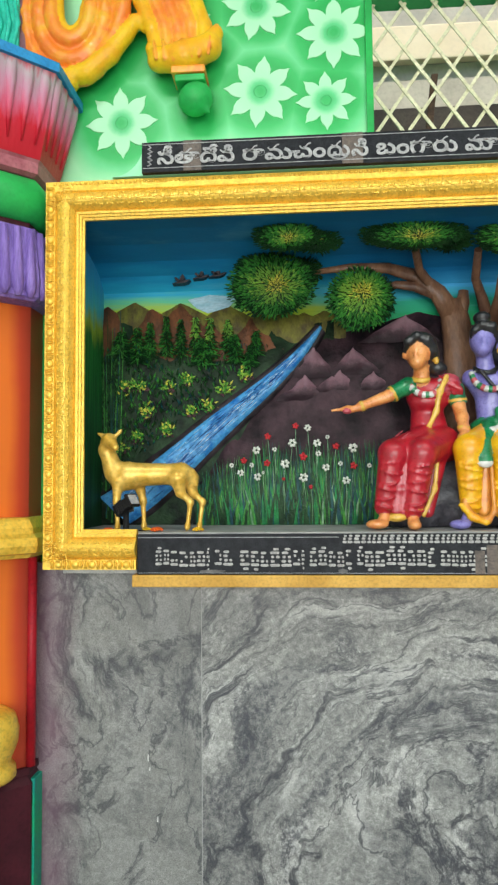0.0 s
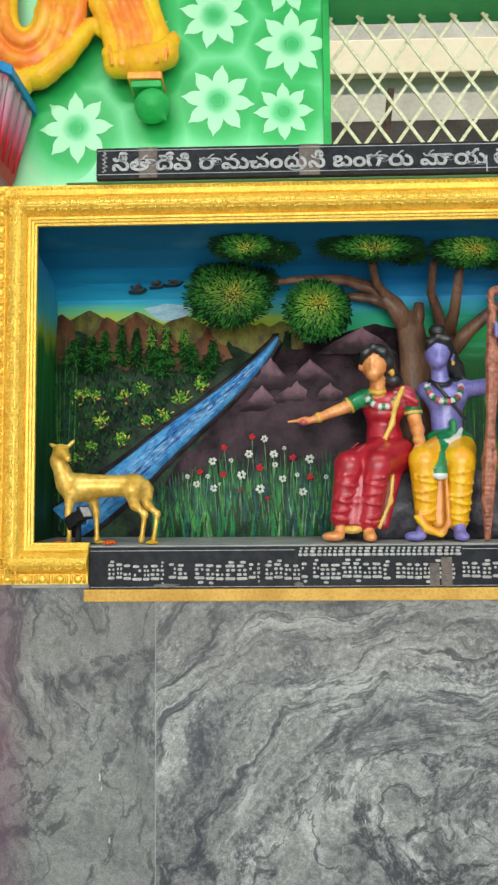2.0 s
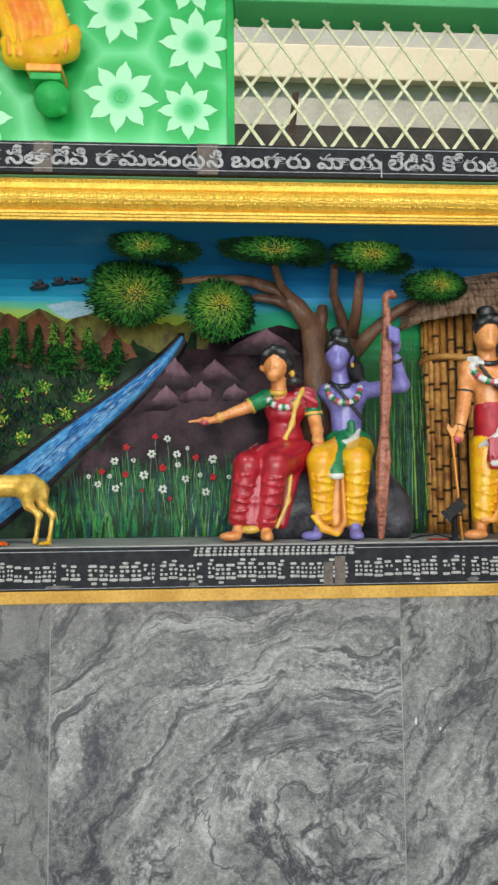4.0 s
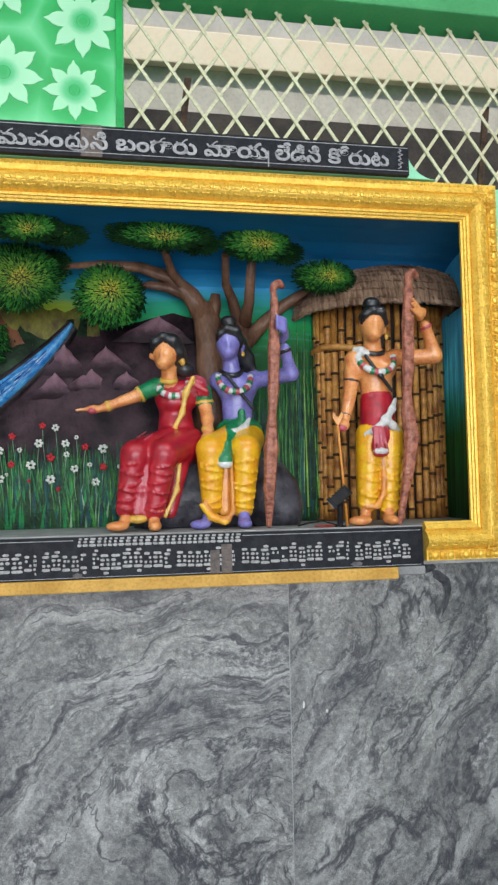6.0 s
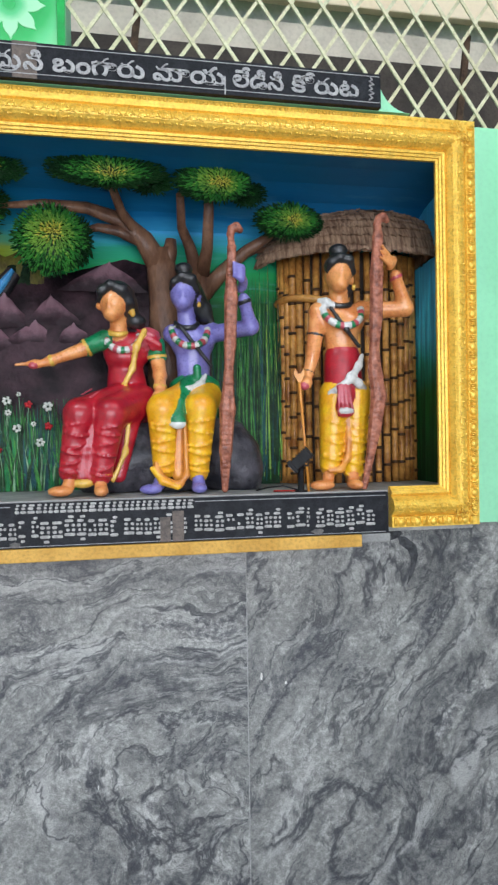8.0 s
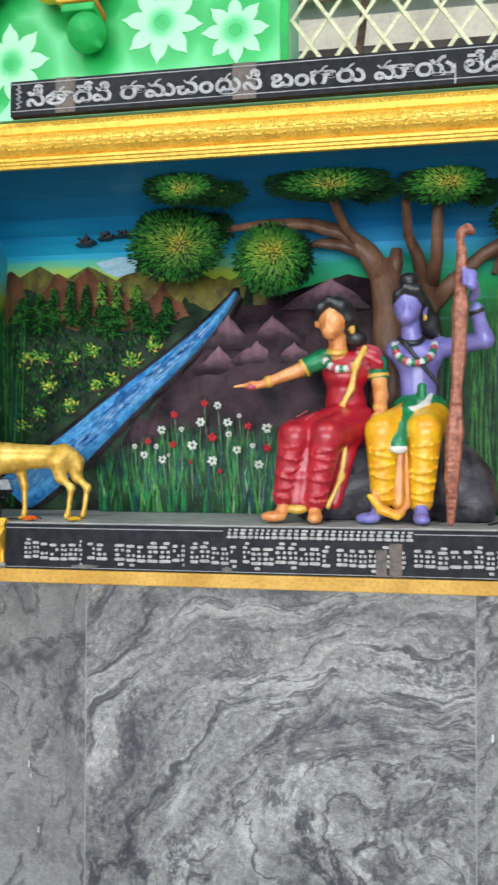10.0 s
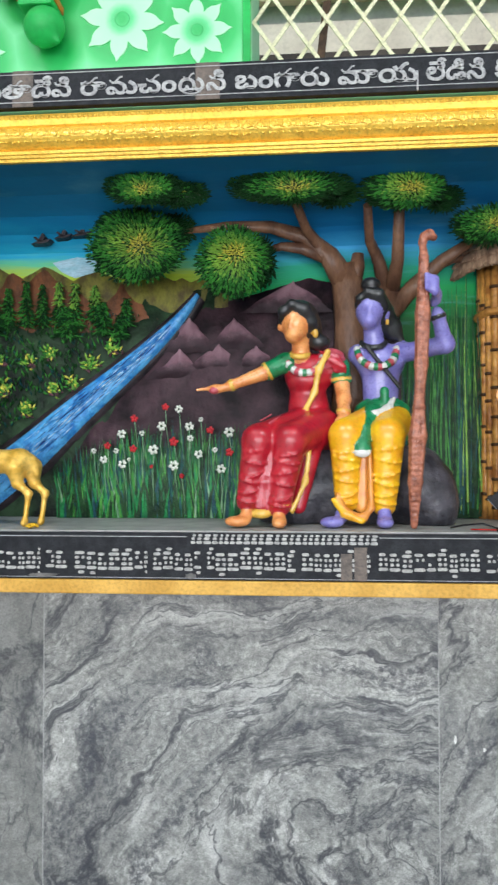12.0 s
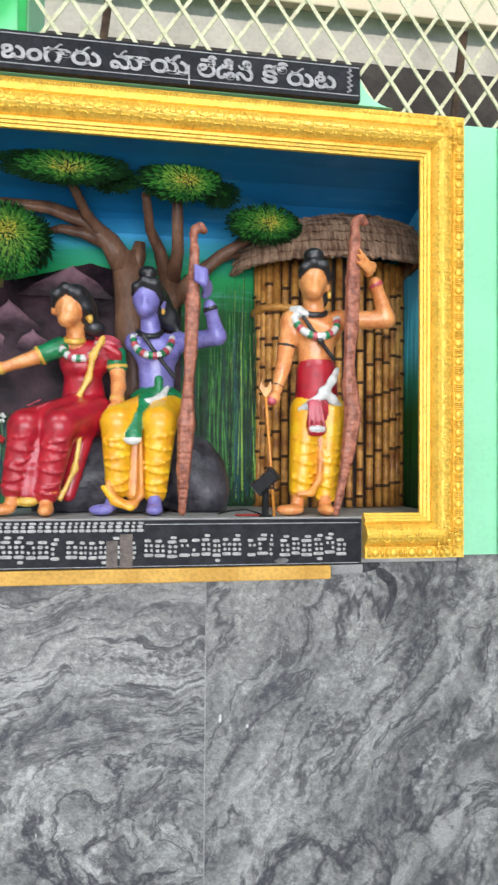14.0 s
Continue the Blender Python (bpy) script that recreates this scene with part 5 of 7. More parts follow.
def rock_paint():
    """Mauve brushed on the upper part of each rock, running out into the dark hill below."""
    m, t, b = nodes_of("mauve_rock_paint")
    tc = t.nodes.new("ShaderNodeTexCoord")
    sep = t.nodes.new("ShaderNodeSeparateXYZ")
    t.links.new(tc.outputs["Generated"], sep.inputs[0])
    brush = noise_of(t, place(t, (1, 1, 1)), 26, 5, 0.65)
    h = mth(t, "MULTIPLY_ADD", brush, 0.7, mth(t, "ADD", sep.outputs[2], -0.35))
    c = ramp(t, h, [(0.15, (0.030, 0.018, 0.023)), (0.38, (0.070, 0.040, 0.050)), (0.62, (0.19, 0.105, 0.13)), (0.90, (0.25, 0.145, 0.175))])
    t.links.new(c, b.inputs["Base Color"])
    b.inputs["Roughness"].default_value = 0.5
    b.inputs["Specular IOR Level"].default_value = 0.15
    bump(t, noise_of(t, place(t), 60, 4), 0.6, 0.005, b)
    return m


ROCK_TONE = rock_paint()
for x, z, w, h in ((0.045, 1.868, 0.085, 0.10), (0.19, 1.872, 0.080, 0.09), (0.115, 1.800, 0.085, 0.085), (0.005, 1.785, 0.080, 0.085), (0.25, 1.80, 0.070, 0.07), (0.33, 1.975, 0.13, 0.09)):
    bm = B()
    nx, nz = 18, 14
    lean, seed = land_r.uniform(-0.25, 0.25), land_r.uniform(0, 50)
    grid = []
    for j in range(nz + 1):
        row = []
        for i in range(nx + 1):
            u, v = -1 + 2 * i / nx, j / nz
            half = (1 - v) ** 0.8 + 0.05
            px = x + w * (u * half + lean * v) + 0.006 * noise.noise((u * 2 + seed, v * 3, 1))
            pz = z - h * 0.5 + h * v * (1 - 0.10 * abs(u)) + 0.005 * noise.noise((u * 3 + seed, v * 2, 5))
            swell = (1 - abs(u) ** 1.5) * min(1, v * 3) * (1 - 0.4 * v)
            row.append(bm.verts.new((px, 2.239 - 0.013 * swell - 0.010 * noise.noise((px * 26, pz * 26, seed)) * min(1, v * 4), pz)))
        grid.append(row)
    for a, c in zip(grid, grid[1:]):
        for i in range(nx):
            bm.faces.new((a[i], a[i + 1], c[i + 1], c[i])).smooth = True
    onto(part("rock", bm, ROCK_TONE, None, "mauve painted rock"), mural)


def leaf(bm, at, way, size, wide, mi, lift=0.006, up=Vector((0, -1, 0))):
    """A small pointed leaf, ridged along its middle."""
    way = way.normalized()
    side = way.cross(up).normalized() * wide
    base, tip = Vector(at), Vector(at) + way * size + up * lift
    mid = Vector(at) + way * size * 0.5 + up * (lift + 0.004)
    vs = [bm.verts.new(p) for p in (base, mid - up * 0.004 - side, mid, mid - up * 0.004 + side, tip)]
    for f in ((0, 1, 2), (0, 2, 3), (1, 4, 2), (2, 4, 3)):
        bm.faces.new([vs[k] for k in f]).material_index = mi


def leaf_clump(name, x, z, rx, rz, y, eye, parent, bright=1.0, count=190, thick=0.05):
    """A mounded rosette of pointed leaves that turn outwards from a pale eye."""
    bm = B()
    ball(bm, (x, y, z), (rx * 0.95, thick * 0.8, rz * 0.95), None, 20, 12, 0)
    ex, ez = x + eye[0] * rx, z + eye[1] * rz
    count = int(count * 6)
    for i in range(count):
        f = math.sqrt((i + 0.5) / count)
        a = i * 2.39996 + land_r.uniform(-0.15, 0.15)
        px, pz = x + rx * f * math.cos(a), z + rz * f * math.sin(a)
        px, pz = px + (ex - x) * (1 - f), pz + (ez - z) * (1 - f)
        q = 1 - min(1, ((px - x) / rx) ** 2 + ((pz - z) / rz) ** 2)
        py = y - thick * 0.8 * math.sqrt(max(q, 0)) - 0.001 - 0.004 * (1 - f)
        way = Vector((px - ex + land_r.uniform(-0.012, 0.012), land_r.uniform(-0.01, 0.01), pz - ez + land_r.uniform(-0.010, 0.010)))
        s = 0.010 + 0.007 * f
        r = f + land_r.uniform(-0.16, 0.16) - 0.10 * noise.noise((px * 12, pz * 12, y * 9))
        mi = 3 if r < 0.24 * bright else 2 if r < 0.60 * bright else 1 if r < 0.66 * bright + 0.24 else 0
        leaf(bm, (px - way.x * 0.3 * (1 - f), py, pz - way.z * 0.3 * (1 - f)), way, s * land_r.uniform(0.7, 1.3), s * land_r.uniform(0.12, 0.19), mi, 0.003 + 0.003 * (1 - f))
    return onto(part(name, bm, [LEAF_D, LEAF_M, LEAF_L, LEAF_Y]), parent)


# tree
tree = thing("relief_tree", "brown relief tree with mounded leafy crowns in the niche", "tree", at=(0.53, 2.23, 1.336))
bm = B()
tube(bm, [(0.525, 2.225, 1.40), (0.528, 2.222, 1.75), (0.522, 2.218, 1.90), (0.508, 2.216, 2.00), (0.500, 2.216, 2.06)], [0.085, 0.062, 0.052, 0.046, 0.036], 14, 0, (1, 0.55, 1))
tube(bm, [(0.565, 2.225, 1.85), (0.625, 2.22, 1.93), (0.628, 2.222, 2.02)], [0.05, 0.036, 0.026], 12, 0, (1, 0.55, 1))
onto(part("trunk", bm, BARK), tree)
limbs = [
    ([(0.50, 2.215, 2.01), (0.455, 2.212, 2.085), (0.39, 2.212, 2.140), (0.29, 2.17, 2.158), (0.17, 2.15, 2.158), (0.04, 2.15, 2.145)], [0.038, 0.030, 0.024, 0.018, 0.013, 0.008]),
    ([(0.44, 2.212, 2.085), (0.38, 2.212, 2.108), (0.32, 2.215, 2.116), (0.27, 2.22, 2.105)], [0.022, 0.018, 0.013, 0.008]),
    ([(0.485, 2.214, 2.03), (0.44, 2.216, 2.10), (0.39, 2.17, 2.15), (0.36, 2.06, 2.19)], [0.022, 0.018, 0.014, 0.012]),
    ([(0.515, 2.214, 2.00), (0.535, 2.214, 2.055), (0.538, 2.216, 2.09)], [0.030, 0.022, 0.016]),
    ([(0.618, 2.22, 1.98), (0.595, 2.22, 2.07), (0.565, 2.17, 2.115), (0.552, 2.07, 2.175)], [0.024, 0.018, 0.014, 0.012]),
    ([(0.63, 2.22, 1.98), (0.645, 2.19, 2.06), (0.635, 2.07, 2.17)], [0.024, 0.018, 0.014]),
    ([(0.635, 2.22, 1.93), (0.70, 2.218, 2.00), (0.77, 2.20, 2.06), (0.85, 2.15, 2.105)], [0.028, 0.022, 0.018, 0.012]),
    ([(0.745, 2.22, 2.045), (0.80, 2.222, 2.068), (0.86, 2.225, 2.075)], [0.015, 0.012, 0.008]),
]
for pts, rad in limbs:
    bm = B()
    tube(bm, pts, rad, 10, 0, (1, 0.6, 1))
    onto(part("branch", bm, BARK), tree)
CROWNS = [(-0.083, 2.098, 0.135, 0.098, 2.13, (0.15, -0.1), 1.0, 260), (0.190, 2.038, 0.094, 0.092, 2.10, (0.15, 0.2), 1.05, 230), (-0.030, 2.205, 0.095, 0.042, 1.985, (0.1, -0.5), 0.6, 150), (0.345, 2.205, 0.155, 0.044, 2.005, (0.1, -0.5), 0.6, 200), (0.635, 2.196, 0.105, 0.050, 2.03, (0.25, -0.2), 0.85, 170), (0.875, 2.122, 0.098, 0.048, 2.11, (0.1, -0.1), 0.8, 150)]
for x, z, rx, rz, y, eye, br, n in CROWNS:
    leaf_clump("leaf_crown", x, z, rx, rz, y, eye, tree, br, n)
# all-dark leaf lobes stand in for the shadow painted beside the crowns
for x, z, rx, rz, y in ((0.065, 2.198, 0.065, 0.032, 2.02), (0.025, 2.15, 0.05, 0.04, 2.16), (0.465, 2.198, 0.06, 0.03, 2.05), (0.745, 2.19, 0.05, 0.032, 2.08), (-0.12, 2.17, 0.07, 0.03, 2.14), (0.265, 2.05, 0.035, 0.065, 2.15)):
    leaf_clump("shadow_leaf_lobe", x, z, rx, rz, y, (0, 0), tree, 0.0, 70, 0.02)

# conifers, tufts and birds on the left bank
for x, z, h, w, pale in ((-0.60, 1.955, 0.07, 0.05, 0), (-0.545, 1.945, 0.11, 0.06, 0), (-0.50, 1.965, 0.10, 0.03, 0), (-0.445, 1.975, 0.12, 0.035, 0), (-0.395, 1.97, 0.11, 0.028, 0), (-0.345, 1.975, 0.11, 0.03, 1), (-0.295, 1.965, 0.12, 0.034, 1), (-0.235, 1.975, 0.09, 0.03, 1), (-0.32, 1.92, 0.08, 0.05, 0), (-0.21, 1.93, 0.08, 0.04, 0), (-0.14, 1.945, 0.07, 0.03, 0), (-0.16, 1.90, 0.06, 0.03, 0)):
    bm = B()
    for k in range(30):
        f = k / 29
        zz = z + h * (0.55 - f * 1.1)
        ww = w * (0.16 + 0.84 * f) * land_r.uniform(0.7, 1.2)
        for s in (-1, 1, -0.5, 0.5, 0):
            mi = 2 if pale and f < 0.55 and land_r.random() < 0.6 else 1 if land_r.random() < 0.34 else 0
            leaf(bm, (x + s * 0.004, 2.247, zz), Vector((s * ww + land_r.uniform(-0.004, 0.004), 0, -0.014 + land_r.uniform(-0.008, 0.012))), 0.008 + ww * 0.8 * abs(s) + 0.010 * (s == 0), 0.0026, mi, 0.006)
    tube(bm, [(x, 2.249, z - h * 0.6), (x, 2.245, z), (x, 2.247, z + h * 0.5)], [0.004, 0.003, 0.001], 6)
    tagged(onto(part("conifer", bm, [LEAF_D, LEAF_M, LEAF_L]), mural), kind="stuff")
TUFT_BASE = paint("mauve_tuft_paint", (0.16, 0.07, 0.09), (0.07, 0.035, 0.045), 0.45, 40, 120, 0.4)
for x, z in ((-0.582, 1.815), (-0.375, 1.83), (-0.245, 1.80), (-0.51, 1.725), (-0.36, 1.725), (-0.178, 1.845), (-0.605, 1.60), (-0.44, 1.81), (-0.30, 1.74), (-0.445, 1.66), (-0.55, 1.64), (-0.53, 1.815)):
    bm = B()
    s = land_r.uniform(0.6, 0.9)
    for k in range(38):
        a = land_r.uniform(-1.5, 1.5)
        p = (x + land_r.gauss(0, 0.011), 2.247, z - 0.012 + land_r.gauss(0, 0.010))
        leaf(bm, p, Vector((math.sin(a), 0, math.cos(a))), 0.024 * s * land_r.uniform(0.5, 1.2), 0.0036, land_r.choice((0, 0, 1, 3, 3)), 0.006)
    for k in range(10):
        a = land_r.uniform(-2, 2)
        leaf(bm, (x + land_r.uniform(-0.02, 0.02), 2.2475, z - 0.024 + land_r.uniform(-0.006, 0.006)), Vector((math.cos(a), 0, 0.3 * math.sin(a))), 0.016 * s, 0.004, 2, 0.003)
    onto(part("yellow_tuft", bm, [LEAF_L, LEAF_Y, TUFT_BASE, LEAF_M]), mural)
bm = B()
for i in range(2600):
    x, z = land_r.uniform(NX0, 0.0), land_r.uniform(1.40, 1.93)
    if abs((x - 0.07) + (1.985 - z) * 1.1) < 0.10 + 0.1 * (1.985 - z) or x > 0.07 - (1.985 - z) * 1.1:
        continue
    a = land_r.uniform(-0.7, 0.7)
    leaf(bm, (x, 2.248, z), Vector((math.sin(a), 0, math.cos(a))), land_r.uniform(0.010, 0.026), land_r.uniform(0.0014, 0.0034), land_r.choice((0, 0, 0, 1, 1, 2)), 0.005)
tagged(onto(part("meadow_brushwork", bm, [LEAF_D, LEAF_M, LEAF_B, LEAF_S], None, "thick green brush strokes"), mural), kind="stuff")
for x, z, s in ((-0.388, 2.150, 1.0), (-0.322, 2.164, 0.9), (-0.266, 2.170, 1.05)):
    bm = B()
    prism(bm, [(x + s * a, z + s * c) for a, c in ((-0.030, -0.010), (-0.012, -0.003), (0.004, -0.001), (0.018, 0.002), (0.030, 0.004), (0.020, -0.005), (0.004, -0.009), (-0.012, -0.009))], 2.240, 2.206)
    for tip in ((0.006, 0.022), (-0.016, 0.012)):
        prism(bm, [(x + s * a, z + s * c) for a, c in ((-0.008, -0.004), (tip[0] - 0.006, tip[1] * 0.7), tip, (tip[0] + 0.006, tip[1] * 0.5), (0.006, -0.003))], 2.240, 2.205)
    onto(part("painted_bird_mark", bm, BLACK_EDGE, None, "small black winged paint mark"), mural)

# grass and flowers
bm = B()
fan_prism(bm, crest(-0.345, 0.37, lambda x: 1.47 + 0.07 * min(1, max(0, (x + 0.33) / 0.15)), 0.03, 80, 12), 2.24, 2.234, 1.336, 0.003)
onto(part("grass_bank", bm, paint("sprayed_grass_paint", (0.014, 0.11, 0.045), (0.006, 0.032, 0.030), 0.42, 22, 90, 0.8, stretch=(2.5, 1, 0.6))), mural)
bm = B()
for i in range(1500):
    x = land_r.uniform(-0.335, 0.36)
    top = 1.50 + 0.10 * min(1, max(0, (x + 0.33) / 0.2)) + 0.03 * noise.noise((x * 14, 0, 0))
    h = land_r.uniform(0.35, 1.05) * (top - 1.336)
    y = 2.232 - 0.035 * land_r.random() * (1 - h / 0.3)
    lean = land_r.uniform(-0.03, 0.03)
    w = land_r.uniform(0.0018, 0.0055)
    mi = land_r.choice((0, 0, 0, 1, 1, 2, 2, 3, 3, 4)) if w < 0.0035 else land_r.choice((0, 0, 1, 2, 3))
    vs = [bm.verts.new(p) for p in ((x - w, y, 1.336), (x + w, y, 1.336), (x + lean * 0.4 + w * 0.8, y - 0.006, 1.336 + h * 0.55), (x + lean * 0.4 - w * 0.8, y - 0.006, 1.336 + h * 0.55), (x + lean, y - 0.002, 1.336 + h))]
    bm.faces.new((vs[0], vs[1], vs[2], vs[3])).material_index = mi
    bm.faces.new((vs[3], vs[2], vs[4])).material_index = mi
grass = part("grass", bm, [LEAF_D, LEAF_M, paint("grass_green_paint", (0.020, 0.24, 0.060), (0.012, 0.13, 0.045), 0.4, 30, 120, 0.4), LEAF_B, LEAF_S])
tagged(grass, "thick painted green grass blades at the hill's foot", "grass", kind="stuff")
bm = B()
for x0, x1, n, tall in ((0.66, 0.90, 260, 0.34), (0.78, 0.91, 90, 0.52), (-0.66, -0.60, 60, 0.55), (1.29, 1.334, 60, 0.5)):
    for i in range(n):
        x = land_r.uniform(x0, x1)
        h = land_r.uniform(0.25, 1.0) * tall + 0.1
        z0 = 1.336 + land_r.uniform(0, 0.15)
        w = land_r.uniform(0.0012, 0.003)
        y = 2.250 - 0.012 * land_r.random()
        l = land_r.uniform(-0.02, 0.02)
        pale = z0 + h > 1.72 and 0.80 < x < 0.92 and land_r.random() < 0.16
        vs = [bm.verts.new(p) for p in ((x - w, y, z0), (x + w, y, z0), (x + l + w * 0.3, y - 0.004, z0 + h), (x + l - w * 0.3, y - 0.004, z0 + h))]
        bm.faces.new(vs).material_index = 3 if pale else land_r.choice((0, 0, 0, 1, 2))
tagged(part("reeds", bm, [LEAF_D, LEAF_M, LEAF_B, LEAF_L]), "tall dark green painted reeds", "reeds", kind="stuff")


def meadow_flower(x, z, r, red):
    n = 6 if not red else 5
    bm = B()
    for k in range(n):
        a = math.tau * k / n + land_r.uniform(0, 0.4)
        d = Vector((math.cos(a), 0, math.sin(a)))
        rad = r * (0.55 if not red else 0.4)
        ball(bm, Vector((x, 2.186, z)) + d * rad, (r * 0.40, 0.003, r * 0.30), Matrix.Rotation(-a, 3, "Y"), 7, 5, 0)
    ob = thing("meadow_flower", "small red flower in the painted grass" if red else "small white flower in the painted grass", "flower", "flowers in the grass", (x, 2.19, z))
    under(part("petals", bm, PETAL_R if red else PETAL_W), ob)
    if not red:
        bm = B()
        ball(bm, (x, 2.183, z), (r * 0.22, 0.003, r * 0.22), None, 7, 5)
        under(part("centre", bm, LEAF_D, None, "dark flower centre"), ob)
    bm = B()
    tube(bm, [(x, 2.189, z - r * 0.3), (x + land_r.uniform(-0.008, 0.008), 2.20, z - 0.06), (x + land_r.uniform(-0.012, 0.012), 2.222, max(1.337, z - 0.15))], 0.0012, 5)
    under(part("stem", bm, LEAF_S), ob)


for x, z, r in ((0.027, 1.648, 0.013), (-0.023, 1.600, 0.0155), (0.057, 1.599, 0.0145), (0.171, 1.582, 0.0165), (-0.139, 1.578, 0.0145), (-0.047, 1.533, 0.0165), (-0.191, 1.505, 0.013), (-0.136, 1.492, 0.014), (0.012, 1.488, 0.0165), (0.148, 1.478, 0.015), (0.084, 1.520, 0.014), (0.06, 1.565, 0.011), (-0.22, 1.53, 0.009), (-0.155, 1.53, 0.009), (0.13, 1.532, 0.009), (0.09, 1.618, 0.008), (-0.08, 1.58, 0.009), (-0.118, 1.505, 0.006), (0.222, 1.525, 0.009)):
    meadow_flower(x, z, r, False)
for x, z, r in ((-0.012, 1.655, 0.014), (-0.102, 1.622, 0.015), (0.012, 1.556, 0.018), (-0.105, 1.536, 0.015), (-0.18, 1.545, 0.014), (0.117, 1.588, 0.015), (0.172, 1.525, 0.016), (-0.052, 1.485, 0.008), (0.035, 1.458, 0.010)):
    meadow_flower(x, z, r, True)

# hut
BAMBOO = paint("bamboo_paint", (0.74, 0.37, 0.085), (0.32, 0.12, 0.028), 0.3, 22, 90, 0.5, coat=0.3)
NODE = paint("bamboo_joint_paint", (0.10, 0.05, 0.022), (0.05, 0.025, 0.012), 0.45, 30, 120, 0.4)
THATCH = paint("thatch_paint", (0.48, 0.32, 0.21), (0.17, 0.095, 0.06), 0.6, 26, 120, 1.0, stretch=(4, 1, 0.5))
DARK_WOOD = paint("dark_doorway_paint", (0.035, 0.02, 0.012), (0.015, 0.01, 0.008), 0.5, 20, 90, 0.4)
hut = thing("bamboo_hut", "round bamboo hut in relief with a layered thatched roof", "hut", at=(1.1, 2.2, 1.336))
HX, HR0 = 1.112, 0.222
bm = B()
rows = []
for k in range(21):
    a = math.pi * (1 + k / 20)
    rows.append([bm.verts.new((HX + HR0 * math.cos(a), 2.262 + 0.088 * math.sin(a), z)) for z in (1.336, 2.06)])
for a, c in zip(rows, rows[1:]):
    bm.faces.new((a[0], c[0], c[1], a[1]))
onto(part("wall_core", bm, DARK_WOOD), hut)
n = 21
for k in range(n):
    a = math.pi * (1 + (k + 0.5) / n)
    x, y = HX + (HR0 + 0.004) * math.cos(a), 2.262 + 0.094 * math.sin(a)
    bm = B()
    r = 0.0115 + land_r.uniform(-0.001, 0.001)
    zs, z = [], 1.337 + land_r.uniform(0.02, 0.09)
    pts, rad = [(x, y, 1.337)], [r]
    while z < 1.99:
        pts += [(x, y, z - 0.006), (x, y, z), (x, y, z + 0.006)]
        rad += [r * 0.97, r * 1.2, r * 0.97]
        zs.append(z)
        z += land_r.uniform(0.075, 0.105)
    pts.append((x, y, 2.06))
    rad.append(r)
    tube(bm, pts, rad, 8)
    for z in zs:
        tube(bm, [(x, y, z - 0.0045), (x, y, z), (x, y, z + 0.0045)], [r * 1.12, r * 1.3, r * 1.12], 8, 1)
    onto(part("bamboo_pole", bm, [BAMBOO, NODE]), hut)
bm = B()
tube(bm, [(HX + (HR0 + 0.012) * math.cos(math.pi * (1 + f)), 2.262 + 0.108 * math.sin(math.pi * (1 + f)), 1.905 + 0.012 * math.sin(f * 9)) for f in [i / 24 * 0.42 for i in range(25)]], 0.012, 8)
onto(part("lintel_pole", bm, BAMBOO), hut)
RX = 1.165


def roof_at(f):
    """Half breadth, depth and height of the domed thatch from the eave (0) to the crown (1)."""
    return 0.335 * math.cos(f * math.pi / 2) ** 0.9 + 0.012, 0.055 + 0.150 * math.cos(f * math.pi / 2), 2.020 + 0.178 * math.sin(f * math.pi / 2) ** 0.95


for tier in range(9):
    bm = B()
    m = 240
    f0, f1 = tier / 9, (tier + 1.25) / 9
    cols = []
    sway = land_r.uniform(0, 9)
    for k in range(m + 1):
        a = math.pi * (1 + k / m)
        lift = 0.016 * math.sin(-a) if tier == 0 else 0
        jag = land_r.uniform(-0.005, 0.004) + 0.004 * noise.noise((k * 0.12 + sway, tier, 0))
        proud = land_r.uniform(0.0, 0.0035) + (0.012 if tier == 0 else 0.010)
        col = []
        for j, g in enumerate((0, 0, 0.35, 0.7, 1)):
            r, dep, z = roof_at(min(1, f0 + (f1 - f0) * g))
            drop = jag if j < 2 else 0
            thick = -0.012 if j == 0 else proud * (1 - 0.8 * g)
            z += drop + lift * (1 - g) + (0.004 if j == 0 else 0)
            col.append(bm.verts.new((max(min(RX + (r + thick) * math.cos(a), NX1 - 0.002), NX0), 2.266 + (dep + thick) * math.sin(a), z)))
        cols.append(col)
    for a, c in zip(cols, cols[1:]):
        for k in range(4):
            bm.faces.new((a[k], c[k], c[k + 1], a[k + 1]))
    onto(part("thatch_layer", bm, THATCH), hut)
bm = B()
for k in range(420):
    a = math.pi * (1 + land_r.random())
    r, dep, z = roof_at(0)
    z += 0.016 * math.sin(-a)
    x = RX + (r + 0.006) * math.cos(a)
    if x < NX1 - 0.012:
        p = Vector((x, 2.266 + (dep + 0.008) * math.sin(a), z + 0.008))
        tube(bm, [p, p + Vector((land_r.uniform(-0.003, 0.003), -0.002, -land_r.uniform(0.008, 0.015)))], [0.0022, 0.0012], 4)
tagged(onto(part("straw_fringe", bm, THATCH), hut), kind="stuff")

# ---- left pillar ----
PX, PY = -0.94, 1.95
OCT = 1.0 / math.cos(math.pi / 8)


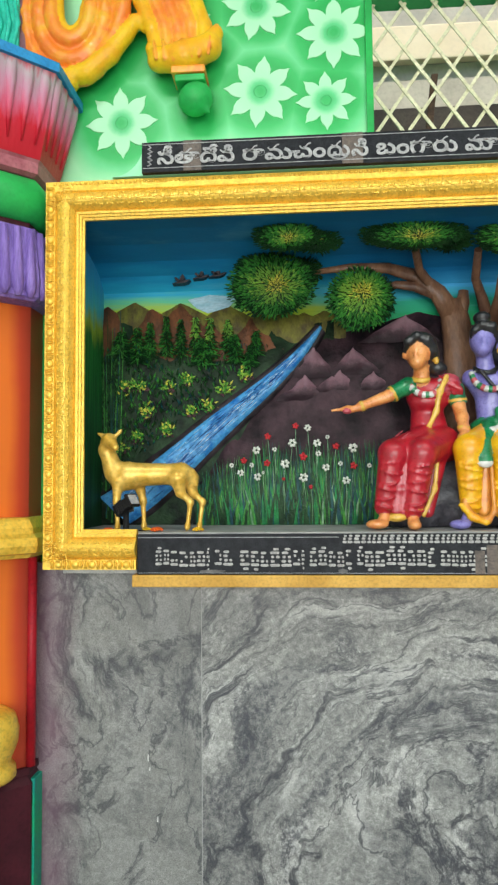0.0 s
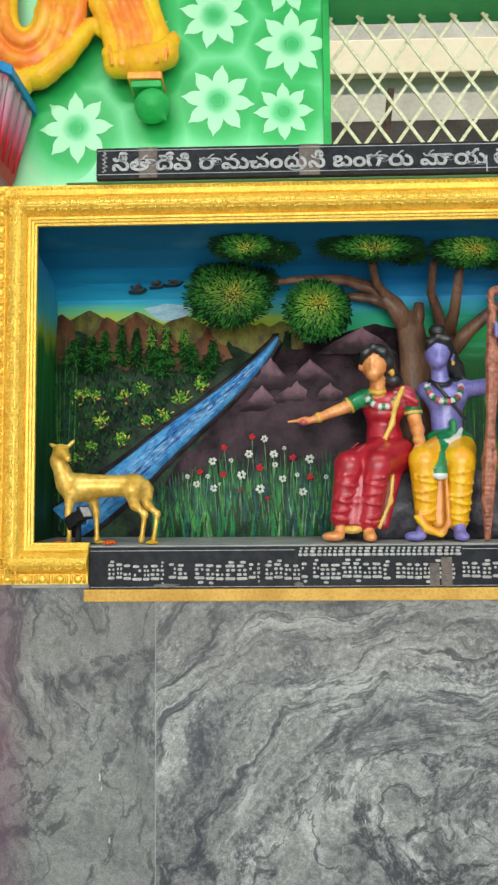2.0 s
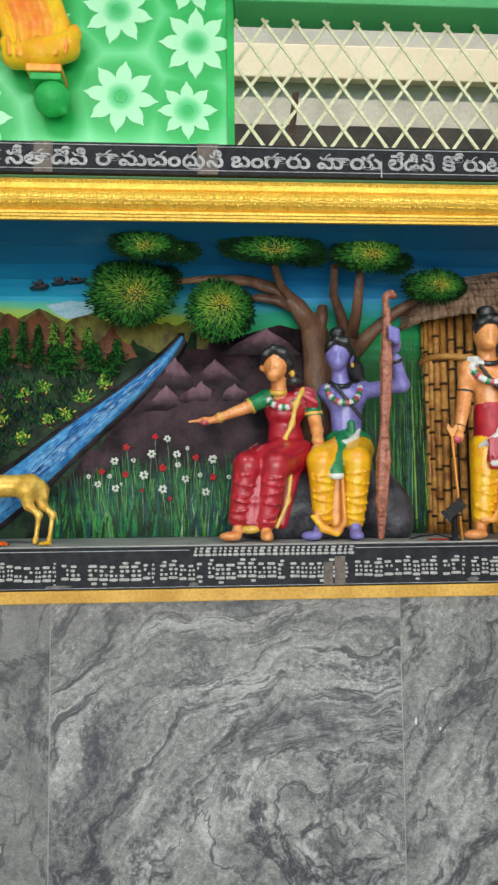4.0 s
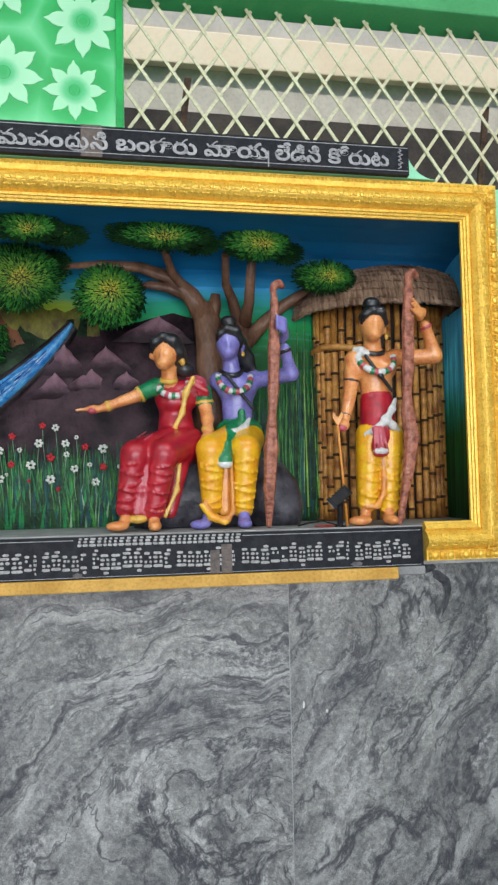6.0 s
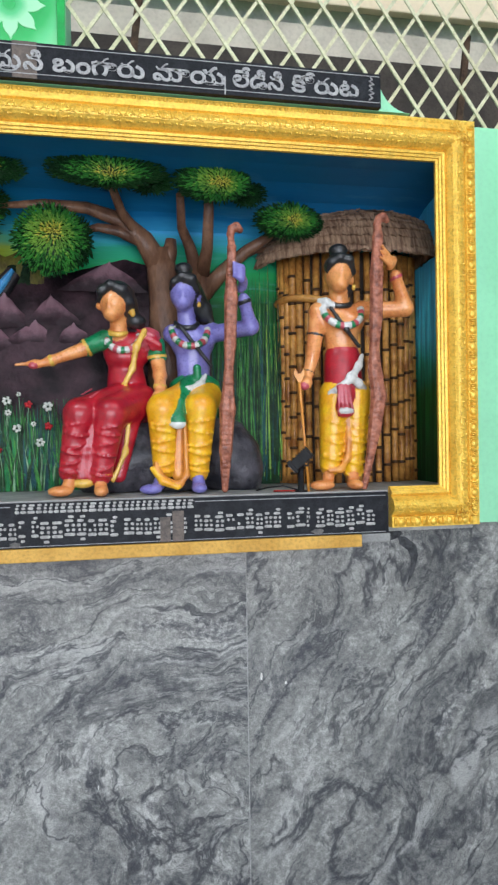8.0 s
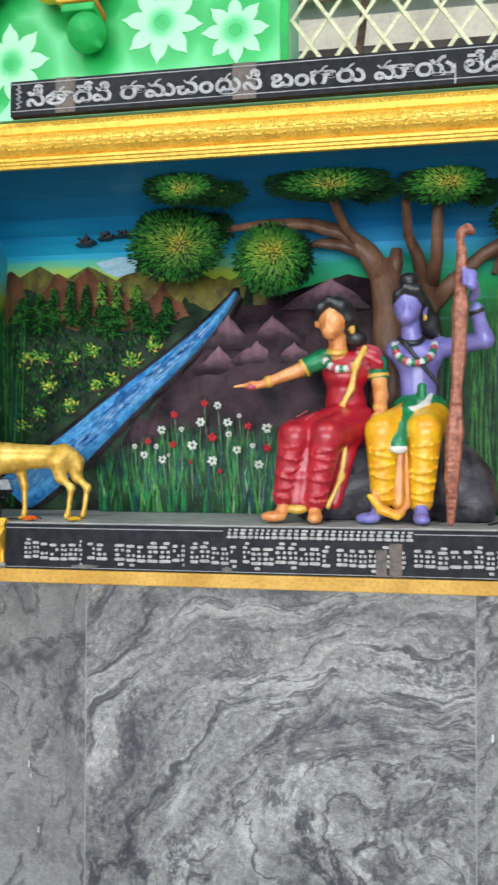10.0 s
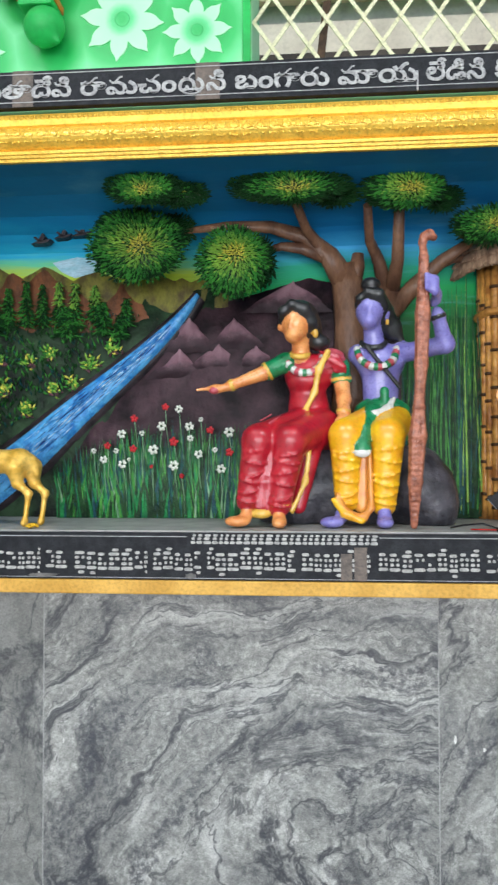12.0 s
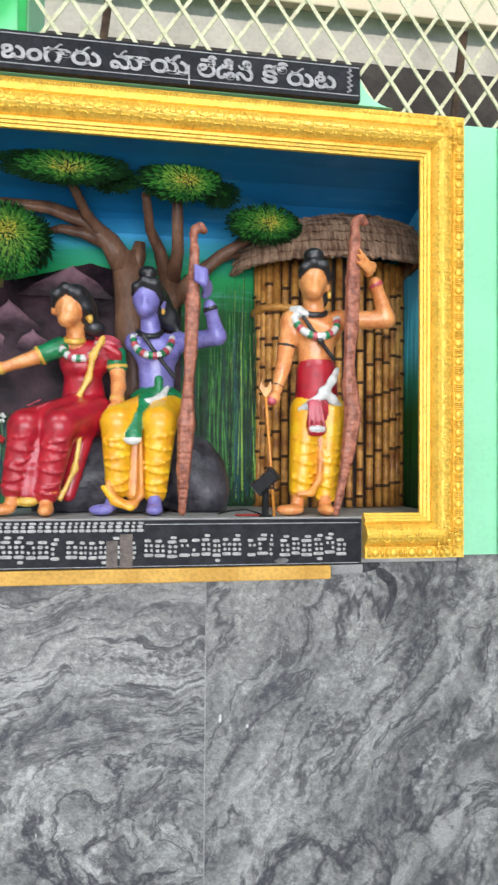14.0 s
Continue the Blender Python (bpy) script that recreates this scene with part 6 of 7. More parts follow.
def graded_shaft():
    """Orange column paint that turns dark red towards its outer edge."""
    m, t, b = nodes_of("graded_orange")
    g = t.nodes.new("ShaderNodeNewGeometry")
    sep = t.nodes.new("ShaderNodeSeparateXYZ")
    t.links.new(g.outputs["Position"], sep.inputs[0])
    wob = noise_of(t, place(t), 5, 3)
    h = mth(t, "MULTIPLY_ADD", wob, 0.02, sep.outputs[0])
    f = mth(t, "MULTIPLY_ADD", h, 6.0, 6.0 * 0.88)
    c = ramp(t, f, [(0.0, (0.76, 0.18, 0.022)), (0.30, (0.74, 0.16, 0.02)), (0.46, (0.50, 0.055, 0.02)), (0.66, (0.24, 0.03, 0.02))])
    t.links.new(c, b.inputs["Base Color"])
    b.inputs["Roughness"].default_value = 0.42
    b.inputs["Specular IOR Level"].default_value = 0.3
    bump(t, noise_of(t, place(t), 90, 3), 0.08, 0.003, b)
    return m


def bell_paint():
    """Lotus bell paint: crimson at the foot through pink to grey-white at the brim, in upright strokes."""
    m, t, b = nodes_of("lotus_bell_paint")
    g = t.nodes.new("ShaderNodeNewGeometry")
    sep = t.nodes.new("ShaderNodeSeparateXYZ")
    t.links.new(g.outputs["Position"], sep.inputs[0])
    strokes = noise_of(t, place(t, (60, 60, 4)), 1.0, 4, 0.6)
    h = mth(t, "DIVIDE", mth(t, "SUBTRACT", mth(t, "MULTIPLY_ADD", strokes, 0.10, sep.outputs[2]), 2.465), 0.25)
    c = ramp(t, h, [(0.0, (0.45, 0.008, 0.02)), (0.36, (0.54, 0.015, 0.035)), (0.52, (0.58, 0.10, 0.18)), (0.72, (0.52, 0.24, 0.34)), (0.92, (0.42, 0.34, 0.37)), (1.0, (0.50, 0.14, 0.17))])
    t.links.new(c, b.inputs["Base Color"])
    b.inputs["Roughness"].default_value = 0.42
    b.inputs["Specular IOR Level"].default_value = 0.3
    bump(t, strokes, 0.5, 0.004, b)
    return m


SHAFT, BELL = graded_shaft(), bell_paint()
BLUE = paint("sky_blue_trim_paint", (0.04, 0.30, 0.62), (0.03, 0.24, 0.54), 0.4, 12, 90, 0.1)
PURPLE = paint("purple_petal_paint", (0.30, 0.20, 0.58), (0.17, 0.10, 0.38), 0.4, 18, 70, 0.6, stretch=(3, 3, 0.5))
MAROON = paint("dark_maroon_paint", (0.07, 0.012, 0.02), (0.045, 0.008, 0.014), 0.45, 12, 90, 0.1)
TEAL = paint("teal_green_paint", (0.015, 0.36, 0.16), (0.01, 0.26, 0.20), 0.4, 9, 90, 0.15)
TURQ = paint("turquoise_panel_paint", (0.05, 0.62, 0.44), (0.03, 0.46, 0.34), 0.35, 22, 60, 0.8)
MAUVE = paint("mauve_frame_paint", (0.27, 0.13, 0.15), (0.20, 0.09, 0.11), 0.45, 12, 90, 0.1)
CRIMSON = paint("crimson_band_paint", (0.42, 0.012, 0.02), (0.30, 0.01, 0.02), 0.4, 12, 90, 0.15)
PINK = paint("dusty_pink_paint", (0.48, 0.17, 0.20), (0.36, 0.10, 0.13), 0.45, 14, 90, 0.15)

pillar = thing("pillar", "eight-sided painted pillar with lotus capital and gold ring", "pillar", at=(PX, PY, 0))


def up(z):
    """Heights within the capital."""
    return z + 0.038 + 0.1 * (z - 1.96) if z > 1.95 else z


def ring(name, prof, mat, flats=True, label="", cy=PY):
    bm = B()
    lathe(bm, [(r * OCT, up(z)) for r, z in prof], (PX, cy), 8, 0, flats)
    return onto(part(name, bm, mat, None, label), pillar)


ring("base", [(0.165, 0.0), (0.165, 0.62), (0.150, 0.645)], MAROON, cy=PY + 0.045)
bm = B()
box(bm, (PX + 0.150, PY - 0.012, 0.0), (PX + 0.172, 1.998, 0.63), 0.004)
onto(part("base_side", bm, TEAL, None, "teal green side of the base"), pillar)
ring("base_panel", [(0.160, 0.6455), (0.158, 0.665)], MAROON, cy=PY + 0.045)
bm = B()
box(bm, (PX - 0.10, PY - 0.179, 0.0), (PX + 0.108, PY - 0.1655, 0.60), 0.004)
box(bm, (PX + 0.05, PY - 0.18, 0.0), (PX + 0.075, PY - 0.1792, 0.50))
onto(part("base_face", bm, MAROON), pillar)
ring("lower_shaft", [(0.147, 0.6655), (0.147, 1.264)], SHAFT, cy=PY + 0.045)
ring("gold_ring", [(0.172, 1.2645), (0.180, 1.275), (0.196, 1.280), (0.202, 1.300), (0.198, 1.322), (0.184, 1.334), (0.184, 1.350), (0.172, 1.372), (0.166, 1.378)], GOLD_FLAT)
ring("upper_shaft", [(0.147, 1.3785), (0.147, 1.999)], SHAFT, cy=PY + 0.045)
purple = ring("purple_cup", [(0.184, 1.9625), (0.196, 1.972), (0.198, 2.02), (0.188, 2.10), (0.180, 2.158)], PURPLE)
ring("neck", [(0.160, 2.1585), (0.160, 2.178)], MAROON)
bm = B()
prof = [(0.165, 2.178)] + [(0.166 + 0.034 * math.sin(math.radians(a)), 2.238 - 0.058 * math.cos(math.radians(a))) for a in range(10, 171, 16)] + [(0.165, 2.298)]
lathe(bm, [(r * OCT, up(z)) for r, z in prof], (PX, PY), 8, 0, False)
onto(part("green_roll", bm, GREEN), pillar)
ring("pink_collar", [(0.172, 2.2985), (0.188, 2.306), (0.190, 2.335), (0.196, 2.342)], PINK)
bell = ring("lotus_bell", [(0.196, 2.3425), (0.204, 2.37), (0.222, 2.44), (0.240, 2.52), (0.250, 2.566)], BELL)
ring("blue_brim", [(0.262, 2.5665), (0.262, 2.592), (0.24, 2.6)], BLUE)
# scalloped petals under the brim and on the purple band
for a in range(8):
    ang = math.tau * a / 8
    out, side = Vector((math.cos(ang), math.sin(ang), 0)), Vector((-math.sin(ang), math.cos(ang), 0))
    if out.y > 0.3 or out.x < -0.8:
        continue
    for k in (-1.5, -0.5, 0.5, 1.5):
        bm = B()
        base = Vector((PX, PY, 0)) + out * 0.243 + side * (k * 0.050)
        tube(bm, [base + Vector((0, 0, up(2.563))), base - out * 0.006 + Vector((0, 0, up(2.53))), base - out * 0.020 - side * k * 0.004 + Vector((0, 0, up(2.45))), base - out * 0.036 - side * k * 0.010 + Vector((0, 0, up(2.375)))], [0.015, 0.018, 0.010, 0.003], 10, 0, (1, 1, 1))
        onto(part("bell_petal", bm, BELL), bell)
        bm = B()
        base = Vector((PX, PY, 0)) + out * 0.188 + side * (k * 0.038)
        tube(bm, [base + Vector((0, 0, up(2.15))), base + out * 0.004 + Vector((0, 0, up(2.06))), base + out * 0.010 + Vector((0, 0, up(1.99))), base + out * 0.008 + Vector((0, 0, up(1.968)))], [0.010, 0.015, 0.017, 0.008], 10)
        onto(part("purple_petal", bm, PURPLE), purple)
# gold vase ornament and red edge strip on the lower shaft
bm = B()
lathe(bm, [(0.072, 0.666), (0.080, 0.675), (0.078, 0.70), (0.064, 0.712), (0.070, 0.73), (0.084, 0.765), (0.086, 0.80), (0.076, 0.838), (0.05, 0.856), (0.02, 0.862)], (PX + 0.075, PY - 0.115), 20)
onto(part("gold_pot", bm, GOLD_FLAT), pillar)
bm = B()
tube(bm, [(PX + 0.160, PY - 0.014, 0.668), (PX + 0.160, PY - 0.014, 1.262)], 0.0135, 10)
onto(part("edge_bead", bm, CRIMSON), pillar)
pier = thing("upper_pier", "mauve framed pier block with a turquoise carved panel", "pier", at=(-1.1, 2.0, 2.7))
bm = B()
box(bm, (-1.25, 1.985, 2.702), (-0.838, 2.065, 3.69), 0.006)
onto(part("block", bm, MAUVE), pier)
bm = B()
box(bm, (-1.20, 1.972, 2.77), (-0.858, 1.9845, 3.5), 0.004)
panel = onto(part("panel", bm, TURQ), pier)
for k in range(12):
    bm = B()
    tube(bm, [(-1.19 + 0.028 * k, 1.971, 2.78 + 0.02 * (k % 2)), (-1.165 + 0.028 * k, 1.966, 2.91), (-1.19 + 0.028 * k, 1.971, 3.06)], [0.004, 0.009, 0.004], 8)
    onto(part("carved_curl", bm, TURQ), panel)

# ---- scrolled bracket on the green pier ----


def flame_paint():
    """Orange plaster streaked with yellow along its curls."""
    m, t, b = nodes_of("orange_yellow_scroll_paint")
    n1 = noise_of(t, place(t, (1, 1, 0.6)), 7, 3, 0.5, 1.0)
    n2 = noise_of(t, place(t, (1, 1, 1)), 32, 4, 0.6, 0.8)
    f = mth(t, "ADD", mth(t, "MULTIPLY", n1, 0.7), mth(t, "MULTIPLY", n2, 0.3))
    c = ramp(t, f, [(0.30, (0.78, 0.14, 0.015)), (0.47, (0.82, 0.22, 0.02)), (0.58, (0.84, 0.36, 0.02)), (0.70, (0.80, 0.48, 0.03))])
    t.links.new(c, b.inputs["Base Color"])
    b.inputs["Roughness"].default_value = 0.36
    b.inputs["Coat Weight"].default_value = 0.2
    bump(t, n2, 0.5, 0.006, b)
    return m


FLAME = flame_paint()
LEMON = paint("lemon_scroll_paint", (0.84, 0.52, 0.015), (0.82, 0.36, 0.015), 0.36, 11, 80, 0.5, coat=0.2, grime=0.1)
bracket = thing("scroll_bracket", "orange and yellow plaster scroll bracket with a green bud", "bracket", at=(-0.5, 2.06, 2.7))
c = Clay(0.008)
for k, off in enumerate((0.0, 0.030, 0.062, 0.094, 0.122, 0.150)):
    rx, rz = 0.152 - off * 0.72, 0.222 - off
    loop = [(-0.695 + rx * math.cos(radians(a)), 2.008 + 0.010 * (k % 2) - 0.004 * k, 2.962 + rz * math.sin(radians(a))) for a in range(180, 361, 15)]
    pts = [(loop[0][0], 2.01, 3.14)] + loop + [(loop[-1][0] + 0.035, 2.01, 3.14)]
    c.line(pts, 0.024 if k % 2 == 0 else 0.017, 1 if k == 5 else 0, k)
c.line([(-0.72, 2.0, 2.742), (-0.645, 2.0, 2.757), (-0.575, 2.003, 2.815), (-0.525, 2.006, 2.880), (-0.495, 2.01, 2.922), (-0.474, 2.012, 2.918), (-0.466, 2.014, 2.892)], [0.028, 0.032, 0.030, 0.026, 0.022, 0.017, 0.010], 1, 28, 1, (0.0015, 60, 0.8))
c.line([(-0.655, 1.995, 2.778), (-0.60, 1.997, 2.820), (-0.555, 2.0, 2.885), (-0.53, 2.0, 2.96), (-0.515, 2.0, 3.14)], [0.014, 0.018, 0.020, 0.022, 0.022], 0, 29)
for k in range(5):
    c.line([(-0.51 + 0.046 * k, 2.012, 3.14), (-0.475 + 0.041 * k, 2.010, 2.985), (-0.438 + 0.040 * k, 2.005, 2.890), (-0.420 + 0.036 * k, 2.0, 2.800)], [0.028, 0.026, 0.025, 0.025], 1 if k in (0, 4) else 0, 10 + k)
c.line([(-0.51, 2.01, 3.14), (-0.475, 2.012, 3.0), (-0.458, 2.012, 2.965)], [0.03, 0.022, 0.012], 0, 16)
c.cap((-0.795, 2.0, 2.752), (-0.705, 2.0, 2.728), 0.036, 0.032, 1, 30)
body = new("scroll", c.mesh("scroll", [FLAME, LEMON], 0.006, None, 2.066))
onto(body, bracket)
c = Clay(0.015)
c.line([(-0.415, 2.0, 2.785), (-0.335, 1.992, 2.785), (-0.262, 2.0, 2.818)], [0.036, 0.046, 0.040], 0, 0)
c.line([(-0.420, 2.0, 2.79), (-0.440, 2.0, 2.825), (-0.446, 2.0, 2.848)], [0.032, 0.018, 0.004], 0, 0).line([(-0.262, 2.0, 2.82), (-0.240, 2.0, 2.862), (-0.236, 2.0, 2.890)], [0.034, 0.020, 0.004], 0, 0)
for k in range(7):
    c.cap((-0.420 + 0.027 * k, 1.962, 2.762 + 0.003 * abs(k - 2)), (-0.428 + 0.029 * k, 1.966, 2.828), 0.006, 0.005, 1, 2)
onto(new("cup", c.mesh("cup", [LEMON, FLAME], 0.005, None, 2.066)), bracket)["label"] = "yellow cupped scroll foot"
bm = B()
box(bm, (-0.375, 1.965, 2.722), (-0.270, 2.065, 2.745), 0.005)
onto(part("collar", bm, FLAME), bracket)
bm = B()
box(bm, (-0.365, 1.972, 2.70), (-0.272, 2.065, 2.7215), 0.005)
onto(part("green_collar", bm, GREEN), bracket)
c = Clay(0.01)
c.ell((-0.305, 2.01, 2.660), (0.055, 0.05, 0.050), 0, 0, 0.3).cap((-0.285, 2.005, 2.635), (-0.262, 2.0, 2.612), 0.022, 0.005, 0, 0)
onto(new("bud", c.mesh("bud", [GREEN], 0.005)), bracket)["label"] = "glossy green bud"

# ---- lettering ----


def letters(text, x0, x1, z0, height, y, mat, parent, name="word"):
    """Raised letters of one word, fitted between x0 and x1 on a plate that faces -y."""
    cu = bpy.data.curves.new(name, "FONT")
    cu.body, cu.size, cu.extrude, cu.resolution_u, cu.bevel_depth, cu.bevel_resolution = text, 1.0, 0.012, 3, 0.014, 0
    cu.offset = 0.012
    tmp = bpy.data.objects.new(name, cu)
    scene.collection.objects.link(tmp)
    me = bpy.data.meshes.new_from_object(tmp.evaluated_get(bpy.context.evaluated_depsgraph_get()))
    bpy.data.objects.remove(tmp)
    co = np.array([v.co[:] for v in me.vertices])
    sx = (x1 - x0) / (co[:, 0].max() - co[:, 0].min())
    lo = co[:, 0].min()
    for v in me.vertices:
        v.co = Vector((x0 + (v.co.x - lo) * sx, y - 0.0006 - (v.co.z + 0.032) * 0.03, z0 + v.co.y * height))
    me.materials.clear()
    me.materials.append(mat)
    return under(new(name, me), parent)


UP = 1.8278
for text, x0, x1 in (("సీతాదేవి", -0.388, -0.168), ("రామచం", -0.146, 0.086), ("దు", 0.090, 0.152), ("ని", 0.156, 0.203), ("బంగారు", 0.224, 0.444), ("మాయ", 0.463, 0.645), ("లేడిని", 0.664, 0.797), ("కోరుట", 0.817, 1.000)):
    letters(text, x0, x1, 2.3710, 0.060, UP, LETTER, upper_sign)
bm = B()
tube(bm, [(0.122 + 0.022 * math.cos(radians(a)), UP - 0.0008, 2.372 + 0.008 * math.sin(radians(a))) for a in range(-10, -215, -15)], 0.0022, 5)
onto(part("subscript", bm, LETTER), upper_sign)
bm = B()
for z in (2.3595, 2.4275):
    box(bm, (-0.428, UP - 0.0012, z), (1.058, UP, z + 0.0018))
for x in (-0.405, 1.038):
    for k in range(5):
        tube(bm, [(x - 0.010, UP - 0.001, 2.366 + 0.012 * k), (x + 0.004 * (k % 2), UP - 0.001, 2.372 + 0.012 * k), (x - 0.006, UP - 0.001, 2.377 + 0.012 * k)], 0.0022, 5)
onto(part("border_line", bm, LETTER, None, "thin silver border"), upper_sign)
for x0, x1 in ((-0.313, -0.262), (0.131, 0.188)):
    bm = B()
    box(bm, (x0, UP - 0.0005, 2.350), (x1, UP + 0.0010, 2.4372))
    onto(part("tape_patch", bm, TAPE, None, "brown tape stuck over the plaque"), upper_sign)
bm = B()
box(bm, (0.643, UP - 0.0018, 2.349), (0.6465, UP, 2.395))
onto(part("plate_joint", bm, LETTER, None, "pale joint between plates"), upper_sign)

# donors' names stand as plain bars


def pill(bm, x0, z0, x1, z1, y):
    """A plain bar with rounded ends."""
    r = min(x1 - x0, z1 - z0) / 2
    pts = []
    for cx, cz, a0 in ((x1 - r, z1 - r, 0), (x0 + r, z1 - r, 90), (x0 + r, z0 + r, 180), (x1 - r, z0 + r, 270)):
        pts += [(cx + r * math.cos(radians(a0 + k)), cz + r * math.sin(radians(a0 + k))) for k in (0, 45, 90)]
    prism(bm, pts, y, y - 0.0012)


DOWN = 1.8568
bar_r = random.Random(21)
WORN = paint("worn_silver_lettering", (0.52, 0.51, 0.49), (0.34, 0.33, 0.32), 0.5, 70, 260, 0.2, grime=0.4)
for x0, x1 in ((-0.400, -0.247), (-0.235, -0.175), (-0.165, 0.013), (0.025, 0.143), (0.153, 0.365), (0.375, 0.535), (0.552, 0.784), (0.795, 0.860), (0.874, 1.043)):
    bm = B()
    x = x0
    while x < x1 - 0.008:
        w = min(bar_r.uniform(0.020, 0.032), x1 - x)
        dz = bar_r.uniform(-0.003, 0.003)
        pill(bm, x, 1.2450 + dz, x + w - 0.003, 1.2525 + dz, DOWN)
        for lo in (1.2560, 1.2675):
            if bar_r.random() < 0.8:
                pill(bm, x + w * bar_r.uniform(0, 0.15), lo + dz, x + w * bar_r.uniform(0.35, 0.45), lo + 0.0075 + dz, DOWN)
            if bar_r.random() < 0.8:
                pill(bm, x + w * bar_r.uniform(0.52, 0.6), lo + dz, x + w * bar_r.uniform(0.8, 0.9), lo + 0.0075 + dz, DOWN)
        pill(bm, x + 0.001, 1.2790 + dz, x + w * bar_r.uniform(0.55, 0.85), 1.2860 + dz, DOWN)
        if bar_r.random() < 0.45:
            pill(bm, x + w * 0.3, 1.2890 + dz, x + w * 0.8, 1.2955 + dz, DOWN)
        if bar_r.random() < 0.2:
            pill(bm, x + w * 0.3, 1.2330 + dz, x + w * 0.8, 1.2400 + dz, DOWN)
        x += w
    tagged(onto(part("name_bar", bm, WORN), lower_sign), kind="stuff")
bm = B()
x = 0.115
while x < 0.545:
    w = bar_r.uniform(0.012, 0.022)
    pill(bm, x, 1.3055, x + w - 0.002, 1.3125, DOWN)
    pill(bm, x + 0.002, 1.3145, x + w * 0.75, 1.3215, DOWN)
    pill(bm, x + 0.004, 1.3230, x + w * 0.9, 1.3285, DOWN)
    x += w
tagged(onto(part("small_writing_bar", bm, WORN), lower_sign), kind="stuff")
bm = B()
for a, c in ((-0.448, 0.105), (0.555, 1.07)):
    box(bm, (a, DOWN - 0.0012, 1.3215), (c, DOWN, 1.3232))
box(bm, (-0.448, DOWN - 0.0012, 1.2245), (1.07, DOWN, 1.2258))
onto(part("border_line", bm, LETTER, None, "thin silver border"), lower_sign)
for x0, x1, z1 in ((0.466, 0.492, 1.285), (0.497, 0.526, 1.300)):
    bm = B()
    box(bm, (x0, DOWN - 0.0016, 1.2225), (x1, DOWN + 0.001, z1), 0.0004)
    onto(part("tape_patch", bm, TAPE, None, "brown tape stuck over the plaque"), lower_sign)
STAIN = paint("cement_smear", (0.20, 0.19, 0.185), (0.10, 0.10, 0.10), 0.7, 50, 160, 0.4)
for x0, x1, z0, z1 in ((-0.28, -0.20, 1.2225, 1.236), (0.10, 0.13, 1.2225, 1.238), (0.86, 0.90, 1.224, 1.24)):
    bm = B()
    n = 12
    cx, cz = (x0 + x1) / 2, (z0 + z1) / 2
    prism(bm, [(cx + (x1 - x0) / 2 * math.cos(math.tau * k / n) * bar_r.uniform(0.6, 1.05), cz + (z1 - z0) / 2 * math.sin(math.tau * k / n) * bar_r.uniform(0.6, 1.0)) for k in range(n)], DOWN, DOWN - 0.0022)
    onto(part("smear", bm, STAIN, None, "dried cement smear"), lower_sign)

# ---- small spotlights on the ledge ----
BLACK = paint("black_plastic", (0.018, 0.018, 0.020), (0.010, 0.010, 0.011), 0.45, 30, 200, 0.1, spec=0.2)
LENS = paint("clear_lens", (0.45, 0.47, 0.50), (0.30, 0.32, 0.36), 0.12, 60, 200, 0.05, spec=0.6)
CABLE_RED = paint("red_wire", (0.45, 0.02, 0.015), (0.3, 0.015, 0.01), 0.4, 60, 200, 0.05)


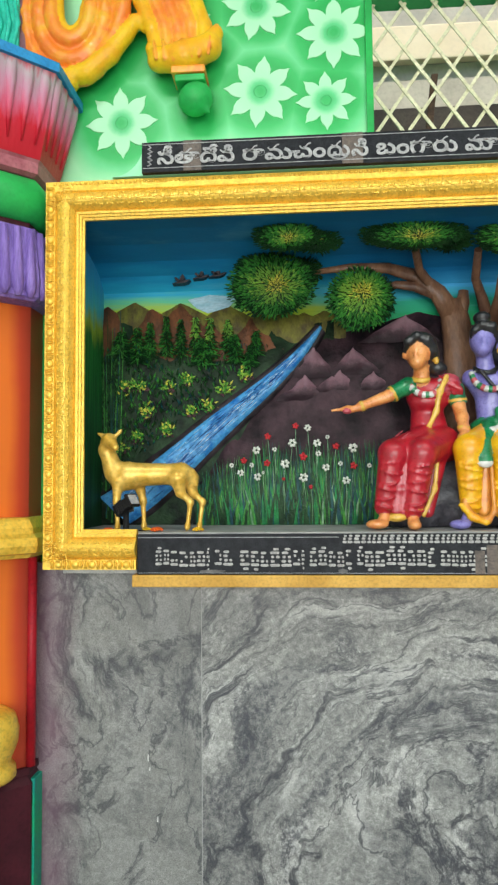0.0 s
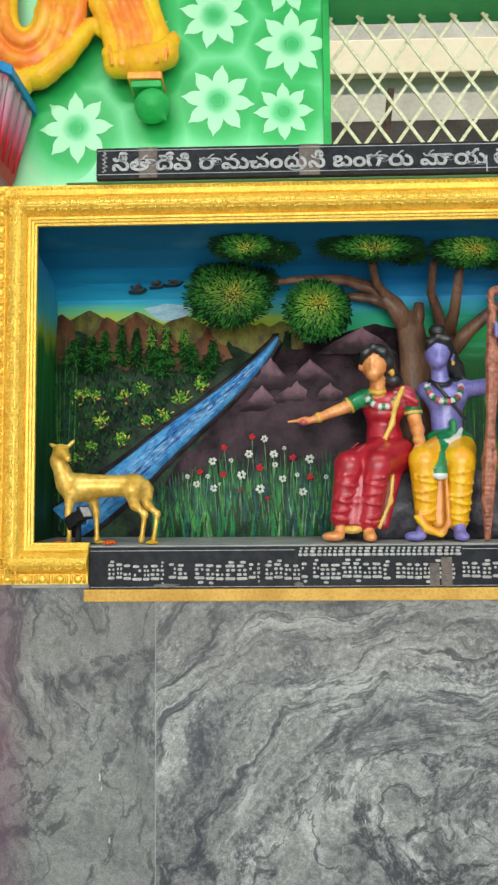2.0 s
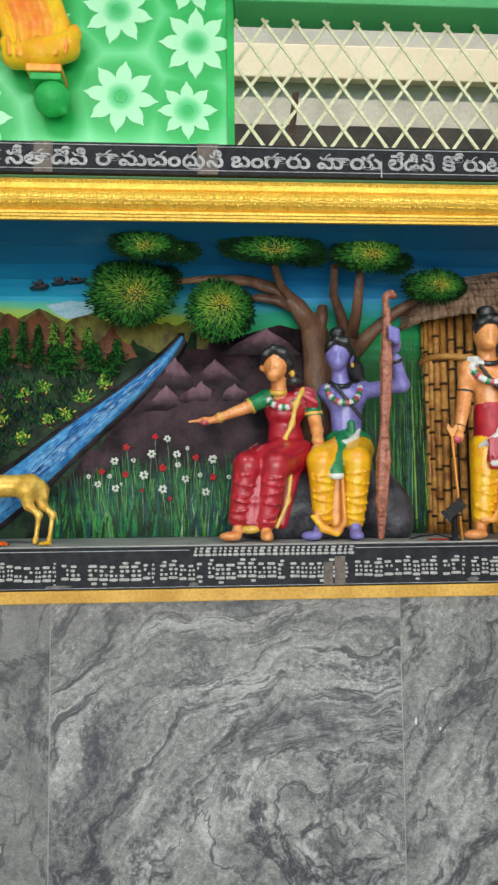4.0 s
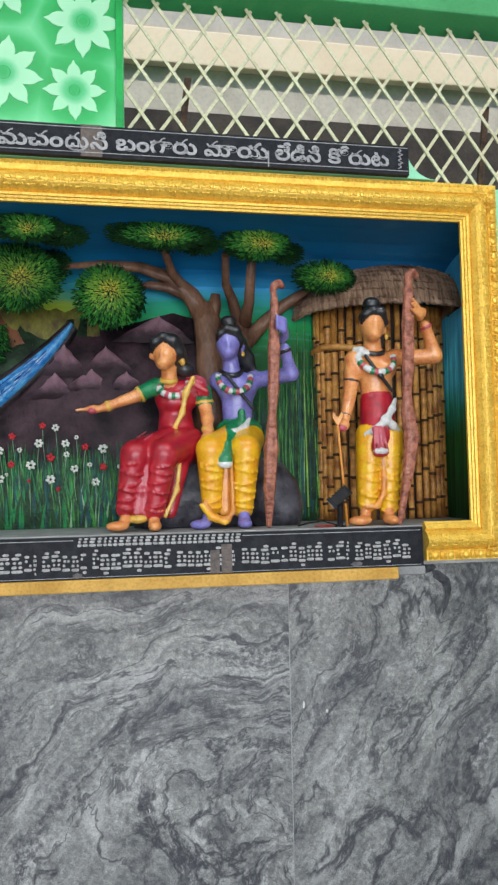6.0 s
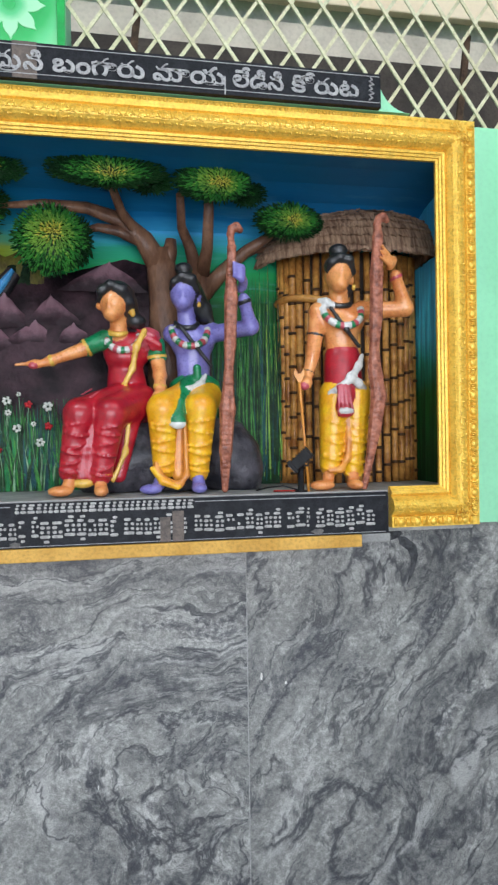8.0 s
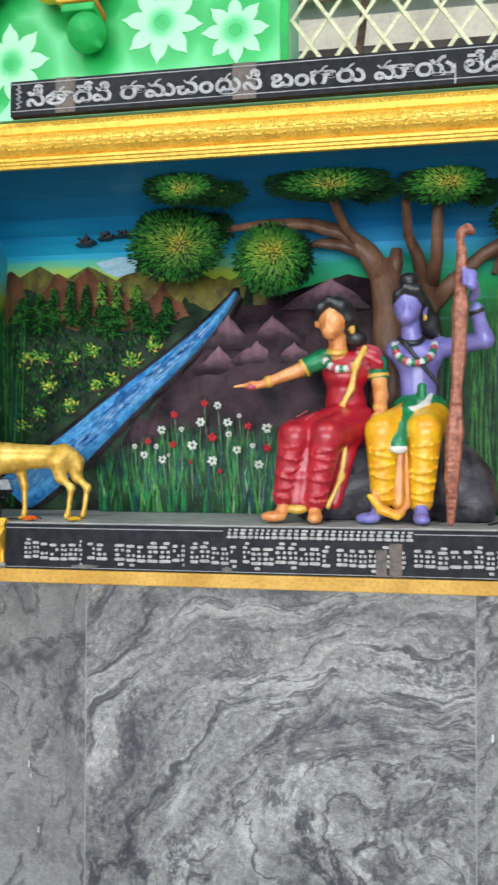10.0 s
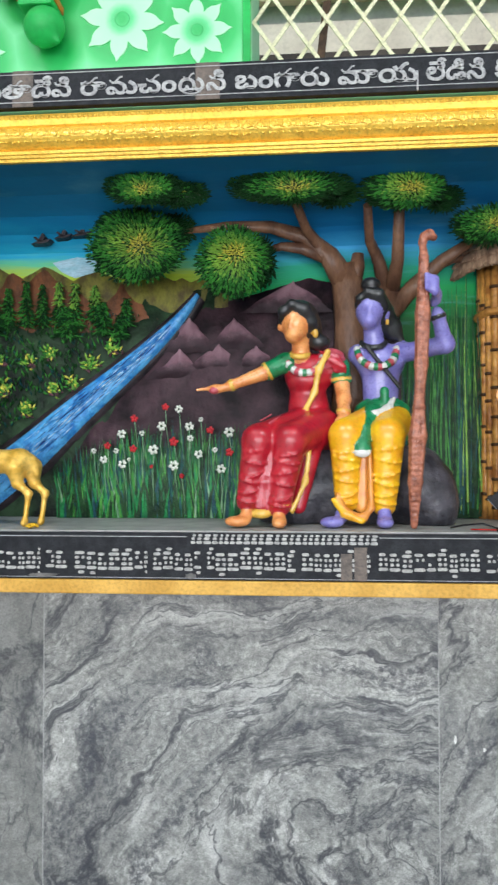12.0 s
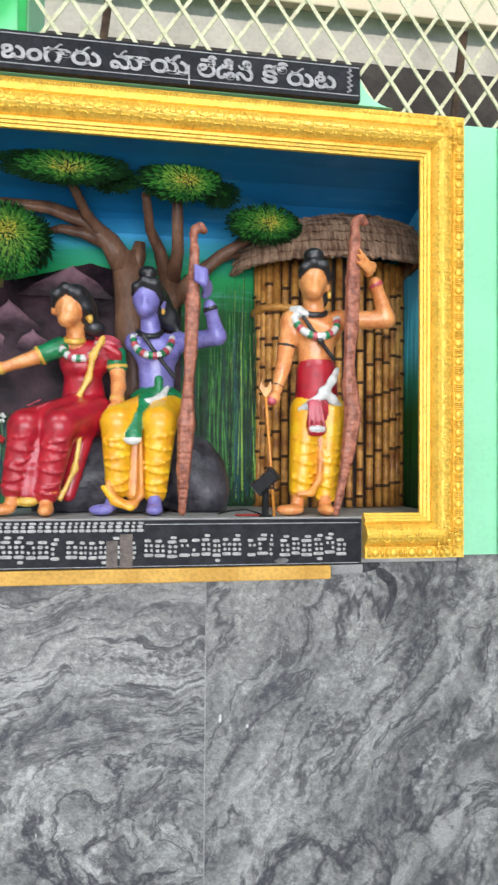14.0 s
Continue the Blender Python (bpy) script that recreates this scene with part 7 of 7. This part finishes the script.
def spotlight(x, z, aim, label):
    """A finned black lamp head tilted on a flat bracket above a round foot; aim turns it about y and z in degrees."""
    ob = thing("spotlight", label, "spotlight", "spotlights on the ledge", (x, 1.895, 1.335))
    bm = B()
    lathe(bm, [(0.017, 0.0), (0.017, 0.004), (0.009, 0.006), (0.008, z - 1.335 - 0.006)], (0, 0), 14)
    part("foot", bm, BLACK, ob)
    bm = B()
    box(bm, (-0.019, -0.0022, z - 1.335 - 0.012), (0.019, 0.0022, z - 1.335 - 0.007))
    for sx in (-0.021, 0.018):
        box(bm, (sx, -0.006, z - 1.335 - 0.012), (sx + 0.003, 0.006, z - 1.335 + 0.012))
    part("bracket", bm, BLACK, ob)
    turn = Matrix.Translation((0, 0, z - 1.335 + 0.006)) @ Euler((0, radians(aim[0]), radians(aim[1]))).to_matrix().to_4x4()
    bm = B()
    box(bm, (-0.030, -0.016, -0.015), (0.026, 0.016, 0.015), 0.003)
    for k in range(5):
        box(bm, (-0.034 + 0.008 * k, -0.018, -0.018), (-0.031 + 0.008 * k, 0.018, 0.018))
    box(bm, (0.022, -0.021, -0.020), (0.032, 0.021, 0.020), 0.003)
    bm.transform(turn)
    head = part("lamp_head", bm, BLACK, ob)
    bm = B()
    box(bm, (0.0315, -0.016, -0.015), (0.0335, 0.016, 0.015), 0.0008)
    bm.transform(turn)
    part("lens", bm, LENS, head, "glassy lens")
    return ob


spotlight(-0.492, 1.405, (-32, -28), "small black spotlight standing before the gold deer")
spotlight(0.846, 1.415, (42, 160), "small black spotlight standing before the hut")


def cable(pts, mat, label):
    bm = B()
    tube(bm, pts, 0.0022, 6)
    return tagged(part("cable", bm, mat), label, "cable", "cables on the ledge")


cable([(-0.50, 1.90, 1.339), (-0.53, 1.905, 1.338), (-0.555, 1.92, 1.3375), (-0.60, 1.93, 1.3375)], CABLE_RED, "short red wire lying on the ledge")
cable([(-0.485, 1.90, 1.339), (-0.45, 1.93, 1.338), (-0.41, 1.94, 1.342), (-0.395, 1.945, 1.3375)], BLACK, "thin black wire lying on the ledge")
cable([(0.84, 1.90, 1.34), (0.80, 1.91, 1.352), (0.76, 1.93, 1.3465), (0.735, 1.95, 1.338)], BLACK, "thin black wire lying on the ledge")
cable([(0.838, 1.90, 1.338), (0.80, 1.905, 1.3385), (0.775, 1.915, 1.3378)], CABLE_RED, "short red wire lying on the ledge")
MARIGOLD = paint("marigold_petals", (0.80, 0.14, 0.015), (0.55, 0.07, 0.01), 0.6, 90, 200, 0.4)
MARI_Y = paint("yellow_marigold_petals", (0.80, 0.50, 0.02), (0.62, 0.34, 0.015), 0.6, 90, 200, 0.4)
for x, y, s, mat, lab in ((-0.405, 1.90, 1.0, MARIGOLD, "orange marigold head lying on the stone ledge"), (-0.288, 1.905, 0.9, MARI_Y, "yellow marigold head lying on the stone ledge"), (-0.545, 1.90, 0.9, MARIGOLD, "orange marigold head lying on the stone ledge"), (-0.44, 1.93, 0.7, MARI_Y, "yellow marigold head lying on the stone ledge")):
    bm = B()
    for k in range(16):
        a = k * 2.4
        r = 0.016 * math.sqrt((k + 0.5) / 16) * s
        ball(bm, (x + r * math.cos(a), y + r * math.sin(a), 1.3395 + 0.006 * s * (1 - k / 18)), (0.006 * s, 0.005 * s, 0.0042 * s), None, 6, 4)
    tagged(part("marigold", bm, mat), lab, "flower", "offerings on the ledge")
